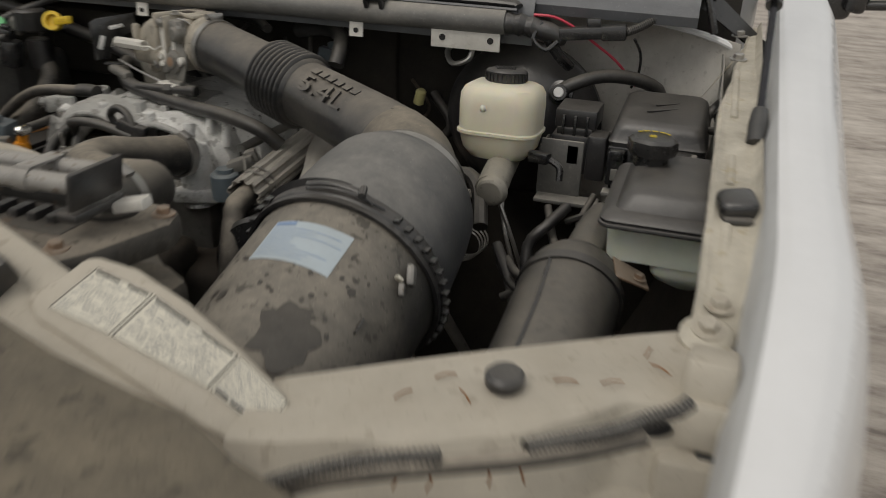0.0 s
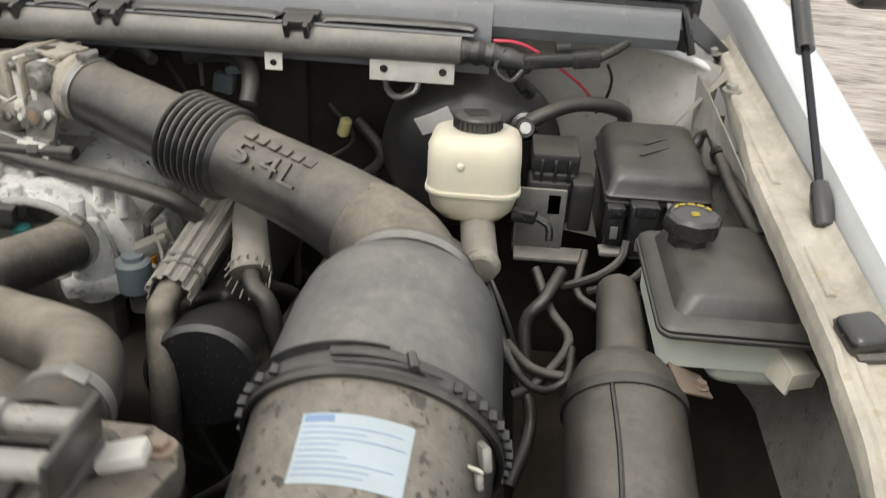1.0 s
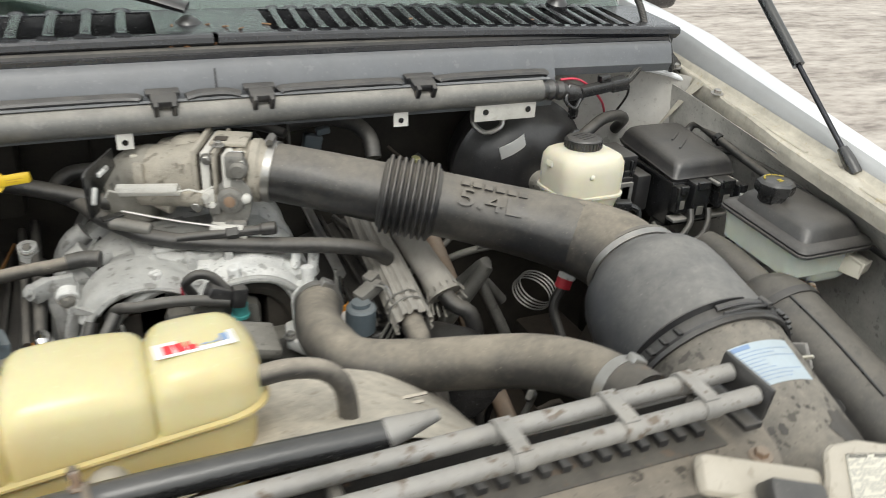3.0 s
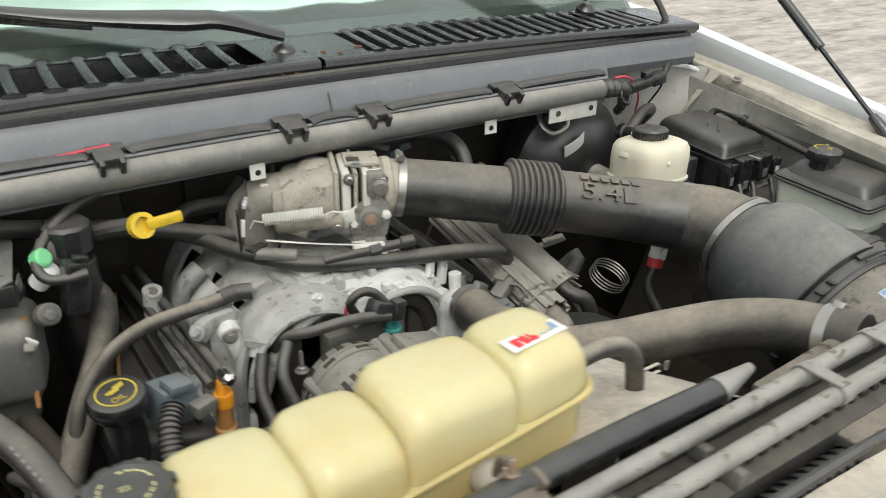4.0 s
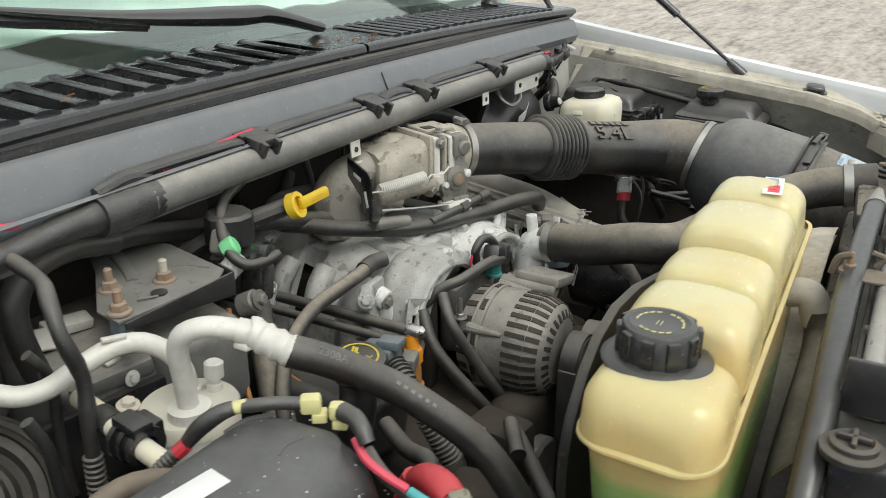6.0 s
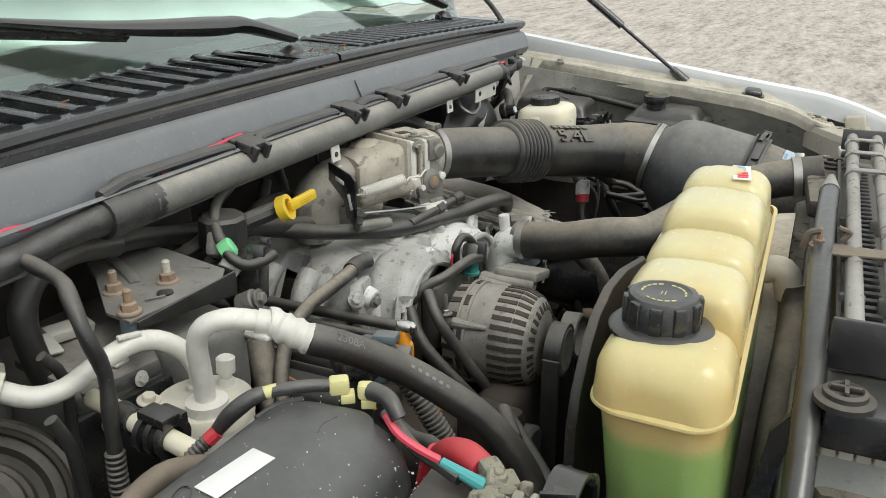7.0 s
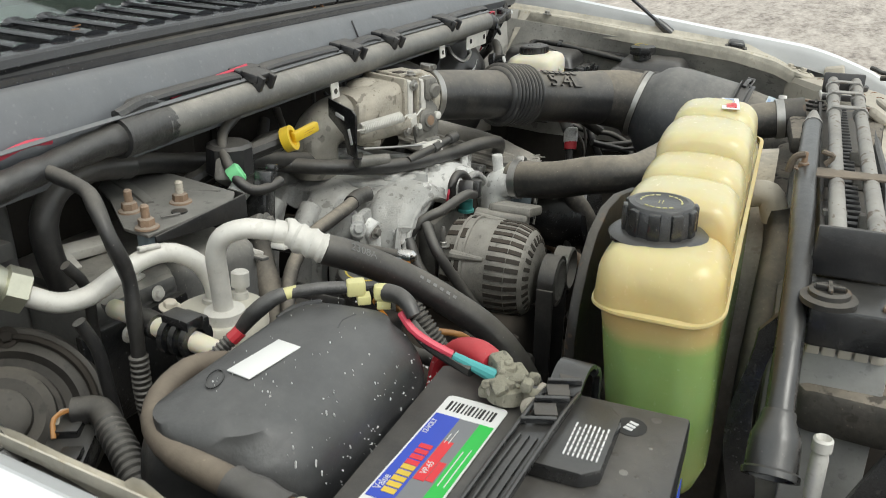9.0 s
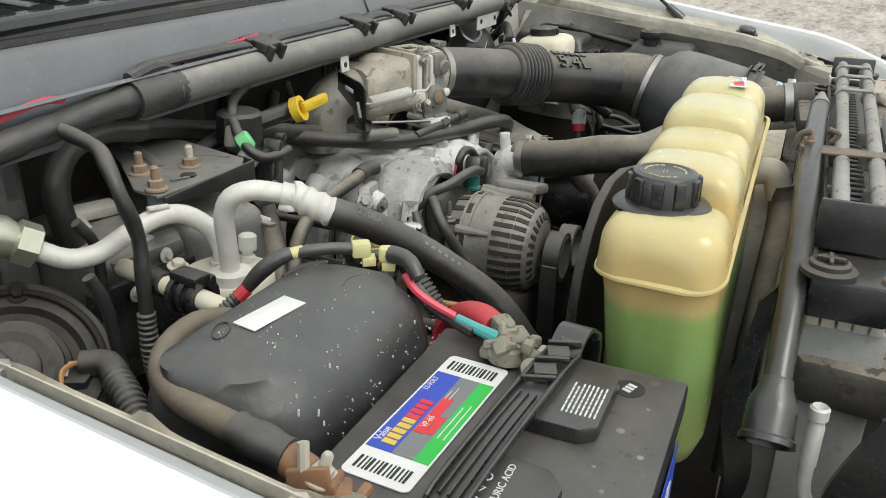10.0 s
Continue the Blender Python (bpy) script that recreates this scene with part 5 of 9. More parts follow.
part("crease", sweep([DU1 + dd * 0.02 + Vector((-0.02, 0, 0.043)), DU1 + dd * 0.1 + Vector((-0.017, 0, 0.045)), DU1 + dd * 0.2 + Vector((-0.02, 0, 0.045))], 0.0025, 8), BLACK_CLEAN, duct)
part("mount_tab", merge(slab([(-0.02, -0.018), (0.022, -0.014), (0.02, 0.014), (-0.02, 0.02)], pose(-0.062, 0.862, 1.172, 15, 25, 20), 0.003, 0.001), bolt((-0.052, 0.862, 1.17), (0.2, 0, 1), 0.009)), RUST, duct, "rust-stained mounting tab")


# ---- rear of the bay: wire channel, brakes, fuse box, washer bottle ----
chan = thing("wire_channel", (-0.8, 1.25, 1.392), "dusty grey plastic wiring channel along the cowl", "wire channel")
part("tube", sweep([(-1.34, 1.25, 1.391), (-1.0, 1.25, 1.392), (-0.6, 1.25, 1.392), (-0.315, 1.249, 1.393)], 0.0205, 20, 0.05, flat=0.95), CHANNEL, chan)
for a, b in ((-1.34, -1.16), (-1.11, -0.92), (-0.86, -0.785), (-0.73, -0.545), (-0.49, -0.3)):
    part("cover_strip", sweep([(a, 1.256, 1.416), (a + 0.02, 1.258, 1.42), (b - 0.02, 1.258, 1.42), (b, 1.256, 1.416)], 0.011, 10, 0.03, flat=0.5), BLACK, chan)
for x in (-1.137, -0.891, -0.757, -0.517):
    clip = part("clip", merge(obox((x, 1.244, 1.4175), (0.036, 0.03, 0.012), (12, 0, 0), 0.003), obox((x - 0.012, 1.231, 1.41), (0.007, 0.014, 0.02), (25, 0, 0), 0.002), obox((x + 0.012, 1.231, 1.41), (0.007, 0.014, 0.02), (25, 0, 0), 0.002), obox((x, 1.26, 1.424), (0.046, 0.018, 0.006), (8, 0, 0), 0.002)), BLACK, chan)


def tab(x, z, w=0.022, h=0.03):
    return shell(grid_sheet(lambda u, v: (x - w / 2 + w * u, 1.244 - 0.002 * v, z - h * v), 4, 4), 0.002)


for x in (-0.948, -0.55):
    one = part("tab", merge(tab(x, 1.382)), ALUM, chan, "small zinc tab with a hole")
    part("hole", lathe((x, 1.2405, 1.362), (0, -1, 0), [(0, 0.0042), (0.001, 0.0042)], 12), BLACK_CLEAN, one)
brk = part("bracket", box(-0.43, 1.241, 1.348, -0.322, 1.244, 1.383, 0.001), ALUM, chan, "flat zinc bracket with two holes")
for x in (-0.412, -0.337):
    part("hole", lathe((x, 1.2405, 1.364), (0, -1, 0), [(0, 0.005), (0.001, 0.005)], 14), BLACK_CLEAN, brk)
harn = thing("taped_harness", (-1.45, 1.25, 1.38), "thick wiring harness wrapped in shiny black vinyl tape", "wiring harness")
part("wrap", sweep([(-1.3, 1.25, 1.391), (-1.4, 1.249, 1.391), (-1.46, 1.246, 1.3865), (-1.52, 1.243, 1.383), (-1.58, 1.245, 1.372), (-1.63, 1.255, 1.35), (-1.67, 1.28, 1.3), (-1.68, 1.3, 1.2)], lambda s: 0.0205 - 0.0072 * min(1, s * 3.5) + 0.0007 * math.sin(s * 90), 16, 0.008), TAPE, harn)
for x, dx in ((-1.345, 0.03),):
    part("tape_band", sweep([(x - dx, 1.2485, 1.391), (x + dx, 1.2495, 1.391)], lambda s: 0.0214 + 0.0008 * math.sin(s * 20), 16, 0.01), TAPE, harn)
part("tie", sweep([(-1.3, 1.255, 1.412), (-1.33, 1.25, 1.42), (-1.37, 1.25, 1.413)], 0.007, 8), TAPE, harn)
solo("red_cable", merge(sweep([(-1.455, 1.25, 1.408), (-1.48, 1.25, 1.411), (-1.52, 1.25, 1.405), (-1.57, 1.255, 1.39), (-1.62, 1.28, 1.36), (-1.66, 1.32, 1.3)], 0.0036, 8)), PINK, (-1.5, 1.25, 1.41), "loose red power cable beside the harness", "cable")
solo("red_cable", sweep([(-1.13, 1.262, 1.427), (-1.17, 1.26, 1.425), (-1.23, 1.258, 1.421), (-1.28, 1.256, 1.414)], 0.0022, 6), PINK, (-1.2, 1.26, 1.42), "thin red wire peeping from the channel", "cable")

dh = thing("wire_splice", (-0.24, 1.25, 1.385), "taped splice and connector at the end of the channel", "wiring")
part("wrap", sweep([(-0.32, 1.249, 1.392), (-0.285, 1.249, 1.39), (-0.25, 1.252, 1.383), (-0.225, 1.26, 1.375)], lambda s: 0.017 - 0.004 * s + 0.002 * math.sin(s * 30), 12, 0.008), TAPE, dh)
part("connector", merge(obox((-0.2, 1.253, 1.386), (0.07, 0.018, 0.018), (0, -6, 4), 0.003), obox((-0.155, 1.258, 1.39), (0.036, 0.024, 0.022), (0, -6, 4), 0.003), obox((-0.185, 1.256, 1.401), (0.02, 0.014, 0.014), (0, -6, 4), 0.002)), BLACK_CLEAN, dh)
part("loop", merge(sweep([(-0.26, 1.245, 1.398), (-0.27, 1.235, 1.375), (-0.25, 1.235, 1.36), (-0.235, 1.245, 1.372)], 0.0035, 8), sweep([(-0.25, 1.25, 1.375), (-0.235, 1.262, 1.35), (-0.22, 1.285, 1.33)], 0.009, 8)), BLACK_CLEAN, dh)
part("red_wire", sweep([(-0.275, 1.25, 1.407), (-0.245, 1.252, 1.406), (-0.215, 1.262, 1.392), (-0.185, 1.275, 1.37), (-0.15, 1.3, 1.34), (-0.12, 1.33, 1.3)], 0.0022, 6), PINK, dh, "red wire")
part("ground_wire", sweep([(-0.125, 1.265, 1.382), (-0.115, 1.28, 1.36), (-0.115, 1.3, 1.33), (-0.125, 1.315, 1.3)], 0.0022, 6), BLACK_CLEAN, dh)
solo("wiring_loom", sweep([(-0.138, 1.26, 1.391), (-0.115, 1.27, 1.402), (-0.09, 1.285, 1.42), (-0.074, 1.3, 1.44), (-0.07, 1.32, 1.47), (-0.072, 1.35, 1.51), (-0.09, 1.39, 1.56), (-0.12, 1.44, 1.64)], 0.0062, 10, ripple=(0.003, 0.001)), LOOM, (-0.07, 1.3, 1.44), "corrugated black loom rising to the hood", "wiring")

BO = Vector((-0.295, 1.272, 1.222))
boost = thing("brake_booster", BO, "round black steel vacuum brake booster", "brake booster")
part("shell", lathe(BO, (0, 1, 0.06), [(-0.012, 0.03), (-0.01, 0.05), (0.0, 0.075), (0.012, 0.098), (0.03, 0.115), (0.05, 0.122), (0.056, 0.13), (0.068, 0.13), (0.072, 0.122), (0.13, 0.11)], 56), BLACK, boost)
part("label", shell(grid_sheet(lambda u, v: Vector((-0.362 + 0.044 * u - 0.012 * v, 1.2685 - 0.01 * v - 0.005 * math.sin(u * 3), 1.266 + 0.026 * v + 0.022 * u)) , 6, 4), 0.0006), PAPER, boost, "small white sticker")
part("vacuum_valve", merge(lathe((-0.224, 1.262, 1.292), (0, -1, 0.25), [(0, 0.019), (0.012, 0.019), (0.014, 0.014), (0.03, 0.012)], 20)), BLACK_CLEAN, boost)
part("valve_button", lathe((-0.224, 1.233, 1.2995), (0, -1, 0.25), [(0, 0.008), (0.002, 0.007)], 16), INK_WHITE, boost)
solo("vacuum_hose", sweep([(-0.222, 1.25, 1.3), (-0.2, 1.255, 1.312), (-0.165, 1.272, 1.322), (-0.12, 1.295, 1.318), (-0.085, 1.32, 1.3), (-0.08, 1.35, 1.27)], 0.0105, 12), RUBBER, (-0.15, 1.28, 1.31), "thick black vacuum hose", "hose")
solo("pipe_loop", sweep([(-0.405, 1.3, 1.36), (-0.415, 1.28, 1.335), (-0.4, 1.262, 1.32), (-0.375, 1.258, 1.33), (-0.37, 1.262, 1.345)], 0.0045, 8), STEEL, (-0.4, 1.27, 1.33), "bent steel loop under the channel", "pipe")

mc = thing("brake_master_cylinder", (-0.285, 1.14, 1.2), "brake master cylinder with a milky white fluid reservoir", "brake cylinder")
ringz = []
MCY = 1.138
for z, w, h, r in ((1.206, 0.06, 0.06, 0.02), (1.209, 0.08, 0.08, 0.025), (1.222, 0.102, 0.096, 0.03), (1.243, 0.11, 0.104, 0.028), (1.2445, 0.116, 0.11, 0.028), (1.2485, 0.116, 0.11, 0.028), (1.25, 0.111, 0.105, 0.028), (1.285, 0.112, 0.106, 0.028), (1.3, 0.11, 0.104, 0.028), (1.309, 0.101, 0.095, 0.026), (1.3135, 0.086, 0.08, 0.024), (1.315, 0.06, 0.056, 0.022)):
    ringz.append([(-0.285 + x, MCY + 0.004 + y, z + 0.009) for x, y in rrect(w, h, r, 6)])
tankr = part("reservoir", loft(ringz), NAT, mc, "milky white plastic fluid reservoir")
part("nub", ball((-0.3, 1.09, 1.292), 0.005, 10), NAT, tankr)
part("ear", obox((-0.336, 1.15, 1.3), (0.014, 0.02, 0.012), (0, 20, 0), 0.003), NAT, tankr)
capm = part("cap", lathe((-0.2845, 1.148, 1.322), (0, 0, 1), [(0, 0.027), (0.004, 0.029), (0.016, 0.029), (0.0185, 0.027), (0.02, 0.02), (0.0205, 0.0)], 36, cap=False), BLACK, mc, "black ribbed cap")
for k in range(28):
    a = 2 * math.pi * k / 28
    part("rib", obox((-0.2845 + 0.0292 * math.cos(a), 1.148 + 0.0292 * math.sin(a), 1.331), (0.002, 0.002, 0.011), (0, 0, math.degrees(a)), 0), BLACK, capm)
part("text_mark", bars(print_rows(4, 5), 0.036, 0.03, pose(-0.2845, 1.148, 1.3428, 0, 0, 20), 0.0008), BLACK, capm)
part("body", sweep([(-0.268, 1.035, 1.193), (-0.276, 1.12, 1.206), (-0.288, 1.27, 1.222)], 0.0215, 20), ELBOW, mc)
part("end_plug", lathe((-0.267, 1.024, 1.191), (0.05, 1, 0.13), [(0, 0.016), (0.002, 0.019), (0.012, 0.0225)], 20), ELBOW, mc)
part("sensor_plug", merge(obox((-0.22, 1.11, 1.228), (0.03, 0.018, 0.016), (0, 0, -15), 0.003), sweep([(-0.205, 1.11, 1.226), (-0.19, 1.105, 1.218), (-0.188, 1.1, 1.2)], 0.005, 8)), BLACK_CLEAN, mc)
for k, x in enumerate((-0.255, -0.245)):
    solo("brake_line", sweep([(-0.262, 1.08 - 0.03 * k, 1.18), (x, 1.06 - 0.02 * k, 1.15), (x + 0.02, 1.04, 1.1), (x + 0.05, 1.06, 1.0)], 0.003, 8), STEEL, (x, 1.06, 1.15), "thin steel brake line", "brake line", "brake lines")

fuse = thing("fuse_box", (-0.048, 1.18, 1.2), "black under-hood fuse box with a dusty lid and plugged connectors", "fuse box")
lid = []
for z, g, r in ((1.272, 0.0, 0.008), (1.278, 0.005, 0.008), (1.281, 0.0, 0.008), (1.293, -0.004, 0.012), (1.301, -0.012, 0.014), (1.305, -0.022, 0.014), (1.306, -0.04, 0.014)):
    lid.append([(-0.048 + x, 1.182 + y, z + 0.07 * y) for x, y in rrect(0.124 + g, 0.168 + g, r, 4)])
part("lid", loft(lid), BLACK, fuse, "dusty black lid")
part("lid_rib", merge(obox((-0.05, 1.165, 1.3055), (0.05, 0.004, 0.002), (4, 0, 40), 0.0008), obox((-0.045, 1.195, 1.3075), (0.04, 0.004, 0.002), (4, 0, 40), 0.0008)), BLACK, fuse)
part("tray", merge(box(-0.106, 1.104, 1.18, 0.01, 1.262, 1.274, 0.006), box(-0.111, 1.098, 1.257, 0.016, 1.266, 1.266, 0.003)), BLACK_CLEAN, fuse)
for x, w, z0, z1, d in ((-0.098, 0.022, 1.215, 1.262, 0.018), (-0.066, 0.034, 1.205, 1.27, 0.026), (-0.018, 0.032, 1.222, 1.27, 0.03), (0.012, 0.018, 1.228, 1.26, 0.034)):
    plug = part("connector", merge(box(x - w / 2, 1.1 - d, z0, x + w / 2, 1.104, z1, 0.003), box(x - w * 0.36, 1.096 - d, z1 - 0.012, x + w * 0.36, 1.104 - d, z1 + 0.003, 0.002)), BLACK_CLEAN, fuse, "black plugged connector")
    part("lock", box(x - w * 0.2, 1.0985 - d, z0 + 0.008, x + w * 0.2, 1.1005 - d, z0 + 0.024, 0.0006), CAST_DARK, plug)
part("tag", box(0.006, 1.0635, 1.236, 0.016, 1.0655, 1.25, 0.0002), INK_WHITE, fuse)
part("ledge", merge(box(-0.112, 1.078, 1.2, 0.02, 1.1, 1.206, 0.002), box(-0.04, 1.072, 1.262, 0.005, 1.1, 1.268, 0.002)), CHANNEL, fuse, "dusty grey ledge")
for k, (x, y) in enumerate(((-0.098, 1.085), (-0.066, 1.08), (-0.018, 1.075), (0.012, 1.07))):
    solo("wiring", sweep([(x, y, 1.215), (x - 0.006, y - 0.012, 1.195), (x - 0.03, y - 0.02 - 0.006 * k, 1.175), (x - 0.07, y - 0.01, 1.15)], 0.0052, 8), LOOM, (x, y, 1.2), "black wire bundle leaving the fuse box", "wiring", "loose wiring")
relay = thing("relay_block", (-0.165, 1.19, 1.2), "black relay holder on a stained bracket", "relay")
part("relay", merge(box(-0.198, 1.166, 1.264, -0.138, 1.236, 1.292, 0.003), box(-0.194, 1.163, 1.255, -0.142, 1.233, 1.266, 0.002)), BLACK, relay)
for x in (-0.185, -0.168, -0.151):
    part("pin", box(x - 0.002, 1.16, 1.252, x + 0.002, 1.167, 1.284, 0.0006), BLACK_CLEAN, relay)
part("holder", merge(box(-0.2, 1.158, 1.2, -0.146, 1.2, 1.256, 0.003), box(-0.146, 1.146, 1.196, -0.118, 1.19, 1.262, 0.004), box(-0.175, 1.15, 1.215, -0.156, 1.162, 1.245, 0.002)), BLACK, relay)
part("bracket", merge(box(-0.212, 1.15, 1.165, -0.15, 1.156, 1.25, 0.002), box(-0.214, 1.15, 1.16, -0.21, 1.21, 1.24, 0.001), box(-0.212, 1.12, 1.162, -0.12, 1.156, 1.168, 0.002)), CHANNEL, relay, "mud-stained stamped bracket")

wash = thing("washer_bottle", (-0.045, 0.94, 1.1), "frosted washer tank with a black lid and screw cap", "washer bottle")
LZ = lambda y: 1.232 + 0.12 * (y - 0.86)
lidw = []
for z, g, r in ((-0.008, 0.006, 0.012), (0.0, 0.008, 0.012), (0.004, 0.002, 0.012), (0.007, -0.012, 0.012), (0.008, -0.02, 0.012), (0.022, -0.032, 0.016), (0.028, -0.044, 0.016), (0.03, -0.06, 0.016)):
    lidw.append([(-0.03 + x, 0.938 + y, LZ(0.938 + y) + z + 0.004) for x, y in rrect(0.134 + g, 0.165 + g, r, 4)])
part("lid", loft(lidw), BLACK, wash, "black moulded lid")
bod = []
for z, g in ((-0.007, 0.0), (-0.03, -0.004), (-0.05, -0.006)):
    bod.append([(-0.036 + x, 0.945 + y, LZ(0.945 + y) + z) for x, y in rrect(0.118 + g, 0.15 + g, 0.014, 4)])
low = [[(-0.004 + x, 0.945 + y, z) for x, y in rrect(w, h, 0.014, 4)] for z, w, h in ((1.195, 0.078, 0.14), (1.172, 0.077, 0.138), (1.164, 0.068, 0.128), (1.15, 0.03, 0.09))]
part("tank", merge(loft(bod), loft(low)), FROST, wash, "frosted white tank")
wcap = part("cap", lathe((-0.063, 0.963, 1.274), (0.02, -0.05, 1), [(0, 0.02), (0.012, 0.02), (0.014, 0.027), (0.02, 0.029), (0.03, 0.028), (0.034, 0.024), (0.036, 0.0)], 8, cap=False), BLACK_CLEAN, wash, "black octagonal cap with yellow print")
part("print", merge(*[bars([(0.5, 0, 1, 1)], 0.007, 0.0022, pose(-0.063 + 0.018 * math.cos(a), 0.961 + 0.018 * math.sin(a), 1.3105, 0, 0, math.degrees(a) + 90), 0.001) for a in np.linspace(0.5, 2.6, 5)], *[bars([(0.5, 0, 1, 1)], 0.008, 0.002, pose(-0.063, 0.957 - 0.004 * k, 1.31 - 0.0006 * k, 0, 0, 5), 0.001) for k in range(2)]), INK_YELLOW, wcap)
part("rim", sweep([(-0.03 + x, 0.938 + y, LZ(0.938 + y) - 0.002) for x, y in rrect(0.141, 0.172, 0.012, 4)], 0.0028, 8, raw=True), BLACK, wash)
solo("tan_bracket", merge(obox((0.046, 0.845, 1.232), (0.03, 0.034, 0.004), (12, 10, 18), 0.001), obox((0.033, 0.842, 1.22), (0.004, 0.034, 0.026), (0, 14, 18), 0.001), obox((0.048, 0.83, 1.222), (0.028, 0.004, 0.02), (8, 0, 18), 0.001)), PAPER_TAN, (0.045, 0.82, 1.21), "tan folded plastic foot beside the washer tank", "bracket")

# lines along the driver's inner wing
solo("wing_hose", sweep([(-0.012, 1.225, 1.28), (0.004, 1.24, 1.3), (0.014, 1.225, 1.312), (0.012, 1.17, 1.304), (0.014, 1.1, 1.286), (0.026, 1.02, 1.262), (0.05, 0.94, 1.236), (0.072, 0.86, 1.21), (0.085, 0.76, 1.18), (0.086, 0.66, 1.15)], 0.0075, 12), RUBBER, (0.012, 1.05, 1.28), "black cable along the inner wing", "cable")
solo("wing_hose", sweep([(-0.006, 1.19, 1.278), (0.008, 1.165, 1.283), (0.02, 1.14, 1.288), (0.026, 1.1, 1.284), (0.036, 1.04, 1.274), (0.06, 0.95, 1.256), (0.084, 0.86, 1.236), (0.09, 0.75, 1.2)], 0.0055, 10), LOOM, (0.02, 1.1, 1.28), "thin black loom behind the fuse box", "wiring")
for x, y, z in ((0.013, 1.17, 1.304), (0.026, 1.02, 1.262)):
    solo("wire_clip", merge(band((x, y, z), (0, 1, 0.3), 0.0095, 0.01, 0.002, 20), obox((x + 0.012, y, z + 0.004), (0.016, 0.012, 0.006), (0, 0, 0), 0.002)), BLACK_CLEAN, (x, y, z), "black plastic clip holding the cable", "clip", "cable clips")
for k, pts in enumerate((
        [(-0.2, 1.1, 1.16), (-0.18, 1.05, 1.13), (-0.16, 1.0, 1.12), (-0.19, 0.95, 1.1), (-0.22, 0.94, 1.08)],
        [(-0.25, 1.02, 1.12), (-0.21, 0.95, 1.09), (-0.2, 0.92, 1.05), (-0.22, 0.86, 1.02)],
        [(-0.14, 1.12, 1.18), (-0.15, 1.07, 1.15), (-0.13, 1.05, 1.14), (-0.1, 1.04, 1.13)],
        [(-0.24, 1.0, 1.1), (-0.2, 0.93, 1.1), (-0.17, 0.92, 1.12), (-0.16, 0.97, 1.13)],
        [(-0.23, 1.0, 1.11), (-0.205, 0.955, 1.11), (-0.175, 0.94, 1.112), (-0.15, 0.945, 1.11)],
        [(-0.17, 1.08, 1.17), (-0.19, 1.04, 1.15), (-0.21, 1.03, 1.12), (-0.2, 1.0, 1.05)])):
    solo("wiring", sweep(pts, (0.006, 0.0075, 0.005, 0.0045, 0.006, 0.008)[k], 14), BLACK if k % 2 else RUBBER, pts[1], "dark loose wiring between the drum and the duct", "wiring", "loose wiring")

# ---- engine: intake manifold, throttle body, heads ----
man = thing("intake_manifold", (-0.87, 1.2, 1.1), "dusty cast aluminium intake manifold with curved runners", "intake manifold")
part("plenum", sweep([(-0.875, 1.13, 1.175), (-0.875, 1.2, 1.19), (-0.88, 1.35, 1.19), (-0.88, 1.42, 1.18)], 0.05, 20, flat=0.85), CAST, man)
PATHX = [(0.0, 1.2), (0.03, 1.216), (0.07, 1.222), (0.11, 1.212), (0.14, 1.19), (0.16, 1.155), (0.172, 1.11), (0.178, 1.06)]


def runner_bank(s):
    """One side's runners as a continuous casting, with deep gaps between them towards the head."""
    def f(u, v):
        y = 1.1 + 0.36 * u
        k = v * (len(PATHX) - 1)
        i = min(int(k), len(PATHX) - 2)
        a, z = (PATHX[i][q] + (PATHX[i + 1][q] - PATHX[i][q]) * (k - i) for q in range(2))
        phase = (y - 1.1) / 0.088
        gap = max(0.0, abs(2 * (phase % 1.0) - 1) - 0.55) / 0.45
        depth = 0.03 * min(1, max(0, v - 0.42) / 0.16) * min(1, gap * 3.0)
        crown = 0.008 * (1 - abs(2 * (phase % 1.0) - 1) ** 2) * min(1, v * 3)
        out = Vector((a - 0.06, 0, z - 1.12)).normalized()
        sway = 0.012 * math.sin(v * 2.4) * (1 if s < 0 else -0.4)
        p = Vector((a, 0, z)) + out * (crown - depth) + Vector((0, 0, 0.003 * noise.noise((y * 30, a * 30, s))))
        return (-0.875 + s * p.x, y + sway, p.z)
    bm = grid_sheet(f, 144, 40)
    bm.faces.ensure_lookup_table()
    cut = []
    for i in range(144):
        phase = ((i + 0.5) / 144 * 0.36 / 0.088) % 1.0
        wide = 0.6 if s < 0 else 0.66
        for j in range(21, 40):
            if abs(2 * phase - 1) > wide:
                cut.append(bm.faces[i * 40 + j])
    bmesh.ops.delete(bm, geom=cut, context="FACES")
    return shell(bm, 0.007)


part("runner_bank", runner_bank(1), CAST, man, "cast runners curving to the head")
# Passenger bank takes the darker of the two casting colours.
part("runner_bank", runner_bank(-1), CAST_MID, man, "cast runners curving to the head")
# Dark boxes paint the shade seen through the gaps between runners.
part("gap_shadow_wall", merge(box(-0.99, 1.1, 1.03, -0.96, 1.45, 1.17, 0.002), box(-0.79, 1.1, 1.03, -0.76, 1.45, 1.17, 0.002)), GRIME_SHADE, man, "dark sheet standing in for shade behind the runners")
part("front_web", sweep([(-1.02, 1.1, 1.1), (-0.99, 1.1, 1.17), (-0.93, 1.098, 1.208), (-0.875, 1.1, 1.2), (-0.82, 1.098, 1.21), (-0.76, 1.1, 1.18), (-0.725, 1.1, 1.11)], 0.009, 10), CAST_MID, man)


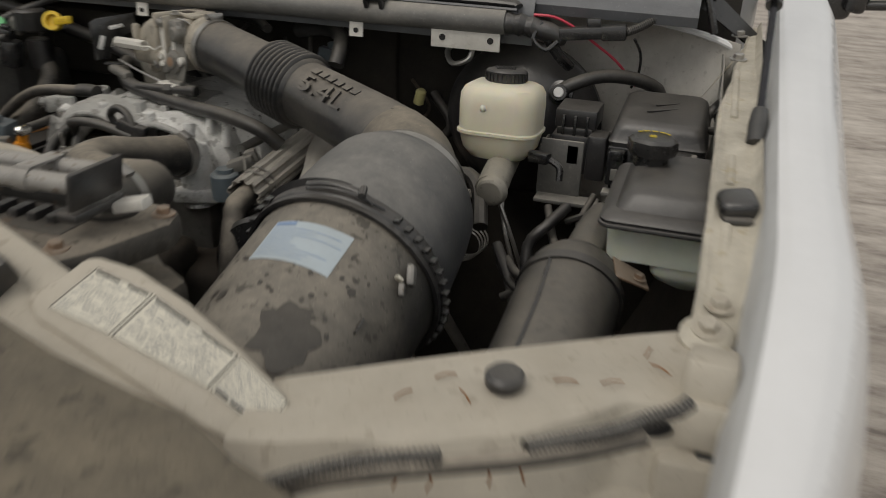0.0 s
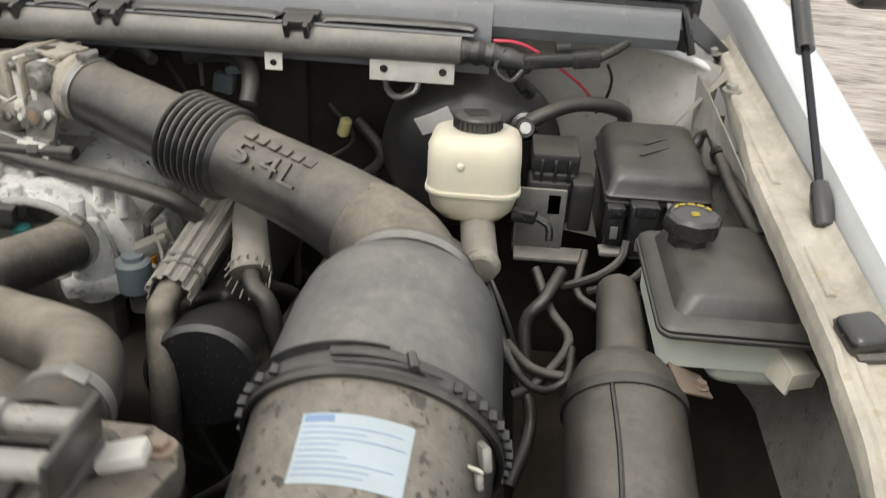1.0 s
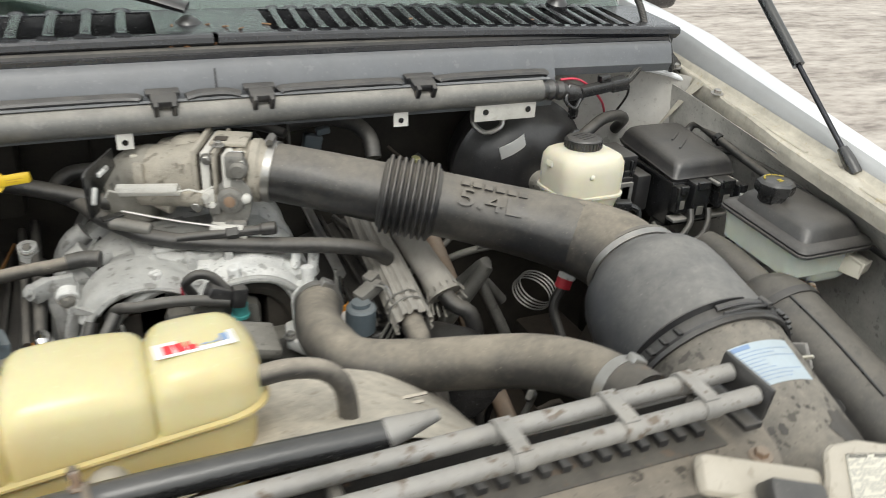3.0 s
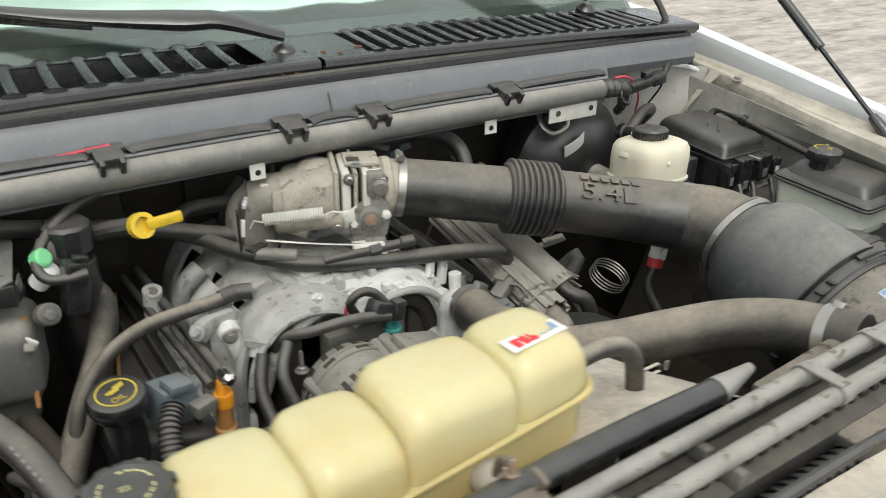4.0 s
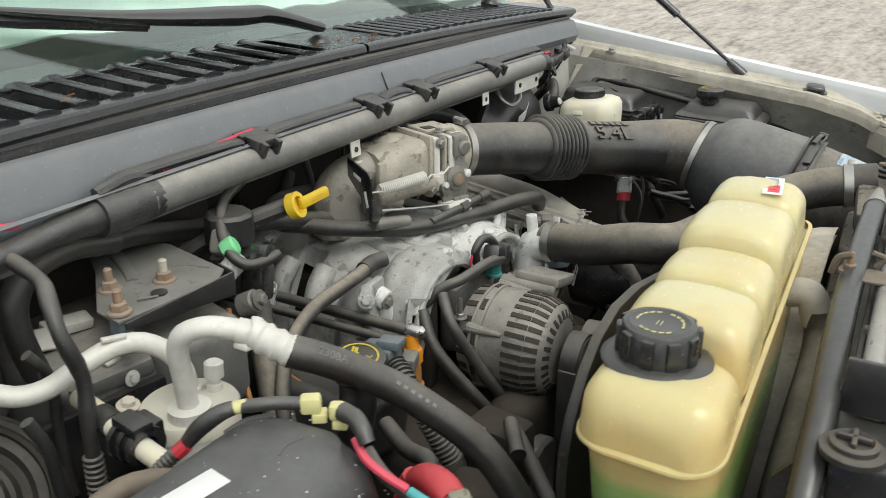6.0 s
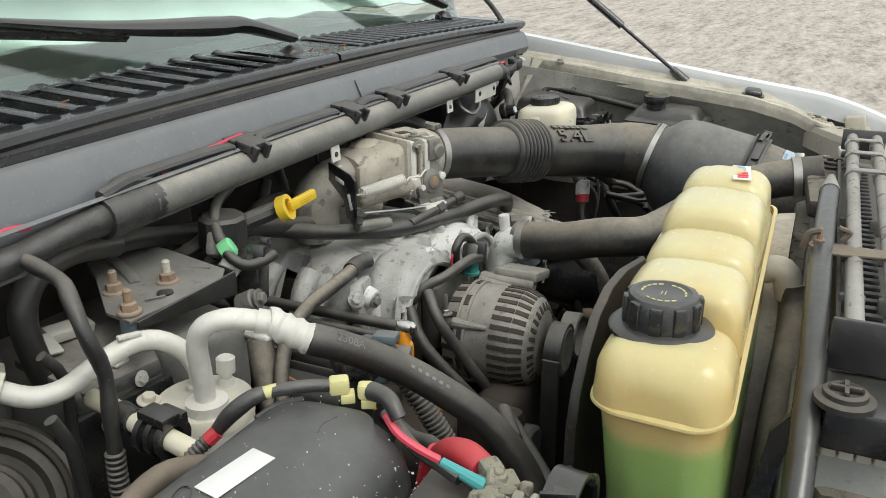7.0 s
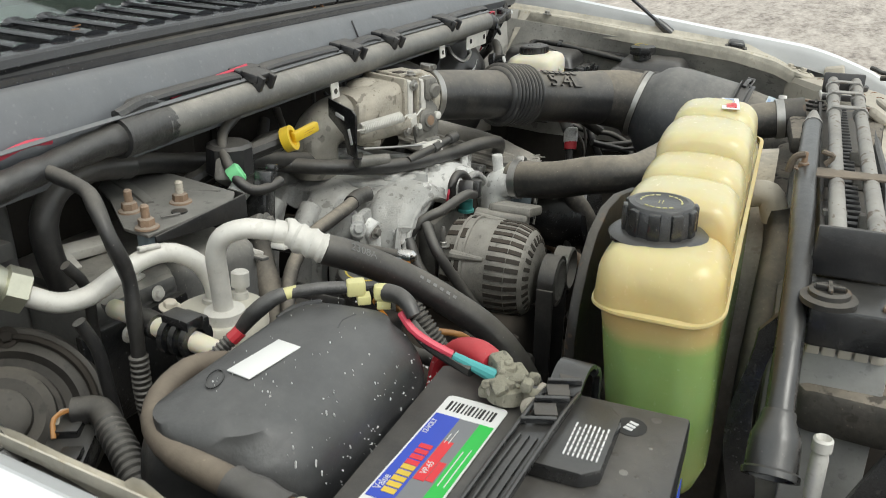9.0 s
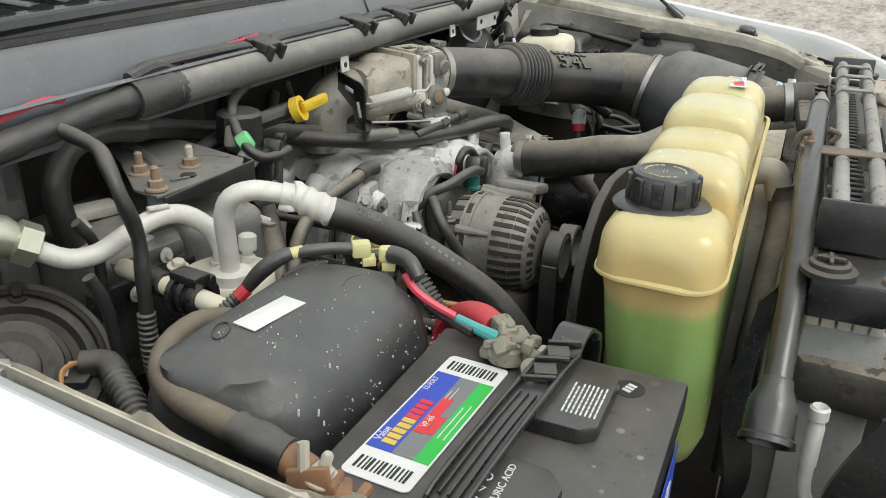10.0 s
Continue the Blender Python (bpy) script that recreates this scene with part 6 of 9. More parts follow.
def arch(path, y0, y1, thick, roll=0.016):
    """A broad cast runner: a curved plate along the path (x, z) with rolled front and back edges."""
    line = smooth_line([(x, 0, z) for x, z in path], 0.006)
    n = len(line) - 1

    def f(u, v):
        k = min(int(u * n), n - 1)
        p = line[k].lerp(line[k + 1], u * n - k)
        t = (line[k + 1] - line[k]).normalized()
        out = Vector((-t.z, 0, t.x))
        if out.z < 0 and abs(out.z) > 0.5:
            out = -out
        edge = abs(2 * v - 1)
        sink = roll * max(0.0, (edge - 0.45) / 0.55) ** 2.2
        lump = 0.0025 * noise.noise((p.x * 22, v * 3, p.z * 22))
        return tuple(p - out * sink + Vector((0, y0 + (y1 - y0) * v + 0.004 * math.sin(u * 5), lump)))
    return shell(grid_sheet(f, 46, 16), thick)


for side_x, first_y in ((-1, 1.088), (1, 1.072)):
    path = [(-0.885 + side_x * dx, z) for dx, z in ((-0.01, 1.196), (0.03, 1.219), (0.07, 1.226), (0.105, 1.218), (0.132, 1.197), (0.148, 1.165), (0.155, 1.12), (0.157, 1.06))]
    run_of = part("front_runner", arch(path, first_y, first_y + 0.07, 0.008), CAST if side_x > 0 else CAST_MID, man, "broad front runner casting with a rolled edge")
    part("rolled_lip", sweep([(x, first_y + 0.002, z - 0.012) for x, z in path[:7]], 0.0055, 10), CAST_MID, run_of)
    # Dark sweep added as painted shade beneath the arch.
    part("under_shadow", sweep([(x - side_x * 0.012, first_y + 0.03, z - 0.03) for x, z in path[2:7]], 0.016, 10), GRIME_SHADE, run_of, "dark fill standing in for shade under the runner")
    for dx, z, r in ((0.05, 1.226, 0.009), (0.142, 1.185, 0.01)):
        part("cast_boss", rod((-0.885 + side_x * dx, first_y + 0.012, z - 0.014), (-0.885 + side_x * dx, first_y + 0.012, z + 0.006), r, 14, 0.002), CAST, run_of)
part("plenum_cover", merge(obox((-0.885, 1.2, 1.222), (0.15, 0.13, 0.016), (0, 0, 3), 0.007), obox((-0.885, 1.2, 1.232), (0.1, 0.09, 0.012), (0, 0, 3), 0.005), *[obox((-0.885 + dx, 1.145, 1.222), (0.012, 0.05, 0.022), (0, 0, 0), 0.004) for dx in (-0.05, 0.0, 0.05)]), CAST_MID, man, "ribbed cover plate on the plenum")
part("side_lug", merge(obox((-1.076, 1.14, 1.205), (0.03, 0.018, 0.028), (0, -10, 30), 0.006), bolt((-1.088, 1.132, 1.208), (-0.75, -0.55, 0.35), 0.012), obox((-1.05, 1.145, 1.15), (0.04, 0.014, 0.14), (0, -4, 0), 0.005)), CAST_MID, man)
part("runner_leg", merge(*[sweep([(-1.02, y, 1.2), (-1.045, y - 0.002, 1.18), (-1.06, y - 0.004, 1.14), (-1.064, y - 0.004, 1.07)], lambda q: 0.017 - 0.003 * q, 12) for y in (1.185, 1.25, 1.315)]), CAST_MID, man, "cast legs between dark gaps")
for y in (1.15, 1.24, 1.33):
    part("web_bolt", bolt((-0.875, y, 1.203), (0, 0, 1), 0.011), CAST_DARK, man)
for s in (1, -1):
    x = -0.875 + s * 0.183
    part("flange", merge(box(x - 0.03, 1.1, 1.04, x + 0.03, 1.45, 1.075, 0.008), *[lathe((x + s * 0.012, y, 1.07), (0, 0, 1), [(0, 0.014), (0.02, 0.013), (0.022, 0.008)], 14) for y in (1.12, 1.2, 1.29, 1.38)]), CAST, man)
for a, b, r in (((-1.046, 1.13, 1.19), (-1.046, 1.155, 1.2), 0.015), ((-1.03, 1.13, 1.14), (-1.046, 1.14, 1.195), 0.012), ((-0.72, 1.12, 1.18), (-0.715, 1.12, 1.235), 0.008), ((-0.745, 1.115, 1.2), (-0.742, 1.115, 1.24), 0.007), ((-1.1, 1.3, 1.15), (-1.1, 1.29, 1.2), 0.014)):
    part("boss", rod(a, b, r, 16, 0.0015), CAST, man)
for p, d in (((-1.047, 1.128, 1.19), (-0.2, -1, 0.1)), ((-1.1, 1.285, 1.195), (0, -0.6, 1))):
    part("lug_bolt", bolt(p, d, 0.011), CAST_DARK, man)
part("front_cover", merge(box(-0.93, 1.085, 1.06, -0.8, 1.12, 1.17, 0.014), box(-0.9, 1.06, 1.0, -0.72, 1.1, 1.12, 0.01)), CAST_DARK, man)
part("rib", merge(*[sweep([(-0.875 + s * 0.02, 1.115, 1.2), (-0.875 + s * 0.08, 1.112, 1.213), (-0.875 + s * 0.13, 1.115, 1.17)], 0.005, 8) for s in (1, -1)]), CAST, man)

ths = thing("thermostat_housing", (-0.735, 1.06, 1.15), "cast aluminium thermostat housing with an upright nipple", "thermostat housing")
part("elbow", merge(sweep([(-0.735, 1.06, 1.1), (-0.737, 1.058, 1.15), (-0.74, 1.05, 1.18), (-0.742, 1.02, 1.19)], 0.026, 18), rod((-0.741, 1.052, 1.2), (-0.741, 1.056, 1.232), 0.009, 14, 0.001)), CAST, ths)
part("base", slab([(-0.05, -0.03), (0.05, -0.03), (0.06, 0.0), (0.04, 0.035), (-0.04, 0.035), (-0.06, 0.0)], pose(-0.72, 1.065, 1.11, 0, 0, 20), 0.02, 0.004), CAST, ths)
for x, y in ((-0.77, 1.045), (-0.67, 1.07)):
    part("bolt", bolt((x, y, 1.13), (0, 0, 1), 0.011), STEEL, ths)
hosel = [(-0.733, 1.03, 1.19), (-0.752, 0.955, 1.203), (-0.757, 0.885, 1.222), (-0.74, 0.83, 1.226), (-0.68, 0.803, 1.228), (-0.62, 0.768, 1.243), (-0.568, 0.725, 1.262), (-0.537, 0.67, 1.279), (-0.524, 0.61, 1.29)]
uh = thing("radiator_hose", (-0.7, 0.8, 1.2), "fat dusty black upper radiator hose with an S-bend", "hose")
part("hose", sweep(hosel, 0.0305, 24, 0.01), RUBBER_MID, uh)
for p, d in (((-0.736, 1.018, 1.192), (0.15, 1, -0.1)), ((-0.527, 0.628, 1.287), (-0.15, 1, -0.15))):
    part("clamp", merge(band(p, d, 0.0315, 0.013, 0.0018, 32), obox(Vector(p) + Vector((0.012, 0, 0.03)), (0.018, 0.014, 0.012), (0, 30, 0), 0.002)), STEEL, uh, "spring steel clamp")
part("neck", rod((-0.527, 0.63, 1.287), (-0.522, 0.59, 1.293), 0.0325, 24), GREY_RAD, uh)

tb = thing("throttle_body", (-0.85, 1.2, 1.28), "dirty tan cast throttle body with return spring and cable lever", "throttle body")
ax = Vector((-0.93, 0.37, 0.0)).normalized()
sd = Vector((-0.37, -0.93, 0.0)).normalized()


def at_tb(along, front, up):
    """A place on the throttle body: along its bore from the clamp, towards the front, and up."""
    return TBC + ax * along + sd * front + Vector((0, 0, up))


def tb_box(along, front, up, size, r=0.004, rot=0):
    return obox(at_tb(along, front, up), size, (0, rot, -21.7), r)


def tb_ring(along, w, h, front, up, r):
    return [tuple(at_tb(along, front + a, up + b)) for a, b in rrect(w, h, r, 5)]


part("bore", lathe(at_tb(-0.004, 0, 0), ax, [(0, 0.04), (0.01, 0.041), (0.014, 0.045), (0.024, 0.045), (0.028, 0.041), (0.06, 0.041)], 32), TB_CAST, tb)
for along, t, w, h, mt in ((0.034, 0.008, 0.088, 0.082, TB_CAST), (0.048, 0.013, 0.094, 0.08, ALUM), (0.063, 0.006, 0.1, 0.09, TB_CAST), (0.076, 0.014, 0.094, 0.084, ALUM), (0.09, 0.008, 0.102, 0.094, TB_CAST)):
    part("flange_plate", tb_box(along, 0.002, 0.0, (t, w, h), 0.006), mt, tb)
for along in (0.0555, 0.0695, 0.0845):
    part("joint", tb_box(along, 0.0, 0.0, (0.003, 0.09, 0.078), 0.003), GRIME_SHADE, tb, "dark gasket line")
part("housing", loft([tb_ring(0.094, 0.09, 0.082, 0.002, -0.002, 0.016), tb_ring(0.105, 0.088, 0.08, 0.002, -0.003, 0.022), tb_ring(0.14, 0.084, 0.074, 0.0, -0.006, 0.028), tb_ring(0.165, 0.08, 0.07, -0.002, -0.01, 0.034)]), TB_CAST, tb, "tan cast housing")
part("dome", merge(lathe(at_tb(0.112, -0.022, 0.01), (0, 0, 1), [(0, 0.032), (0.016, 0.031), (0.024, 0.026), (0.029, 0.016), (0.031, 0.0)], 28, cap=False), lathe(at_tb(0.14, -0.03, 0.008), (0, 0, 1), [(0, 0.026), (0.012, 0.025), (0.019, 0.018), (0.022, 0.0)], 24, cap=False)), TB_CAST, tb)
part("front_boss", merge(rod(at_tb(0.175, 0.03, -0.034), at_tb(0.08, 0.045, -0.026), 0.013, 18, 0.003), tb_box(0.17, 0.038, -0.006, (0.016, 0.012, 0.05), 0.005), rod(at_tb(0.16, 0.02, -0.04), at_tb(0.13, 0.03, -0.05), 0.011, 14, 0.002)), TB_CAST, tb, "cast tube along the housing")
part("cast_number", merge(*[tb_box(0.125 + 0.006 * k, 0.0425, -0.002 + 0.006 * ((k * 5) % 3 - 1), (0.003, 0.0022, 0.011), 0.0008, 20) for k in range(4)]), TB_CAST, tb, "raised casting marks")
part("elbow", sweep([at_tb(0.15, -0.012, -0.01), at_tb(0.18, -0.018, -0.014), at_tb(0.203, -0.024, -0.03), at_tb(0.21, -0.028, -0.055), at_tb(0.207, -0.03, -0.095)], 0.036, 28), ELBOW, tb, "curved cast elbow down to the manifold")
part("ledge", merge(slab([(-0.03, -0.012), (0.024, -0.014), (0.03, -0.006), (0.026, 0.008), (-0.006, 0.016), (-0.03, 0.008)], frame_of((-0.913, 1.243, 1.337), (0.9, -0.43, 0.03), (0.43, 0.9, 0)), 0.006, 0.002)), PAPER_TAN, tb, "pale cast ledge")
part("ledge_bolt", bolt((-0.907, 1.245, 1.343), (0, 0, 1), 0.012, 0.006), STEEL, tb)
PB = frame_of((-0.985, 1.208, 1.316), (-0.51, -0.86, 0), (0, 0, 1))
cable = part("cable_bracket", merge(slab([(0.038, -0.036), (0.04, 0.028), (0.028, 0.034), (-0.038, 0.04), (-0.04, 0.012), (0.004, -0.008), (0.012, -0.034)], PB, 0.003, 0.001), obox((-0.978, 1.19, 1.276), (0.03, 0.014, 0.003), (0, 0, 25), 0.001)), BLACK_CLEAN, tb, "black stamped cable bracket")
part("slot", moved(merge(obox((-0.004, 0.019, 0), (0.024, 0.006, 0.0085), (0, 0, -8), 0.001), obox((0.024, -0.006, 0), (0.008, 0.024, 0.0085), (0, 0, 20), 0.002)), PB), CAST, cable, "pale slot through the bracket")
coil = []
c0, c1 = Vector((-0.966, 1.19, 1.314)), Vector((-0.889, 1.162, 1.318))
cd = (c1 - c0).normalized()
cs = cd.cross(Vector((0, 0, 1))).normalized()
cu = cs.cross(cd)
for k in range(24 * 8 + 1):
    a = 2 * math.pi * k / 8
    coil.append(c0 + (c1 - c0) * k / 192 + 0.0078 * (math.cos(a) * cs + math.sin(a) * cu))
coil = [c0 - cd * 0.018 + Vector((0, 0, -0.01)), c0 - cd * 0.012] + coil + [c1 + cd * 0.012, c1 + cd * 0.03 + Vector((0, -0.004, -0.003)), c1 + cd * 0.046 + Vector((0, 0, 0.004))]
part("return_spring", sweep(coil, 0.0014, 5, raw=True), ALUM, tb, "coiled steel return spring")
LV = frame_of((-0.822, 1.153, 1.3), (0.94, -0.34, 0), (0.05, 0.1, 1))
lever = part("lever", merge(slab([(-0.03, -0.012), (-0.026, -0.034), (0.018, -0.036), (0.024, -0.024), (0.03, 0.0), (0.027, 0.018), (0.014, 0.032), (-0.006, 0.036), (-0.012, 0.024), (-0.028, 0.014)], LV, 0.005, 0.0015), moved(merge(lathe((0, 0, 0.005), (0, 0, 1), [(0, 0.019), (0.004, 0.018), (0.006, 0.012), (0.009, 0.011), (0.0095, 0.0)], 22, cap=False), obox((-0.022, -0.012, 0.006), (0.016, 0.018, 0.008), (0, 0, 8), 0.002), obox((0.006, -0.036, 0.004), (0.03, 0.014, 0.016), (0, 0, 0), 0.003)), LV)), CAST_DARK, tb, "stamped throttle lever with a grimy pivot")
part("pivot_oil", moved(lathe((0, 0, 0.0145), (0, 0, 1), [(0, 0.008), (0.0006, 0.0065)], 16), LV), RUST, lever)
part("pin", moved(lathe((0.022, 0.004, 0.004), (0, 0, 1), [(0, 0.0065), (0.007, 0.0065), (0.0085, 0.004)], 14), LV), ALUM, lever)
part("pin", moved(lathe((-0.024, -0.006, 0.01), (0, 0, 1), [(0, 0.005), (0.004, 0.0045)], 6), LV), ALUM, lever)
part("spring_eye", moved(merge(obox((-0.03, 0.004, 0.004), (0.02, 0.02, 0.003), (0, 0, 10), 0.001), lathe((-0.034, 0.004, 0.006), (0, 0, 1), [(0, 0.0055), (0.003, 0.005)], 6)), LV), ALUM, lever, "bent zinc spring eye")
part("stop_housing", merge(tb_box(0.036, 0.044, 0.024, (0.026, 0.02, 0.036), 0.006), rod(at_tb(0.03, 0.036, 0.022), at_tb(0.03, 0.058, 0.02), 0.012, 16, 0.003)), CAST_DARK, tb, "grimy recess behind the lever")
part("top_plate", tb_box(0.05, -0.004, 0.044, (0.05, 0.05, 0.006), 0.002), TB_CAST, tb)
part("top_recess", tb_box(0.062, 0.006, 0.0475, (0.018, 0.016, 0.0016), 0.0005), GRIME_SHADE, tb)
part("sticker", obox(at_tb(0.034, 0.032, 0.038), (0.018, 0.016, 0.001), (-35, 0, -21.7), 0), INK_WHITE, tb, "small white sticker")
for along, front, up in ((0.026, 0.047, 0.03), (0.026, 0.047, -0.026), (0.072, 0.05, 0.034), (0.09, 0.053, -0.034), (0.06, 0.03, 0.046)):
    part("bolt", bolt(at_tb(along, front, up), sd if up < 0.04 else (0, 0, 1), 0.009), STEEL, tb)
part("foot", merge(obox((-0.83, 1.146, 1.262), (0.046, 0.03, 0.012), (0, 0, -20), 0.003), obox((-0.815, 1.138, 1.252), (0.02, 0.02, 0.014), (0, 0, -20), 0.003)), ALUM, tb)
part("cable", sweep([(-0.965, 1.188, 1.284), (-0.9, 1.16, 1.274), (-0.84, 1.14, 1.266), (-0.8, 1.132, 1.264)], 0.002, 6), STEEL, tb)
part("cable_boot", merge(rod((-0.9, 1.146, 1.253), (-0.785, 1.124, 1.262), 0.0068, 12), rod((-0.79, 1.125, 1.262), (-0.768, 1.12, 1.264), 0.0092, 12, 0.002), rod((-0.835, 1.134, 1.258), (-0.818, 1.131, 1.26), 0.0095, 6, 0.001)), RUBBER, tb)
part("cable_stub", rod((-0.982, 1.19, 1.268), (-0.93, 1.165, 1.262), 0.009, 12, 0.002), CAST_DARK, tb)

# black hoses that cross in front of the throttle body
def hose(pts, r, mat, label, cat="hose", n=12, ripple=None, name="hose"):
    return solo(name, sweep(pts, r, max(n, 14) if callable(r) or r > 0.004 else n, ripple=ripple), mat, pts[len(pts) // 2], label, cat)


hose([(-1.02, 1.28, 1.262), (-0.99, 1.225, 1.258), (-0.93, 1.165, 1.25), (-0.86, 1.14, 1.243), (-0.78, 1.122, 1.237), (-0.7, 1.1, 1.236), (-0.64, 1.09, 1.225), (-0.61, 1.1, 1.2)], 0.0115, RUBBER, "black breather hose across the intake manifold")
hose([(-1.02, 1.28, 1.262), (-1.05, 1.31, 1.272), (-1.03, 1.33, 1.288), (-0.98, 1.33, 1.29), (-0.94, 1.32, 1.285)], 0.0115, RUBBER, "black breather hose behind the dipstick")
hose([(-1.36, 1.272, 1.352), (-1.3, 1.29, 1.34), (-1.22, 1.3, 1.318), (-1.1, 1.3, 1.29), (-1.0, 1.28, 1.265), (-0.96, 1.27, 1.258)], 0.0125, RUBBER, "black heater hose along the firewall")
hose([(-1.34, 1.274, 1.349), (-1.395, 1.27, 1.361), (-1.438, 1.27, 1.355), (-1.46, 1.27, 1.333), (-1.465, 1.27, 1.303), (-1.458, 1.268, 1.258), (-1.446, 1.262, 1.208), (-1.44, 1.25, 1.1)], 0.0135, RUBBER, "thick black hose bending down beside the heater box")
hose([(-1.15, 1.27, 1.365), (-1.19, 1.262, 1.352), (-1.225, 1.235, 1.335), (-1.245, 1.205, 1.316), (-1.24, 1.187, 1.303), (-1.22, 1.18, 1.3), (-1.195, 1.178, 1.302)], 0.0065, RUBBER, "thin looping black hose by the reservoir cap")
hose([(-0.7, 1.34, 1.335), (-0.64, 1.33, 1.345), (-0.6, 1.3, 1.34), (-0.585, 1.27, 1.325), (-0.585, 1.25, 1.3)], 0.013, RUBBER, "black vacuum hose behind the intake tube")
hose([(-0.95, 1.36, 1.35), (-0.85, 1.34, 1.352), (-0.76, 1.3, 1.352), (-0.72, 1.27, 1.345)], 0.008, RUBBER, "thin black hose under the cowl")
hose([(-1.021, 1.17, 1.228), (-1.05, 1.165, 1.226), (-1.1, 1.165, 1.222), (-1.15, 1.172, 1.21), (-1.2, 1.17, 1.18), (-1.24, 1.15, 1.13), (-1.26, 1.12, 1.05)], 0.0095, RUBBER_DUSTY, "dusty grey vacuum hose leaving the manifold")
hose([(-1.0, 1.163, 1.228), (-1.021, 1.169, 1.228), (-1.043, 1.167, 1.2265)], 0.0115, RUBBER, "hose end sleeve on the manifold nipple")
hose([(-1.2, 1.26, 1.29), (-1.19, 1.25, 1.25), (-1.175, 1.245, 1.22), (-1.19, 1.22, 1.17), (-1.23, 1.17, 1.12), (-1.28, 1.1, 1.05)], 0.019, RUBBER_DUSTY, "fat black power-steering return hose", n=16)

rails = thing("fuel_rail", (-1.07, 1.2, 1.15), "black twin fuel rail with a bright end plug", "fuel rail")
part("rail", merge(rod((-1.095, 1.4, 1.182), (-1.08, 1.062, 1.176), 0.0075, 12), rod((-1.115, 1.4, 1.172), (-1.097, 1.07, 1.166), 0.006, 12)), RUBBER, rails)
part("end_plug", lathe((-1.079, 1.075, 1.176), (0.04, -1, -0.02), [(0, 0.009), (0.008, 0.01), (0.02, 0.0095), (0.025, 0.005)], 16), CHROME, rails)
part("injector", merge(rod((-1.082, 1.068, 1.17), (-1.085, 1.064, 1.15), 0.009, 14), lathe((-1.085, 1.064, 1.155), (0, 0, -1), [(0, 0.012), (0.006, 0.013), (0.018, 0.013), (0.02, 0.009)], 16)), ORANGE, rails, "orange injector seal")
part("injector_body", lathe((-1.086, 1.063, 1.136), (0, 0, -1), [(0, 0.01), (0.03, 0.011), (0.032, 0.014), (0.04, 0.014)], 16), OCHRE, rails)
part("connector", obox((-1.115, 1.05, 1.155), (0.03, 0.02, 0.018), (0, 0, 20), 0.003), CAST_DARK, rails)
rails2 = thing("fuel_rail", (-0.67, 1.2, 1.15), "steel fuel rail end with an orange-collared injector", "fuel rail")
part("rail", rod((-0.675, 1.4, 1.19), (-0.682, 1.1, 1.185), 0.0075, 12), STEEL, rails2)
part("injector", merge(rod((-0.684, 1.108, 1.19), (-0.684, 1.1, 1.15), 0.0065, 12), lathe((-0.684, 1.1, 1.152), (0, -0.1, -1), [(0, 0.009), (0.01, 0.011), (0.016, 0.011)], 14)), CHROME, rails2)
part("collar", lathe((-0.684, 1.098, 1.138), (0, -0.1, -1), [(0, 0.012), (0.014, 0.012), (0.016, 0.009)], 14), ORANGE, rails2, "orange collar")
solo("vapour_valve", merge(rod((-0.672, 1.036, 1.125), (-0.672, 1.034, 1.168), 0.021, 20, 0.003), rod((-0.672, 1.036, 1.168), (-0.672, 1.036, 1.174), 0.013, 16)), BLUE_GREY, (-0.672, 1.036, 1.12), "small blue-grey cylindrical valve", "valve")
solo("wiring_plug", merge(obox((-0.655, 1.055, 1.178), (0.04, 0.022, 0.018), (0, -20, 25), 0.003), obox((-0.645, 1.07, 1.185), (0.018, 0.02, 0.024), (0, -20, 25), 0.003)), CAST_DARK, (-0.655, 1.055, 1.17), "grey wiring plug with a white lock", "connector")
for k in range(5):
    rg = random.Random(40 + k)
    hose([(-0.66, 1.06, 1.18), (-0.64 + 0.01 * k, 1.04 + 0.01 * k, 1.19 - 0.008 * k), (-0.63, 1.02, 1.16 - 0.01 * k), (-0.65, 1.015, 1.12 - 0.01 * k)], 0.0022, BLACK_CLEAN if k % 2 else CAST_DARK, "thin stray wire by the fuel rail", "wire", 6, name="wire")

for s, xa, cov in ((-1, -1.155, 1), (1, -0.615, 2)):
    vc = thing("valve_cover", (xa, 1.25, 1.05), "black ribbed valve cover, oily and dusty", "valve cover", "valve covers")
    part("cover", obox((xa, 1.27, 1.075 if s < 0 else 1.06), (0.12, 0.42, 0.085), (0, -18 * s, 0), 0.016, 3), BLACK, vc)
    for k in range(4):
        part("rib", obox((xa - s * 0.004 + 0.024 * (k - 1.5), 1.27, 1.12 - 0.0085 * abs(k - 1.5) + 0.007 * s * -(k - 1.5)), (0.006, 0.4, 0.012), (0, -18 * s, 0), 0.002), BLACK, vc)
hose([(-1.13, 1.4, 1.15), (-1.16, 1.28, 1.135), (-1.19, 1.15, 1.125), (-1.2, 1.08, 1.11)], 0.0028, OCHRE, "yellow-brown wire over the valve cover", "wire", 6, name="wire")
oil = thing("oil_filler", (-1.206, 1.062, 1.1), "black oil filler cap with a yellow printed ring", "oil filler")
part("neck", sweep([(-1.19, 1.09, 1.06), (-1.2, 1.07, 1.12), (-1.206, 1.063, 1.18)], 0.022, 18), BLACK, oil)
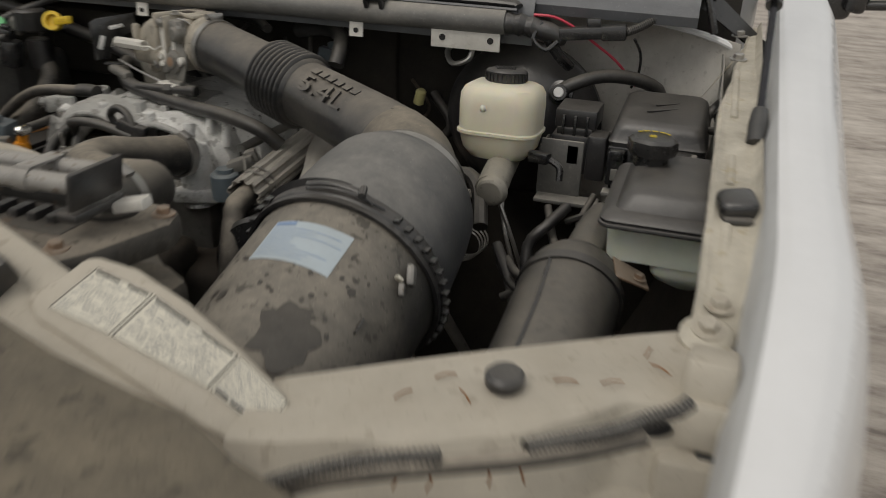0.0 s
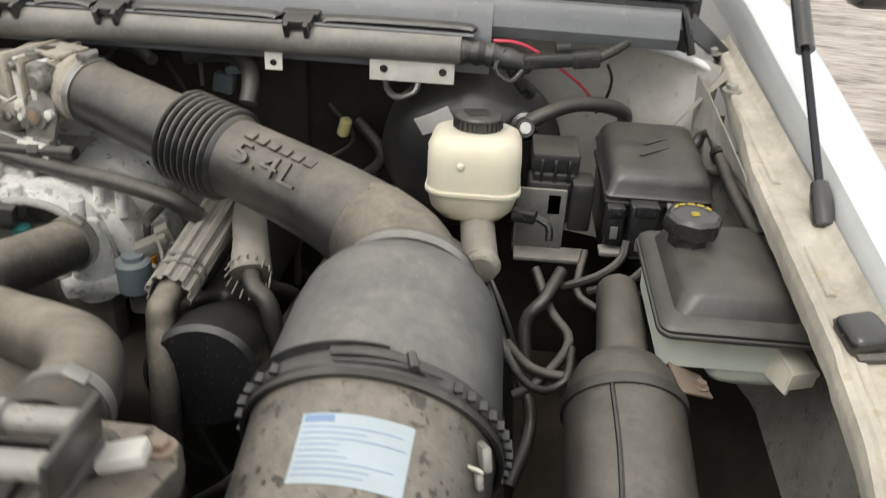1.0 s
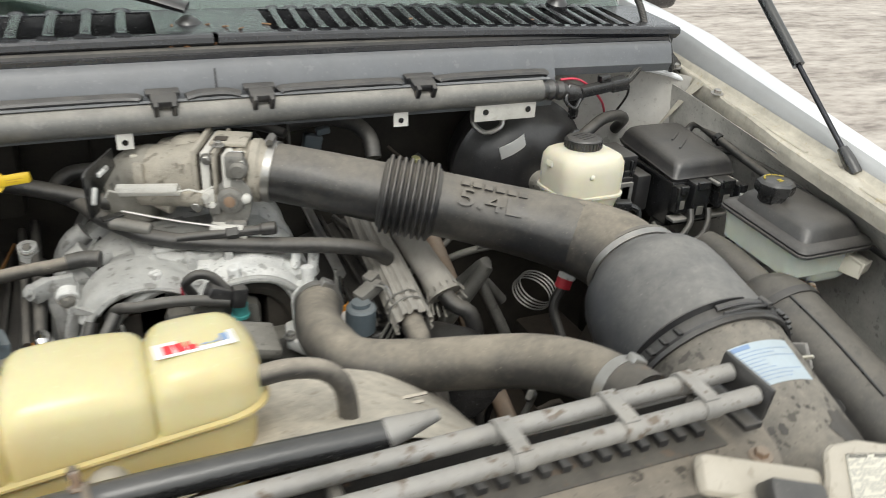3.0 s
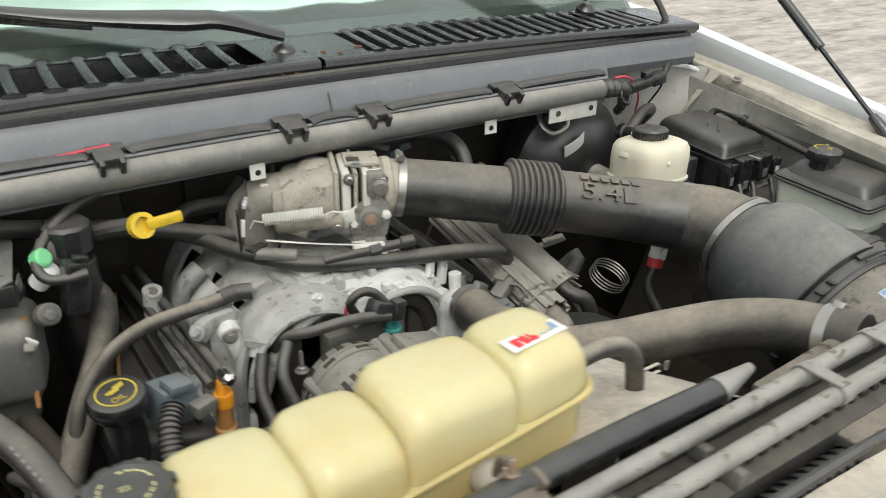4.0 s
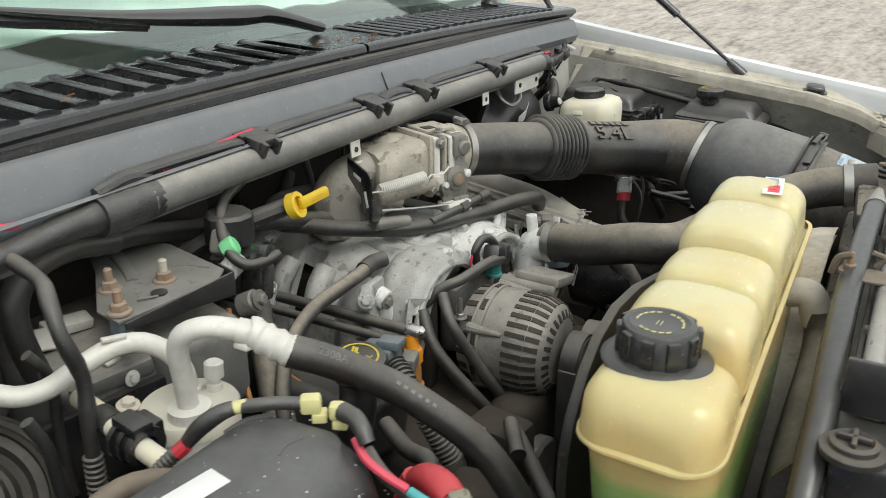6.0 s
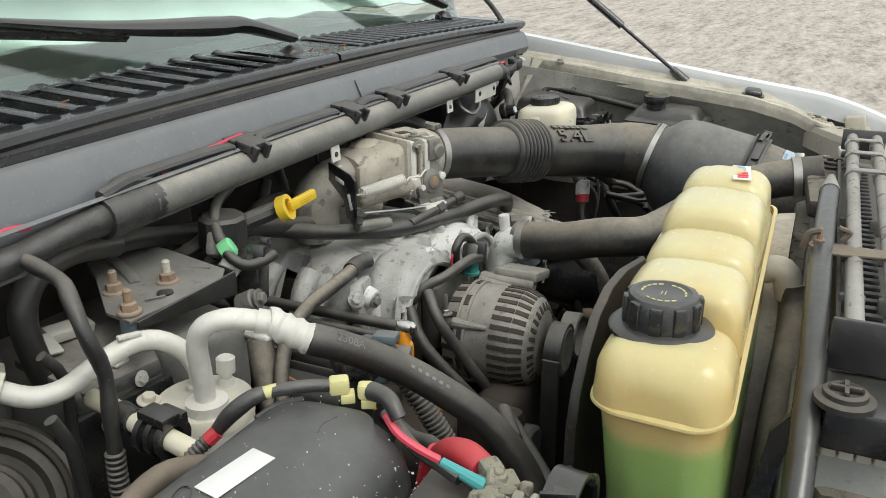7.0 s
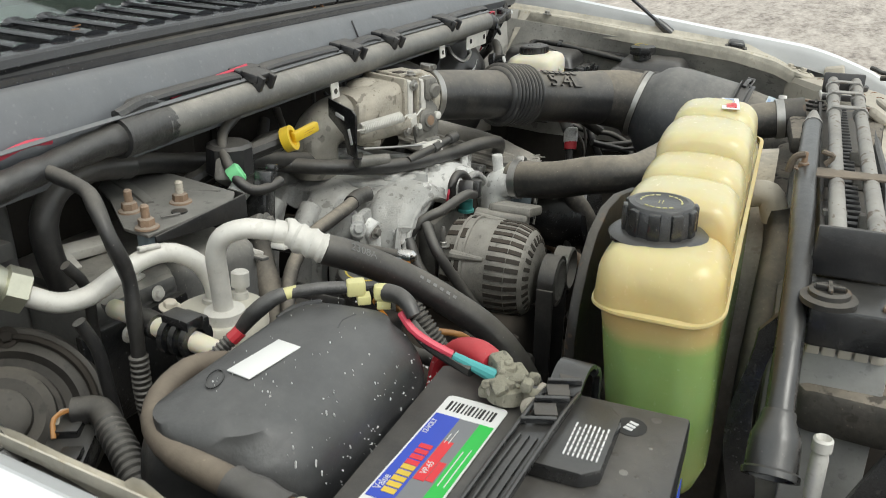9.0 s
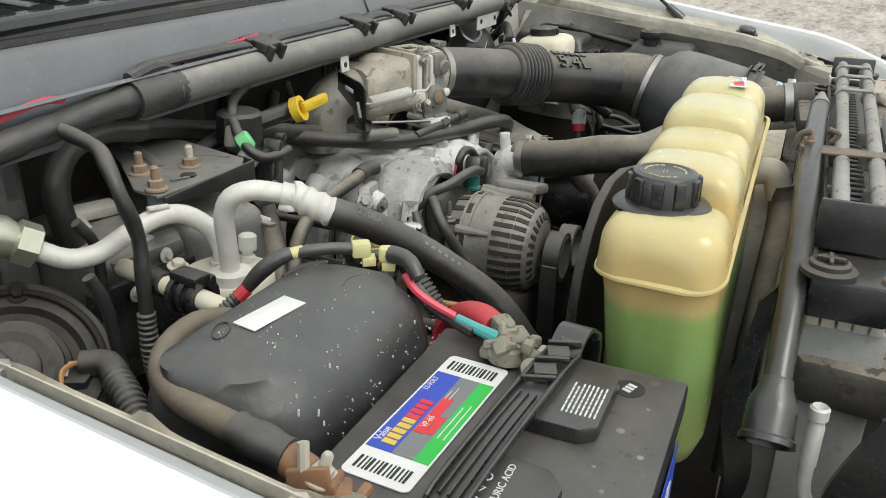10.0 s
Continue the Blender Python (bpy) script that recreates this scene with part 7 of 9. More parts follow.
oc = part("cap", lathe((-1.206, 1.062, 1.178), (-0.05, -0.12, 1), [(0, 0.022), (0.003, 0.03), (0.012, 0.034), (0.022, 0.034), (0.027, 0.031), (0.029, 0.026), (0.0275, 0.0)], 36, cap=False), BLACK_CLEAN, oil)
mo = frame_of((-1.2077, 1.0585, 1.2067), (1, 0, 0.05), (0.0, 1, 0.12))
part("ring_print", moved(lathe((0, 0, 0), (0, 0, 1), [(0, 0.021), (0.0006, 0.021), (0.0006, 0.0232), (0, 0.0232), (0, 0.021)], 40, cap=False), mo), INK_YELLOW, oc)
part("symbol_print", merge(moved(lettering("OIL", 0.011, 0.0003), mo @ pose(0, -0.012, 0.0003, 0, 0, 15)), bars([(0.5, 0.1, 0.9, 0.25), (0.75, 0.5, 0.95, 0.16), (0.3, 0.2, 0.6, 0.14)], 0.03, 0.016, mo @ pose(0, 0.005, 0.0003, 0, 0, 25), 0.0006)), INK_YELLOW, oc)

dip = thing("oil_dipstick", (-1.09, 1.21, 1.32), "yellow plastic dipstick handle with a ring", "dipstick")
part("handle", merge(lathe((-1.118, 1.213, 1.333), (0.25, -0.9, 0.35), [(-0.006, 0.011), (-0.006, 0.017), (0.006, 0.017), (0.006, 0.011), (-0.006, 0.011)], 24, cap=False), obox((-1.09, 1.206, 1.337), (0.045, 0.01, 0.014), (0, -10, -14), 0.003), lathe((-1.118, 1.215, 1.331), (0.25, -0.9, 0.35), [(0, 0.011), (0.001, 0.011)], 16)), YELLOW, dip)
part("print", bars(print_rows(2, 3, 0.3, 0.7), 0.03, 0.008, pose(-1.086, 1.2, 1.338, 90, -10, -14), 0.0006), OCHRE, dip)
part("tube", sweep([(-1.11, 1.225, 1.33), (-1.16, 1.26, 1.315), (-1.22, 1.3, 1.29), (-1.25, 1.33, 1.24)], 0.0115, 10), RUBBER, dip)

solo("sensor_block", merge(obox((-0.657, 1.365, 1.29), (0.03, 0.02, 0.03), (0, 10, 0), 0.004), obox((-0.64, 1.36, 1.312), (0.022, 0.016, 0.012), (0, -10, 0), 0.003)), BLUE_GREY, (-0.657, 1.38, 1.28), "grey electrical connector on the firewall", "connector")
solo("firewall_bracket", merge(box(-0.696, 1.37, 1.28, -0.691, 1.376, 1.335, 0.001), box(-0.696, 1.37, 1.33, -0.668, 1.378, 1.335, 0.001)), CAST_DARK, (-0.69, 1.375, 1.3), "small bent steel bracket on the firewall", "bracket")
solo("pale_capsule", rod((-0.488, 1.36, 1.222), (-0.48, 1.355, 1.25), 0.009, 14, 0.003), PALE_YELLOW, (-0.485, 1.36, 1.23), "pale yellow vacuum capsule by the firewall", "capsule")
rgf = random.Random(31)
for k in range(14):
    x, z = rgf.uniform(-1.0, -0.45), rgf.uniform(1.12, 1.36)
    y = 1.36 + rgf.uniform(0, 0.05)
    hose([(x, y, z), (x + rgf.uniform(-0.06, 0.06), y - 0.02, z - 0.05), (x + rgf.uniform(-0.1, 0.1), y - 0.01, z - 0.12), (x + rgf.uniform(-0.1, 0.1), y, z - 0.22)], rgf.choice((0.003, 0.004, 0.006, 0.009)), rgf.choice((RUBBER, LOOM, BROWN_CABLE, CAST_DARK)), "dark line against the firewall", n=8)

# alternator
AC_ = Vector((-0.918, 0.99, 1.108))
alt = thing("alternator", AC_, "grey-tan cast alternator with slotted end frames", "alternator")
part("stator", lathe(AC_ + Vector((0, 0.075, 0)), (0, -1, 0), [(0, 0.03), (0.002, 0.055), (0.008, 0.066), (0.03, 0.07), (0.0305, 0.0725), (0.042, 0.0725), (0.0425, 0.071), (0.095, 0.0725), (0.112, 0.071), (0.126, 0.0655), (0.135, 0.057), (0.139, 0.046), (0.1395, 0.02)], 56), ALT_CAST, alt)
for n, y0, r0, y1, r1, half in ((18, 0.066, 0.0665, 0.048, 0.0695, 0.0042), (9, 0.043, 0.0718, 0.034, 0.0722, 0.009), (32, -0.004, 0.0722, -0.034, 0.0716, 0.0033), (32, -0.034, 0.0716, -0.053, 0.0645, 0.0033), (26, -0.0575, 0.058, -0.0635, 0.047, 0.003)):
    for k in range(n):
        a = 2 * math.pi * k / n
        rad = Vector((math.cos(a), 0, math.sin(a)))
        c = AC_ + rad * ((r0 + r1) / 2 - 0.0006) + Vector((0, (y0 + y1) / 2, 0))
        along = rad * (r1 - r0) + Vector((0, y1 - y0, 0))
        hl = along.length * 0.48
        part("slot", moved(box(-half, -hl, -0.0022, half, hl, 0.0022, 0), frame_of(c, (-math.sin(a), 0, math.cos(a)), along)), GRIME_SHADE, alt)
for yy in (0.045, 0.033):
    part("frame_rim", lathe(AC_ + Vector((0, yy, 0)), (0, -1, 0), [(-0.002, 0.07), (-0.002, 0.0742), (0.002, 0.0742), (0.002, 0.07)], 56, cap=False), ALT_CAST, alt)
for deg in (60, 150, 235):
    a = radians(deg)
    rad = Vector((math.cos(a), 0, math.sin(a)))
    part("screw_boss", sweep([AC_ + rad * 0.072 + Vector((0, 0.05, 0)), AC_ + rad * 0.0715 + Vector((0, 0.0, 0))], lambda q: 0.0085 - 0.005 * q, 10), ALT_CAST, alt)
part("lug", merge(rod(AC_ + Vector((0.052, 0.055, 0.06)), AC_ + Vector((0.057, -0.03, 0.06)), 0.012, 14, 0.002), obox(AC_ + Vector((0.085, 0.0, 0.066)), (0.07, 0.07, 0.016), (0, 14, 0), 0.005)), ALT_CAST, alt)
part("stud", bolt(AC_ + Vector((-0.066, 0.06, 0.05)), (0, 0, 1), 0.01, 0.03), STEEL, alt)
part("pulley", lathe(AC_ + Vector((0, -0.075, -0.005)), (0, -1, 0), [(0, 0.012), (0.004, 0.03), (0.005, 0.034), (0.012, 0.0315), (0.018, 0.0315), (0.024, 0.034), (0.026, 0.03), (0.02, 0.02), (0.018, 0.01)], 30), CAST_DARK, alt)
belt = thing("serpentine_belt", (-0.9, 0.9, 1.0), "black ribbed serpentine belt running down from the alternator", "belt")
for x in (-0.957, -0.88):
    part("run", box(x - 0.003, 0.889, 0.85, x + 0.003, 0.914, 1.102, 0.001), RUBBER, belt)
part("bend", lathe((-0.918, 0.914, 1.102), (0, -1, 0), [(0, 0.0345), (0, 0.0385), (0.024, 0.0385), (0.024, 0.0345), (0, 0.0345)], 28, cap=False), RUBBER, belt)
idl = thing("idler_pulley", (-0.86, 0.9, 1.03), "brown-rimmed steel idler pulley", "pulley")
part("wheel", lathe((-0.857, 0.915, 1.098), (0, -1, 0), [(0, 0.012), (0.002, 0.033), (0.026, 0.034), (0.028, 0.03), (0.012, 0.026), (0.01, 0.008)], 28), CAST_DARK, idl)
blk = thing("engine_block", (-0.87, 1.1, 0.7), "dark oily engine block and front cover", "engine block")
part("block", merge(box(-1.12, 0.98, 0.66, -0.62, 1.42, 1.02, 0.03, 3), box(-1.02, 0.93, 0.68, -0.72, 1.0, 1.06, 0.03, 3)), GRIME_SHADE, blk)
part("bracket", box(-0.86, 0.96, 1.0, -0.72, 1.03, 1.06, 0.02, 3), GRIME_SHADE, blk)
part("pulley_hub", rod((-0.8, 0.93, 0.98), (-0.8, 1.0, 0.98), 0.05, 20, 0.005), CAST_DARK, blk)
part("pulley_hub", rod((-1.0, 0.91, 0.95), (-1.0, 0.99, 0.95), 0.06, 24, 0.005), CAST_DARK, blk)
hose([(-1.0, 1.1, 1.17), (-0.985, 1.08, 1.195), (-0.965, 1.06, 1.205), (-0.93, 1.05, 1.212), (-0.89, 1.05, 1.208), (-0.85, 1.055, 1.195)], 0.0075, LOOM, "black loom over the alternator", "wiring", 10, name="wiring_loom")
hose([(-0.99, 1.075, 1.19), (-1.01, 1.05, 1.16), (-1.0, 1.02, 1.11), (-0.985, 0.99, 1.06), (-0.96, 0.96, 1.0)], 0.008, LOOM, "black loom down the alternator's side", "wiring", 10, name="wiring_loom")
hose([(-1.02, 1.09, 1.175), (-1.035, 1.06, 1.13), (-1.02, 1.0, 1.06), (-0.99, 0.96, 1.0)], 0.009, RUBBER, "black cable down to the engine front", "wiring", 10, name="wiring_loom")
hose([(-0.89, 1.075, 1.2), (-0.9, 1.072, 1.222), (-0.885, 1.07, 1.235), (-0.865, 1.066, 1.23), (-0.85, 1.06, 1.21)], 0.0065, RUBBER, "bent black wire loop at the alternator plug", "wiring", 10, name="wiring_loom")
hose([(-0.9, 1.08, 1.19), (-0.905, 1.075, 1.214), (-0.893, 1.072, 1.226)], 0.002, PINK, "thin red wire at the alternator plug", "wire", 6, name="wire")
solo("alternator_plug", merge(obox((-0.86, 1.062, 1.206), (0.036, 0.026, 0.026), (0, 25, 10), 0.006), obox((-0.835, 1.058, 1.2), (0.02, 0.018, 0.03), (0, 10, 10), 0.004)), BLACK, (-0.86, 1.06, 1.2), "black plug with a red wire at the alternator", "connector")
solo("sensor_seal", lathe((-0.832, 1.075, 1.158), (0, 0, 1), [(0, 0.013), (0.004, 0.013), (0.005, 0.011), (0.02, 0.011), (0.022, 0.006)], 16), material("teal_seal", (0.08, 0.35, 0.33), 0.5, vary=0.1), (-0.832, 1.075, 1.158), "small teal-ringed coolant sensor", "sensor")

# dark things deep on the driver's side of the engine
slv = thing("heat_sleeve", (-0.605, 1.08, 1.15), "ribbed foil heat sleeve over a hose, tied with wire", "heat sleeve")


def sleeve(u, v):
    p = Vector((-0.612, 0.985, 1.152)).lerp(Vector((-0.6, 1.3, 1.2)), u)
    a = math.pi * (-0.15 + 1.3 * v)
    r = 0.025 + 0.0022 * (1 if math.sin(v * 40) > 0 else -1)
    return p + Vector((-math.cos(a) * r, 0, math.sin(a) * r))


part("cover", shell(grid_sheet(sleeve, 16, 36), 0.001), CLOTH, slv)
part("tie", merge(band((-0.611, 1.015, 1.156), (0.02, 1, 0.13), 0.0275, 0.003, 0.001, 24), band((-0.611, 1.03, 1.158), (0.02, 1, 0.13), 0.0275, 0.003, 0.001, 24)), STEEL, slv)
part("hose", sweep([(-0.6, 1.3, 1.2), (-0.612, 1.0, 1.153), (-0.612, 0.96, 1.13), (-0.6, 0.92, 1.06), (-0.6, 0.9, 0.95)], 0.0165, 14), RUBBER_DUSTY, slv)
wrp = thing("heat_wrap", (-0.55, 1.1, 1.15), "frayed foil heat wrap on a pipe", "heat wrap")
part("sock", sweep([(-0.567, 1.28, 1.22), (-0.562, 1.15, 1.196), (-0.548, 1.09, 1.166), (-0.54, 1.06, 1.145)], lambda s: 0.021 + 0.004 * max(0, s - 0.8) / 0.2, 18), CLOTH, wrp)
for k in range(16):
    a = 2 * math.pi * k / 16
    rg = random.Random(k)
    p = Vector((-0.541 + 0.024 * math.cos(a), 1.063, 1.147 + 0.024 * math.sin(a)))
    part("frayed_strand", sweep([p, p + Vector((0.004 * math.cos(a), -0.012 - 0.01 * rg.random(), -0.004 + 0.006 * math.sin(a)))], 0.0012, 5), CLOTH, wrp)
part("pipe", sweep([(-0.55, 1.1, 1.17), (-0.535, 1.045, 1.138), (-0.515, 1.03, 1.125), (-0.505, 1.02, 1.08), (-0.505, 1.0, 0.95)], 0.012, 12), RUBBER, wrp)
comp = thing("air_compressor_drum", (-0.56, 0.93, 1.05), "dark round accessory with a bright rim below the hoses", "compressor")
part("drum", lathe((-0.565, 0.98, 1.07), (0.05, -1, 0.15), [(-0.06, 0.05), (0, 0.066), (0.045, 0.066), (0.052, 0.06), (0.055, 0.02)], 36), BLACK_CLEAN, comp)
rg = random.Random(7)
for k in range(14):
    x, y, z = rg.uniform(-0.62, -0.35), rg.uniform(0.9, 1.38), rg.uniform(0.95, 1.12)
    hose([(x, y, z), (x + rg.uniform(-0.06, 0.06), y + rg.uniform(-0.08, 0.08), z + rg.uniform(-0.02, 0.05)), (x + rg.uniform(-0.08, 0.08), y + rg.uniform(-0.12, 0.12), z - rg.uniform(0.05, 0.12)), (x + rg.uniform(-0.1, 0.1), y, z - 0.2)], rg.choice((0.005, 0.007, 0.01, 0.013)), rg.choice((RUBBER, LOOM, GRIME_SHADE, CAST_DARK, RUBBER)), "dark hose deep in the bay", n=8)
ck = thing("steering_shaft", (-0.46, 1.2, 0.9), "rusty steering shaft deep in the bay", "shaft")
part("shaft", rod((-0.46, 1.35, 1.12), (-0.45, 0.95, 0.9), 0.014, 12), RUST, ck)
rc = thing("coil_connector", (-0.35, 1.043, 1.12), "grey and red electrical connector on a black lead", "connector")
part("body", merge(rod((-0.345, 1.045, 1.175), (-0.355, 1.042, 1.145), 0.014, 14, 0.002)), CAST, rc)
part("red_band", rod((-0.354, 1.042, 1.152), (-0.361, 1.04, 1.132), 0.0125, 14), RED, rc, "red lock band")
part("lead", merge(sweep([(-0.36, 1.04, 1.135), (-0.375, 1.035, 1.1), (-0.37, 1.0, 1.05)], 0.0075, 10), sweep([(-0.35, 1.05, 1.17), (-0.32, 1.07, 1.2), (-0.29, 1.05, 1.19), (-0.27, 1.0, 1.15)], 0.011, 10)), RUBBER, rc)
solo("wire_coil", merge(*[lathe((-0.345 + 0.004 * k, 1.15, 1.06 + 0.004 * k), (0.2, -0.5, 1), [(-0.0015, 0.035), (0, 0.0365), (0.0015, 0.035), (0, 0.0335), (-0.0015, 0.035)], 28, cap=False) for k in range(4)]), STEEL, (-0.34, 1.15, 1.06), "coil of spare wire", "wire")

# fan shroud
shr = thing("fan_shroud", (-0.83, 0.72, 0.9), "round dusty grey-brown fan shroud behind the radiator", "fan shroud")
part("hoop", lathe((-0.835, 0.62, 1.0), (0, 1, 0), [(0.0, 0.305), (0.02, 0.302), (0.06, 0.29), (0.12, 0.272), (0.17, 0.262), (0.172, 0.256), (0.12, 0.262), (0.0, 0.295)], 64, cap=False), SHROUD, shr)
part("mould_mark", bars([(0.5, 0.05, 0.95, 0.12), (0.2, 0.2, 0.8, 0.12)], 0.05, 0.03, pose(-0.72, 0.72, 1.255, 12, 0, 0), 0.0015), SHROUD, shr)


# ---- coolant bottle ----
bot = thing("coolant_reservoir", (-1.1, 0.7, 1.02), "translucent ivory coolant reservoir, half full of green coolant", "coolant reservoir")


def seam_z(x):
    return 1.276 + 0.13 * (x + 1.34)


# the upper shell: rounded boxes in a row on a common base
LOBES = [(-1.338, -1.24, 1.332, 0.117), (-1.24, -1.15, 1.358, 0.113), (-1.15, -1.07, 1.363, 0.11), (-1.07, -0.96, 1.381, 0.108), (-0.96, -0.87, 1.386, 0.104)]
YB = 0.7
XA, XB = LOBES[0][0], LOBES[-1][1]


def bottle_ring(x):
    """Cross-section of the upper shell at x: a rounded top, pinched where two chambers meet."""
    for k, (xa, xb, zt, wd) in enumerate(LOBES):
        if x <= xb or k == len(LOBES) - 1:
            break
    inside = min(x - xa if k else 1.0, xb - x if k < len(LOBES) - 1 else 1.0) / 0.017
    groove = 1 - math.sqrt(max(0.0, 1 - (1 - min(1.0, max(0.0, inside))) ** 2))
    u = (x - xa) / (xb - xa) * 2 - 1
    top, half = zt - 0.004 * u * u - 0.011 * groove, wd / 2 - 0.0015 * u * u - 0.0085 * groove
    e = min(x - XA, XB - x) / 0.03
    rnd = math.sqrt(max(0.0, 1 - (1 - min(1, e)) ** 2)) if e < 1 else 1.0
    half -= 0.026 * (1 - rnd)
    top -= 0.028 * (1 - rnd)
    z0, r = seam_z(x), min(0.026, half * 0.62)
    ring = [(x, YB + half, z0), (x, YB + half - 0.001, z0 + (top - r - z0) * 0.5)]
    for q in range(9):
        a = math.pi / 2 * q / 8
        ring.append((x, YB + half - 0.002 - r + r * math.cos(a), top - r + r * math.sin(a)))
    ring += [(x, YB + half * f, top + 0.002 * (1 - f * f)) for f in (0.3, 0.0, -0.3)]
    for q in range(8, -1, -1):
        a = math.pi / 2 * q / 8
        ring.append((x, YB - half + 0.002 + r - r * math.cos(a), top - r + r * math.sin(a)))
    return ring + [(x, YB - half + 0.001, z0 + (top - r - z0) * 0.5), (x, YB - half, z0)]


ends = [0.0, 0.0006, 0.002, 0.0045, 0.008, 0.013, 0.019, 0.026]
xs = [XA + e for e in ends] + sorted([float(v) for v in np.linspace(XA + 0.03, XB - 0.03, 100)] + [b + d for _, b, _, _ in LOBES[:-1] for d in (-0.011, -0.006, -0.003, -0.001, 0.0001, 0.0012, 0.003, 0.006, 0.011)]) + [XB - e for e in reversed(ends)]
def shrunk(ring, f):
    mid = Vector((ring[0][0], YB, (max(p[2] for p in ring) + ring[0][2]) / 2))
    return [tuple(mid + (Vector(p) - mid) * f) for p in ring]


first_ring, last_ring = bottle_ring(xs[0]), bottle_ring(xs[-1])
part("upper_shell", loft([shrunk(first_ring, f) for f in (0.03, 0.35, 0.7, 0.9)] + [bottle_ring(x) for x in xs] + [shrunk(last_ring, f) for f in (0.9, 0.7, 0.35, 0.03)]), BOTTLE, bot, "moulded ivory upper shell of five chambers", smooth=50)
XC, XL = (LOBES[0][0] + LOBES[-1][1]) / 2, LOBES[-1][1] - LOBES[0][0]
low = []
for t, g in ((0.0, 0.0), (0.12, -0.006), (0.45, -0.012), (0.8, -0.02), (0.93, -0.034), (0.985, -0.055), (1.0, -0.08)):
    ring = []
    for a, b in rrect(XL - 0.004 + g, 0.11 + g * (0.7 if t < 0.9 else 1.0), 0.036, 9):
        x = XC + a
        depth = 0.215 - 0.12 * min(1, max(0, x + 1.21) / 0.06)
        ring.append((x, YB + b - 0.016 * t, seam_z(x) - depth * t))
    low.append(ring)
part("lower_shell", loft(low), BOTTLE, bot)
lines = []
for dz, g in ((-0.0028, -0.001), (-0.0028, 0.006), (-0.001, 0.0085), (0.0014, 0.008), (0.0026, 0.0)):
    ring = []
    for a, b in rrect(XL + g, 0.112 + g, 0.036, 16):
        x = XC + a
        wob = 0.006 * max(math.exp(-((x - lb) / 0.02) ** 2) for _, lb, _, _ in LOBES[:-1]) if abs(b) > 0.05 else 0
        ring.append((x, YB + b * (1 - wob * 12), seam_z(x) + dz + 0.0028 * math.sin(x * 60 + b * 20)))
    lines.append(ring)
part("seam_flange", loft(lines, cap=False), FLANGE_TAN, bot, "moulded seam flange")
cap_at = Vector((-1.266, 0.712, 1.326))
rc_ = part("cap", merge(lathe(cap_at, (0, 0, 1), [(0, 0.03), (0.001, 0.0445), (0.005, 0.0455), (0.0075, 0.043), (0.009, 0.036), (0.0095, 0.0325), (0.032, 0.0315), (0.036, 0.029), (0.0372, 0.024), (0.0362, 0.0225), (0.0362, 0.0)], 40, cap=False)), BLACK_CLEAN, bot, "black octagonal pressure cap with faded print")
for k in range(10):
    a = 2 * math.pi * k / 10
    part("grip", obox(cap_at + Vector((0.0312 * math.cos(a), 0.0312 * math.sin(a), 0.021)), (0.006, 0.011, 0.026), (0, 0, math.degrees(a)), 0.002), BLACK_CLEAN, rc_)
pr = bmesh.new()
for k in range(20):
    a = 2 * math.pi * k / 20
    if k % 7 in (0, 6):
        continue
    pr = merge(pr, obox(cap_at + Vector((0.0185 * math.cos(a), 0.0185 * math.sin(a), 0.0364)), (0.0016, 0.004, 0.0006), (0, 0, math.degrees(a)), 0))
part("print", merge(pr, bars(print_rows(2, 9, 0.3, 0.7), 0.012, 0.008, pose(*(cap_at + Vector((0, 0, 0.0365)))), 0.0006)), PALE_YELLOW, rc_)
STK = pose(-0.922, 0.685, 1.3862, 0, 0, 6)
stk = part("sticker", moved(box(-0.033, -0.0105, 0, 0.033, 0.0105, 0.0008, 0.0002), STK), PAPER, bot, "small white sticker with red and blue shapes")
part("shape", moved(merge(*[obox((-0.022 + 0.0095 * k, -0.001, 0.0011), (0.0075, 0.012, 0.0006), (0, 0, 12 * (k % 2)), 0) for k in range(3)]), STK), INK_RED, stk)
part("shape", moved(merge(*[obox((0.008 + 0.008 * k, 0.001, 0.0011), (0.006, 0.01, 0.0006), (0, 0, 8 * (k % 2)), 0) for k in range(3)]), STK), INK_BLUE_SOFT, stk)
part("side_nipple", merge(sweep([(-1.0, 0.65, 1.295), (-1.002, 0.632, 1.3), (-1.004, 0.62, 1.296), (-1.004, 0.612, 1.27)], 0.016, 14)), BEIGE, bot, "tan moulded outlet elbow")
part("moulded_marks", merge(*[bars([(0.5, 0, 1, 1)], w, 0.0008, frame_of((-1.3245, 0.705 + dy, z), (0, -1, 0), (0, 0, 1)), 0.0016) for dy, z, w in ((0.012, 1.205, 0.012), (0.008, 1.19, 0.022))]), BOTTLE, bot)
hose([(-0.875, 0.672, 1.352), (-0.85, 0.673, 1.353), (-0.822, 0.673, 1.347), (-0.803, 0.672, 1.33), (-0.796, 0.67, 1.3), (-0.798, 0.664, 1.25), (-0.81, 0.65, 1.18)], 0.0095, RUBBER_DUSTY, "grey overflow hose curving down from the coolant reservoir")
hose([(-1.004, 0.612, 1.285), (-1.01, 0.606, 1.26), (-1.04, 0.605, 1.235), (-1.1, 0.607, 1.21), (-1.18, 0.61, 1.15), (-1.22, 0.612, 1.02)], 0.017, RUBBER_MID, "dusty lower reservoir hose beside the radiator", n=16)

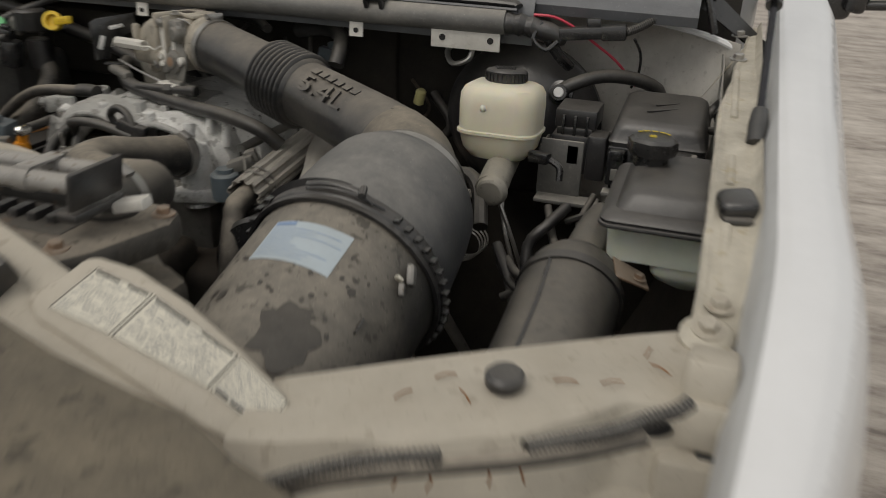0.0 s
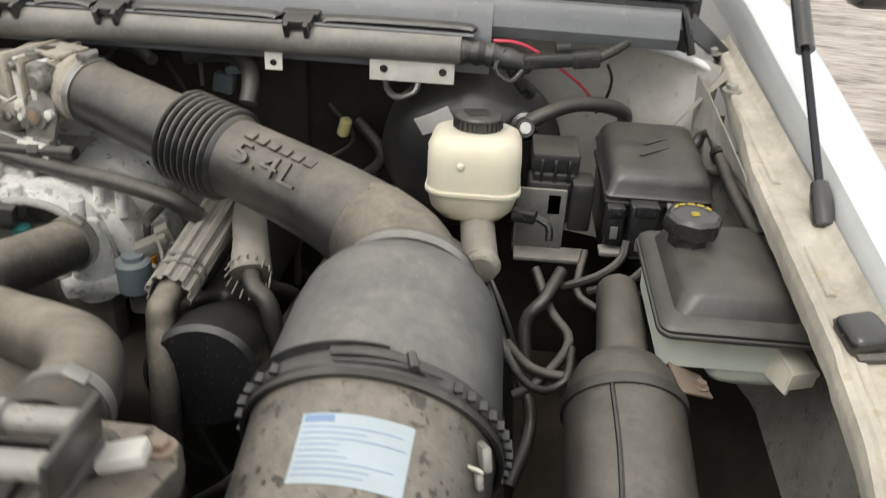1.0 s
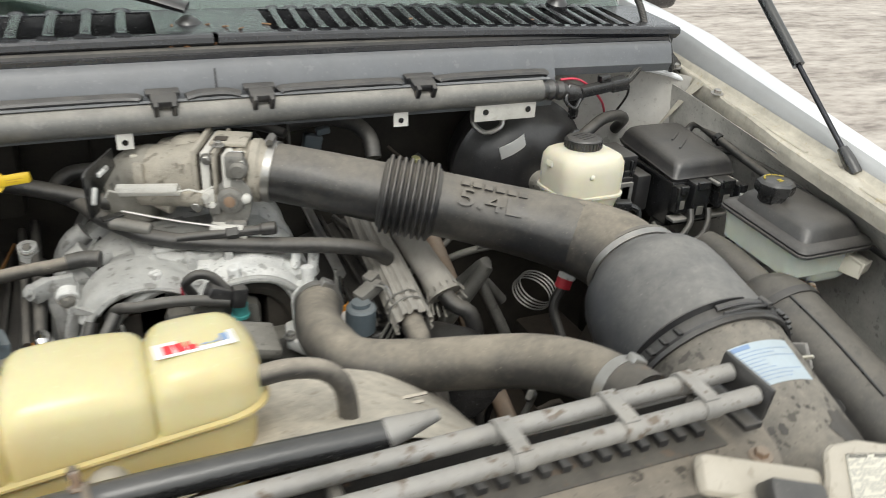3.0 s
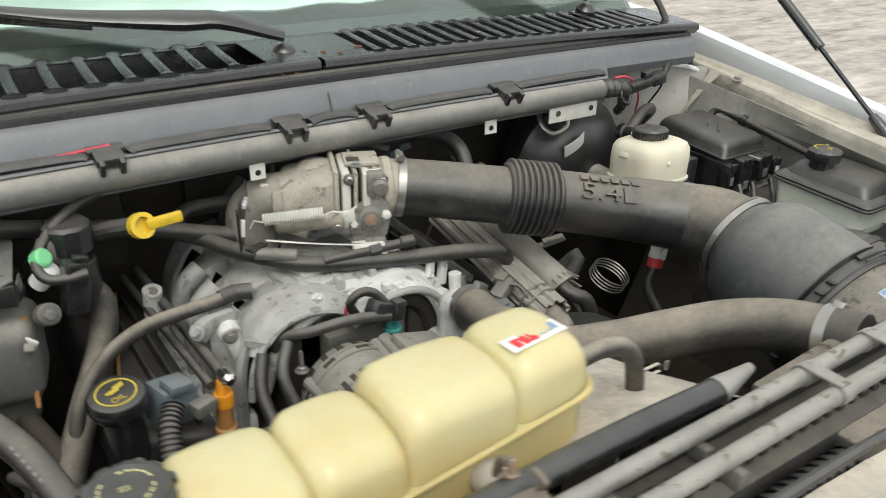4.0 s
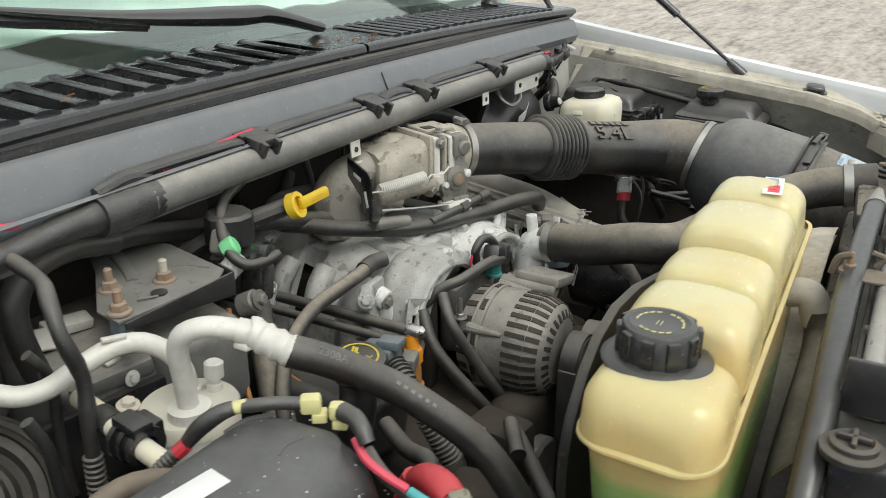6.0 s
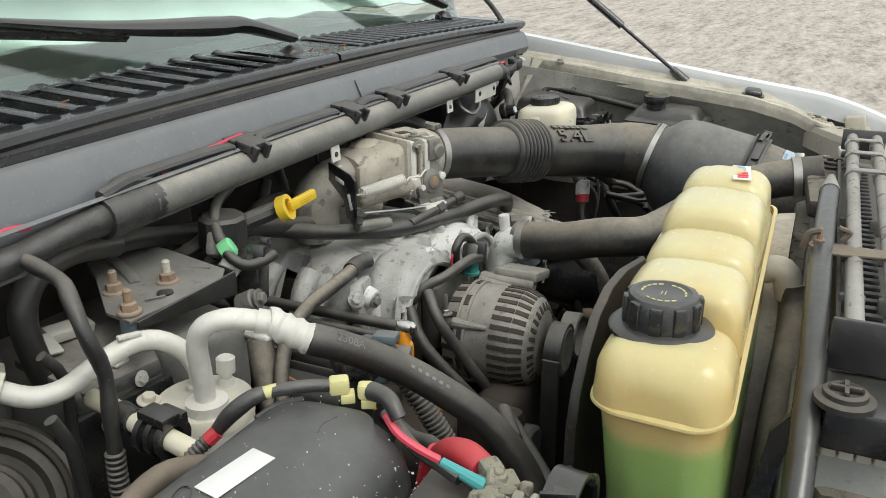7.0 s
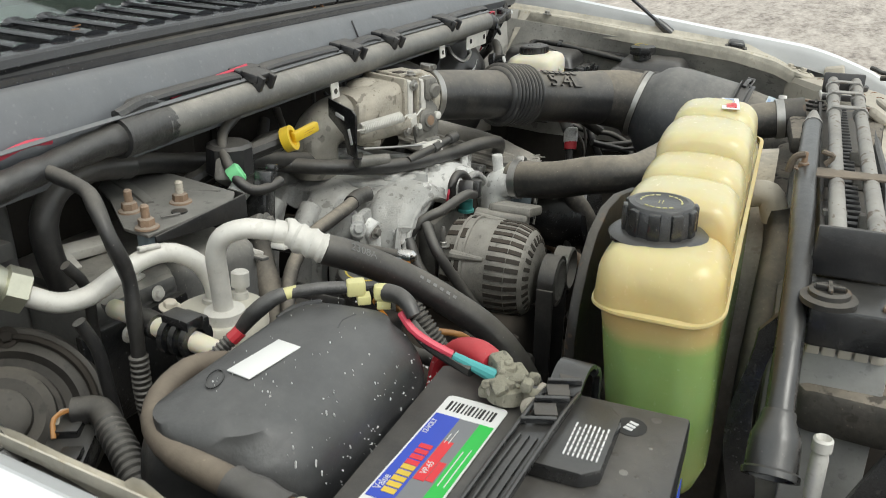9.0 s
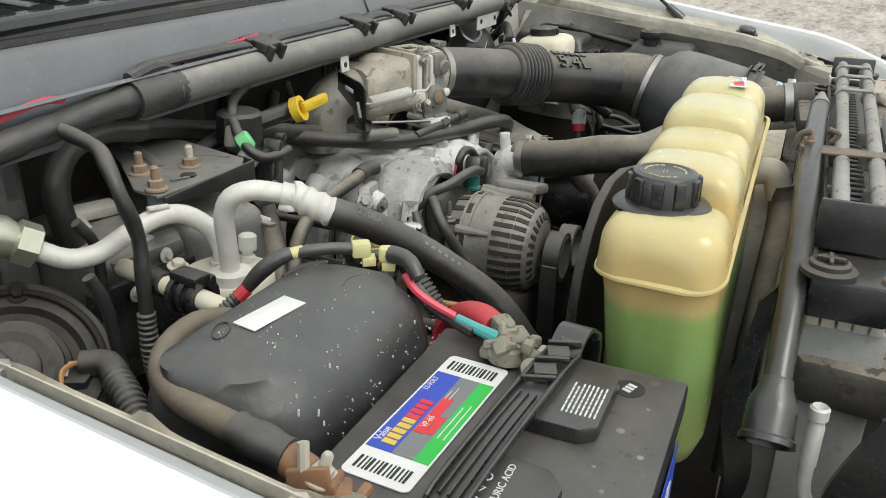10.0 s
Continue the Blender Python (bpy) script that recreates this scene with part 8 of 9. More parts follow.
solo("shroud_wing", slab([(-1.262, 1.0), (-1.262, 1.2), (-1.25, 1.235), (-1.221, 1.271), (-1.188, 1.293), (-1.136, 1.304), (-1.065, 1.298), (-0.957, 1.273), (-0.9, 1.25), (-0.9, 1.0)], frame_of((0, 0.795, 0), (1, 0, 0), (0, 0, 1)), 0.012, 0.004), GREY_RAD, (-1.1, 0.79, 1.0), "dusty dark shroud wing behind the coolant reservoir", "shroud")

# ---- battery ----
BZ = 1.233
CORRODED_SPOT = material("pale_dust_spot", (0.2, 0.19, 0.17), 0.7, vary=0.4, seed=88)
YAW = 0.0
BM = pose(-1.556, 0.76, BZ, 0, 0, YAW)
bat = thing("battery", (-1.523, 0.745, BZ - 0.19), "black car battery with a bright printed label and a carry strap", "battery")
part("case", moved(merge(box(-0.144, -0.105, -0.19, 0.144, 0.105, -0.012, 0.004), box(-0.147, -0.108, -0.03, 0.147, 0.108, 0.0, 0.004)), BM), BLACK, bat)
for vx, vy in ((0.075, -0.018), (-0.07, -0.014)):
    part("vent_cover", moved(slab([(-0.05, -0.03), (-0.04, -0.042), (0.03, -0.042), (0.045, -0.03), (0.05, 0.02), (-0.05, 0.02)], pose(vx, vy, 0, 0, 0, 0), 0.014, 0.003), BM), BLACK_CLEAN, bat, "raised vent cover")
for vx, vy, words in ((0.075, -0.018, ()), (-0.07, -0.014, (("SULFURIC ACID", 0.0075, 0.012, -0.006), ("NO SPARKS", 0.0068, -0.03, 0.004)))):
    rgw, rows = random.Random(int(vx * 1000)), []
    for r in range(8):
        u = 0.04
        while u < 0.86:
            w = rgw.uniform(0.06, 0.2)
            rows.append((0.08 + 0.115 * r, u, min(0.96, u + w), 0.045))
            u += w + 0.035
    part("warning_print", moved(bars(rows, 0.046, 0.03, pose(vx - 0.012 if not words else vx - 0.02, vy - 0.024 if not words else vy - 0.022, 0.0143), 0.0005), BM), INK_WHITE, bat)
    for k in range(5):
        part("warning_icon", moved(lathe((vx - 0.03 + 0.0125 * k, vy + 0.006, 0.014), (0, 0, 1), [(0, 0.0042), (0.0005, 0.0042), (0.0005, 0.0033), (0, 0.0033), (0, 0.0042)], 3 if k % 2 else 18, cap=False), BM), INK_WHITE, bat)
    for text, size, dx, dy in words:
        part("warning_text", moved(lettering(text, size, 0.0002), BM @ pose(vx + dx, vy + dy, 0.0143)), INK_WHITE, bat)
part("round_sticker", moved(lathe((0.115, -0.066, 0.0), (0, 0, 1), [(0, 0.0125), (0.0006, 0.0125)], 24), BM), INK, bat)
part("sticker_print", moved(bars([(0.5, 0.1, 0.3, 0.9), (0.5, 0.4, 0.6, 0.9), (0.5, 0.7, 0.9, 0.9)], 0.015, 0.008, pose(0.115, -0.066, 0.001, 0, 0, -20), 0.0005), BM), INK_WHITE, bat)
LB = BM @ pose(0.013, 0.0595, 0.0012, 0, 0, -3) @ Matrix.Diagonal((0.83, 0.95, 1, 1))
lab = part("top_label", slab([(x, y) for x, y in rrect(0.206, 0.056, 0.006, 4)], LB @ Matrix.Translation((0, 0, -0.0006)), 0.0008), PAPER, bat, "bright battery label in blue, grey, red and green")
part("blue_field", moved(box(-0.065, 0.004, 0.0004, 0.068, 0.026, 0.0008, 0), LB), INK_BLUE, lab)
part("grey_field", moved(box(-0.065, -0.014, 0.0004, 0.068, 0.004, 0.0008, 0), LB), INK_GREY, lab)
part("green_field", moved(box(-0.065, -0.0265, 0.0004, 0.068, -0.014, 0.0008, 0), LB), INK_GREEN, lab)
part("red_field", moved(box(-0.03, -0.006, 0.0009, 0.03, 0.003, 0.0012, 0), LB), INK_RED, lab)
part("red_field", moved(box(-0.028, -0.0125, 0.0009, 0.0, -0.0065, 0.0012, 0), LB), INK_RED, lab)
part("yellow_mark", moved(merge(*[box(-0.056 + 0.0085 * k, 0.0065, 0.0009, -0.0495 + 0.0085 * k, 0.0175, 0.0013, 0) for k in range(5)]), LB), YELLOW, lab, "yellow maker's mark as blocks")
part("red_mark", moved(merge(*[box(-0.0145 + 0.0085 * k, 0.0065, 0.0009, -0.008 + 0.0085 * k, 0.0175, 0.0013, 0) for k in range(4)]), LB), INK_RED, lab)
part("white_print", moved(merge(moved(lettering("Value", 0.009, 0.0002), pose(-0.045, 0.0215, 0.001)), moved(lettering("12-VOLT", 0.0065, 0.0002), pose(0.045, 0.022, 0.001)), moved(lettering("VP-65", 0.0075, 0.0002), pose(-0.012, -0.0015, 0.0014)), bars(print_rows(2, 41, 0.3, 0.8), 0.09, 0.01, pose(0.01, -0.0205, 0.001), 0.0004), bars(print_rows(2, 42, 0.3, 0.8), 0.03, 0.007, pose(0.04, -0.001, 0.0013), 0.0004)), LB), INK_WHITE, lab)
rgb_ = random.Random(61)
for k in range(16):
    part("grime_spot", moved(lathe((rgb_.uniform(-0.02, 0.135), rgb_.uniform(-0.1, -0.05), 0.0), (0, 0, 1), [(0, 0.0015 + 0.003 * rgb_.random() ** 2), (0.0004, 0.001)], 9), BM), MUD_DARK if k % 3 else CORRODED_SPOT, bat)
bc = bmesh.new()
for end, x0 in ((0, -0.099), (1, 0.0715)):
    for k in range(13):
        y = -0.021 + 0.0034 * k
        bc = merge(bc, box(x0 + 0.005, y, 0.0004, x0 + 0.021, y + (0.0012 if k % 3 else 0.002), 0.0009, 0))
part("barcode", moved(bc, LB), INK, lab)
part("front_label", moved(merge(box(-0.13, -0.1088, -0.13, 0.12, -0.108, -0.04, 0)), BM), INK_BLUE, bat, "blue front label with white and red shapes")
part("front_label_shapes", moved(merge(*[obox((-0.1 + 0.03 * k, -0.109, -0.08), (0.02, 0.0012, 0.045), (0, 15, 0), 0) for k in range(7)]), BM), INK_WHITE, bat)
ST = frame_of((-1.552, 0.7595, BZ), (0.997, -0.08, 0), (0.08, 0.997, 0)) @ Matrix.Diagonal((0.8, 0.8, 1, 1))
CORRODED = material("corroded_lead", (0.3, 0.285, 0.23), 0.6, metal=0.3, dust=0.6, dust_rgb=(0.42, 0.4, 0.3), vary=0.6, grain=200, bump=0.9, spots=0.5, seed=86)
strap = part("carry_strap", moved(merge(
    shell(grid_sheet(lambda u, v: (-0.11 + 0.255 * u, -0.017 + 0.034 * v, 0.0135 + 0.006 * math.sin(math.pi * u) - 0.0008 * (2 * v - 1) ** 2), 24, 6), 0.004),
    *[sweep([(-0.115, y, 0.008), (-0.1, y, 0.0165), (0.0, y, 0.0205), (0.1, y, 0.0205), (0.145, y, 0.017)], 0.0026, 8, 0.012) for y in (-0.016, 0.016)],
    shell(grid_sheet(lambda u, v: (0.14 + 0.075 * u, -0.017 + 0.034 * v, 0.016 + 0.013 * math.sin(math.pi * min(1, u * 1.1)) - 0.03 * max(0, u - 0.75)), 14, 4), 0.004),
    sweep([(0.2, -0.014, 0.014), (0.217, -0.013, 0.004), (0.219, -0.012, -0.03)], 0.005, 8), sweep([(0.2, 0.014, 0.014), (0.217, 0.013, 0.004), (0.219, 0.012, -0.03)], 0.005, 8)), ST), BLACK_CLEAN, bat, "black plastic carry strap with ribs and pockets")
for y in (-0.008, 0.0, 0.008):
    part("rib", moved(sweep([(-0.105, y, 0.0155), (-0.03, y, 0.0195), (0.05, y, 0.02)], 0.0016, 6, 0.012), ST), BLACK_CLEAN, strap)
for x in (0.075, 0.11, 0.145, 0.18):
    part("cross_bar", moved(obox((x, 0, 0.0205 + 0.0045 * math.sin((x - 0.05) * 18)), (0.005, 0.034, 0.005), (0, 0, 25), 0.001), ST), BLACK_CLEAN, strap)
for x in (0.092, 0.127, 0.162):
    part("pocket", moved(obox((x, 0, 0.0205 + 0.0045 * math.sin((x - 0.05) * 18)), (0.02, 0.022, 0.0016), (0, 0, 25), 0.0005), ST), MUD_DARK, strap, "dirt-filled pocket")
for k, (px, py, mt) in enumerate(((0.112, 0.036, CORRODED), (-0.105, 0.085, CORRODED))):
    post = part("terminal_clamp", moved(merge(rod((px, py, 0), (px, py, 0.022), 0.0095, 16, 0.001), lathe((px, py, 0.004), (0, 0, 1), [(0, 0.0095), (0, 0.017), (0.012, 0.016), (0.012, 0.0095), (0, 0.0095)], 20, cap=False), box(px - 0.006, py - 0.034, 0.003, px + 0.006, py - 0.012, 0.015, 0.003), box(px - 0.012, py + 0.012, 0.004, px + 0.02, py + 0.022, 0.014, 0.003)), BM), mt, bat, "corroded lead terminal clamp")
    part("clamp_bolt", moved(merge(rod((px - 0.016, py - 0.026, 0.009), (px + 0.018, py - 0.026, 0.009), 0.0045, 10), bolt((px - 0.016, py - 0.026, 0.009), (-1, 0, 0.2), 0.0095)), BM), COPPER if k else BEIGE, post)
rgc = random.Random(8)
for k in range(9):
    cpos = BM @ Vector((0.116 + rgc.uniform(-0.02, 0.02), 0.03 + rgc.uniform(-0.016, 0.02), 0.01 + rgc.uniform(0, 0.014)))
    part("corrosion", obox(cpos, (rgc.uniform(0.008, 0.016), rgc.uniform(0.008, 0.014), rgc.uniform(0.006, 0.012)), (rgc.uniform(-40, 40), rgc.uniform(-40, 40), rgc.uniform(0, 90)), 0.003), rgc.choice((CORRODED, BEIGE, CORRODED)), bat, "powdery corroded terminal hardware")
# positive lead
pos = thing("positive_cable", (-1.39, 0.83, 1.22), "red-booted positive battery cable with a taped red lead", "battery cable")
part("boot", sweep([(-1.385, 0.872, 1.228), (-1.392, 0.858, 1.24), (-1.403, 0.838, 1.247), (-1.416, 0.818, 1.248)], lambda q: 0.0105 + 0.0035 * math.sin(q * 2.6), 16, 0.005, flat=0.85), RED, pos, "red rubber boot")
part("boot_tail", sweep([(-1.386, 0.874, 1.23), (-1.383, 0.884, 1.21), (-1.39, 0.885, 1.17), (-1.4, 0.87, 1.12)], 0.009, 10), RED, pos)
part("ring_lug", merge(obox((-1.427, 0.801, 1.247), (0.032, 0.022, 0.011), (0, 0, -52), 0.003), obox((-1.42, 0.81, 1.252), (0.018, 0.018, 0.016), (10, 0, -40), 0.004), bolt((-1.43, 0.8, 1.25), (0, 0, 1), 0.013, 0.012)), CORRODED, pos, "corroded lead terminal lug")
part("side_bolt", rod((-1.456, 0.803, 1.247), (-1.436, 0.789, 1.25), 0.0065, 8, 0.001), HEX, pos)
part("red_lead", sweep([(-1.432, 0.898, 1.288), (-1.437, 0.885, 1.277), (-1.436, 0.868, 1.267), (-1.432, 0.85, 1.258)], 0.0036, 8), PINK, pos)
part("black_lead", sweep([(-1.425, 0.892, 1.275), (-1.431, 0.872, 1.262), (-1.431, 0.85, 1.252), (-1.437, 0.83, 1.249)], 0.0055, 8), RUBBER, pos)
part("teal_sleeve", sweep([(-1.432, 0.848, 1.257), (-1.434, 0.828, 1.252), (-1.438, 0.807, 1.249)], lambda q: 0.0038 + 0.0025 * q, 10), TEAL, pos, "frayed teal heat-shrink")
neg = thing("negative_cable", (-1.66, 0.86, 1.25), "dusty grey-brown negative cable with a copper lug", "battery cable")
part("cable", sweep([(-1.485, 1.015, 1.235), (-1.515, 1.027, 1.253), (-1.545, 1.034, 1.262), (-1.588, 1.026, 1.264), (-1.622, 1.001, 1.264), (-1.642, 0.964, 1.264), (-1.65, 0.92, 1.263), (-1.654, 0.9, 1.262)], 0.0105, 16), BROWN_CABLE, neg)
part("shrink_sleeve", sweep([(-1.652, 0.912, 1.263), (-1.656, 0.889, 1.262), (-1.657, 0.868, 1.259)], lambda q: 0.0135 - 0.001 * math.sin(q * 9), 16, 0.005), BLACK, neg)
part("lug", merge(sweep([(-1.657, 0.871, 1.259), (-1.658, 0.852, 1.252)], 0.0115, 12), obox((-1.659, 0.846, 1.248), (0.024, 0.03, 0.007), (-10, 10, 15), 0.002), obox((-1.668, 0.846, 1.256), (0.006, 0.028, 0.018), (-10, 10, 15), 0.002), obox((-1.656, 0.838, 1.238), (0.03, 0.026, 0.02), (10, 20, 30), 0.004)), COPPER, neg, "oxidised copper lug")
part("lug_bolt", merge(bolt((-1.66, 0.843, 1.254), (0.1, -0.3, 1), 0.013, 0.02), rod((-1.667, 0.85, 1.262), (-1.662, 0.853, 1.279), 0.004, 8)), BEIGE, neg)

# ---- black moulded cover beside the battery ----
can = thing("vacuum_canister", (-1.555, 0.92, 1.1), "black moulded plastic canister cover with white specks", "canister")
rings = []
for z, g, front, back in ((1.1, 0.004, 0.0, 0.0), (1.2, 0.0, 0.0, 0.0), (1.236, -0.002, 0.002, 0.001), (1.252, -0.004, 0.006, 0.003), (1.265, -0.009, 0.013, 0.006), (1.276, -0.018, 0.023, 0.011), (1.283, -0.03, 0.034, 0.018), (1.2875, -0.046, 0.046, 0.027), (1.2895, -0.07, 0.058, 0.038), (1.2905, -0.11, 0.066, 0.05)):
    ring = []
    for x, y in rrect(0.232 + g, 0.146 - front - back, 0.052 if z < 1.28 else 0.03, 8):
        yy = 0.943 + (front - back) / 2 + y
        ring.append((-1.533 + x - 0.1 * (yy - 0.943), yy - 0.06 * x, z + 0.002 * math.sin(x * 14)))
    rings.append(ring)
# The grey film is part dust, part sky sheen put into the colour.
DUST_SHEEN_BLACK = material("speckled_black_plastic", (0.018, 0.0185, 0.02), 0.3, dust=0.42, dust_rgb=(0.22, 0.218, 0.21), vary=0.3, bump=0.2, spec=1.0, seed=81)
part("shell", loft(rings), DUST_SHEEN_BLACK, can)
part("rim", sweep([(-1.533 + x - 0.1 * y, 0.943 + y - 0.06 * x, 1.206) for x, y in rrect(0.237, 0.151, 0.052, 8)], 0.0032, 8, raw=True), BLACK, can)
part("rib", sweep([(-1.47, 0.998, 1.279), (-1.452, 0.99, 1.284), (-1.436, 0.975, 1.284)], 0.004, 8), DUST_SHEEN_BLACK, can)
part("scratch", sweep([(-1.455, 0.93, 1.2905), (-1.47, 0.934, 1.2912), (-1.482, 0.931, 1.2908)], 0.0012, 6), DUST_SHEEN_BLACK, can)
part("oval_mark", moved(lathe((0, 0, 0), (0, 0, 1), [(0, 0.011), (0.0008, 0.011), (0.0008, 0.0095), (0.0, 0.0095)], 28, cap=False), frame_of((-1.585, 0.975, 1.2895), (0.9, 0.42, 0.0), (-0.42, 0.9, 0)) @ Matrix.Diagonal((1.25, 0.6, 1, 1))), BLACK_CLEAN, can)
part("paper_label", obox((-1.548, 0.957, 1.2912), (0.056, 0.023, 0.0008), (0, 0, -9), 0.0001), PAPER, can, "scuffed white paper label")
rg = random.Random(12)
sp = bmesh.new()
for k in range(120):
    x, z = -1.63 + 0.2 * rg.random() ** 0.8, 1.212 + 0.07 * rg.random()
    y = run(z, [(1.2, 0.87), (1.236, 0.872), (1.252, 0.876), (1.265, 0.883), (1.276, 0.893), (1.283, 0.904)]) - 0.06 * (x + 1.533) - 0.0004
    r = 0.00025 + 0.0008 * rg.random() ** 3
    sp = merge(sp, obox((x, y, z), (r * 0.8, 0.0012, r * (0.8 + 5 * rg.random() ** 3)), (0, rg.uniform(-20, 20), 0), 0))
for k in range(60):
    x, y = -1.6 + 0.17 * rg.random(), 0.915 + 0.065 * rg.random()
    r = 0.00015 + 0.0003 * rg.random() ** 3
    sp = merge(sp, obox((x, y, 1.2905), (r * 2, r * 2, 0.0012), (0, 0, 0), 0))
tagged(part("paint_specks", sp, INK_WHITE, can), "white paint specks", kind="stuff")
bh = thing("harness_lead", (-1.43, 0.94, 1.29), "black taped harness lead with pale yellow connectors", "wiring harness")
part("lead", sweep([(-1.484, 1.03, 1.268), (-1.478, 1.018, 1.284), (-1.468, 1.005, 1.296), (-1.46, 0.996, 1.3)], lambda q: 0.0058 + 0.002 * math.sin(q * 3), 12), TAPE, bh)
part("lead", sweep([(-1.456, 0.992, 1.3), (-1.448, 0.978, 1.302), (-1.438, 0.965, 1.302), (-1.429, 0.95, 1.301)], 0.0056, 12), TAPE, bh)
part("collar", rod((-1.461, 0.998, 1.299), (-1.453, 0.988, 1.301), 0.0055, 12), PALE_YELLOW, bh, "pale yellow collar")
part("connector", merge(obox((-1.426, 0.945, 1.301), (0.017, 0.013, 0.015), (0, 0, -55), 0.003), obox((-1.423, 0.939, 1.29), (0.012, 0.013, 0.008), (0, 0, -55), 0.001)), PALE_YELLOW, bh, "pale yellow connector")
part("connector", merge(obox((-1.42, 0.923, 1.298), (0.013, 0.012, 0.014), (0, 0, -65), 0.003), obox((-1.419, 0.921, 1.287), (0.012, 0.012, 0.008), (0, 0, -65), 0.001)), PALE_YELLOW, bh, "pale yellow connector")
part("plug", sweep([(-1.419, 0.918, 1.298), (-1.423, 0.904, 1.299), (-1.429, 0.893, 1.297), (-1.433, 0.885, 1.288)], lambda q: 0.0082 - 0.0015 * q, 12), BLACK, bh)
part("red_band", rod((-1.491, 1.034, 1.262), (-1.485, 1.028, 1.269), 0.0064, 10), RED, bh)
part("corrugated_end", sweep([(-1.489, 1.034, 1.263), (-1.505, 1.045, 1.248), (-1.522, 1.05, 1.232)], 0.0062, 10, 0.0015, ripple=(0.004, 0.0012)), LOOM, bh)
for k in range(3):
    hose([(-1.41, 0.925, 1.287), (-1.4 + 0.004 * k, 0.93 + 0.006 * k, 1.275), (-1.385 + 0.004 * k, 0.945 + 0.004 * k, 1.262), (-1.36, 0.95, 1.24)], 0.002, ORANGE if k != 1 else BLACK_CLEAN, "thin orange wire under the connector", "wire", 6, name="wire")

# ---- air conditioning: accumulator, alloy lines, rubber hose ----
acc = thing("ac_accumulator", (-1.4, 1.1, 1.1), "alloy air-conditioning accumulator canister", "accumulator")
part("can", lathe((-1.402, 1.118, 1.072), (0, 0, 1), [(0, 0.047), (0.14, 0.047), (0.15, 0.046), (0.154, 0.044), (0.156, 0.0)], 36, cap=False), ALUM, acc)
part("lid", lathe((-1.402, 1.118, 1.216), (0, 0, 1), [(0, 0.048), (0.014, 0.048), (0.017, 0.046), (0.018, 0.0)], 40, cap=False), PAPER_TAN, acc, "dull tan-filmed lid")
part("boss", merge(lathe((-1.417, 1.1, 1.232), (0, 0, 1), [(0, 0.02), (0.012, 0.02), (0.014, 0.0125)], 20), lathe((-1.386, 1.135, 1.23), (0, 0, 1), [(0, 0.015), (0.008, 0.014)], 16)), ALUM, acc)
part("service_valve", lathe((-1.372, 1.115, 1.228), (0.1, 0, 1), [(0, 0.008), (0.012, 0.008), (0.013, 0.006), (0.018, 0.006), (0.019, 0.0095), (0.034, 0.0095), (0.036, 0.007)], 16), ALUM, acc, "capped service valve")
acl = thing("ac_line", (-1.42, 1.08, 1.3), "bent alloy air-conditioning pipe with a crimped fitting", "pipe")
part("outlet_bend", sweep([(-1.418, 1.1, 1.245), (-1.421, 1.099, 1.28), (-1.425, 1.096, 1.308), (-1.425, 1.085, 1.327), (-1.415, 1.07, 1.333), (-1.405, 1.06, 1.331), (-1.392, 1.042, 1.326)], 0.0098, 16), ALUM, acl)
part("crimp", merge(sweep([(-1.397, 1.048, 1.328), (-1.388, 1.034, 1.3235)], 0.0115, 16), sweep([(-1.391, 1.039, 1.325), (-1.389, 1.036, 1.324), (-1.386, 1.024, 1.319), (-1.384, 1.018, 1.3165), (-1.378, 1.003, 1.309)], lambda s: 0.0142 + 0.0012 * math.sin(s * 22), 18, 0.003)), ALUM, acl, "crimped alloy collar")
part("crimp_tab", obox((-1.398, 1.04, 1.315), (0.014, 0.016, 0.006), (0, 10, 0), 0.002), ALUM, acl)
acH = thing("ac_hose", (-1.33, 0.95, 1.25), "thick black air-conditioning hose with faded white print", "hose")
hp = [(-1.379, 1.006, 1.31), (-1.36, 0.985, 1.298), (-1.335, 0.96, 1.278), (-1.315, 0.935, 1.258), (-1.3, 0.905, 1.235), (-1.285, 0.87, 1.205), (-1.275, 0.84, 1.165), (-1.265, 0.82, 1.11), (-1.26, 0.81, 1.0)]
part("hose", sweep(hp, 0.0152, 20), RUBBER, acH)
hd = (Vector(hp[2]) - Vector(hp[1])).normalized()
part("print", wrapped(lettering("2308A", 0.011, 0.0003), Vector(hp[1]) + hd * 0.004, hd, (-0.55, -0.3, 0.9), 0.01535), INK_FAINT, acH)
hd2 = (Vector(hp[4]) - Vector(hp[3])).normalized()
part("print_bars", wrapped(merge(*[box(-0.03 + 0.008 * k, -0.0016, -0.0002, -0.026 + 0.008 * k, 0.0016, 0.0003, 0) for k in range(7)]), Vector(hp[3]) + hd2 * 0.015, hd2, (-0.55, -0.3, 0.9), 0.0154), INK_FAINT, acH)
inl = thing("ac_line", (-1.5, 1.18, 1.27), "bent alloy suction pipe with a large hex fitting", "pipe")
part("pipe", sweep([(-1.386, 1.135, 1.236), (-1.386, 1.138, 1.255), (-1.394, 1.145, 1.276), (-1.412, 1.158, 1.293), (-1.436, 1.17, 1.296), (-1.466, 1.182, 1.286), (-1.494, 1.192, 1.275), (-1.518, 1.205, 1.276), (-1.54, 1.22, 1.292), (-1.552, 1.23, 1.303)], 0.0098, 18), ALUM, inl)
part("weld", obox((-1.437, 1.166, 1.307), (0.022, 0.007, 0.004), (0, 5, -22), 0.001), ALUM, inl)
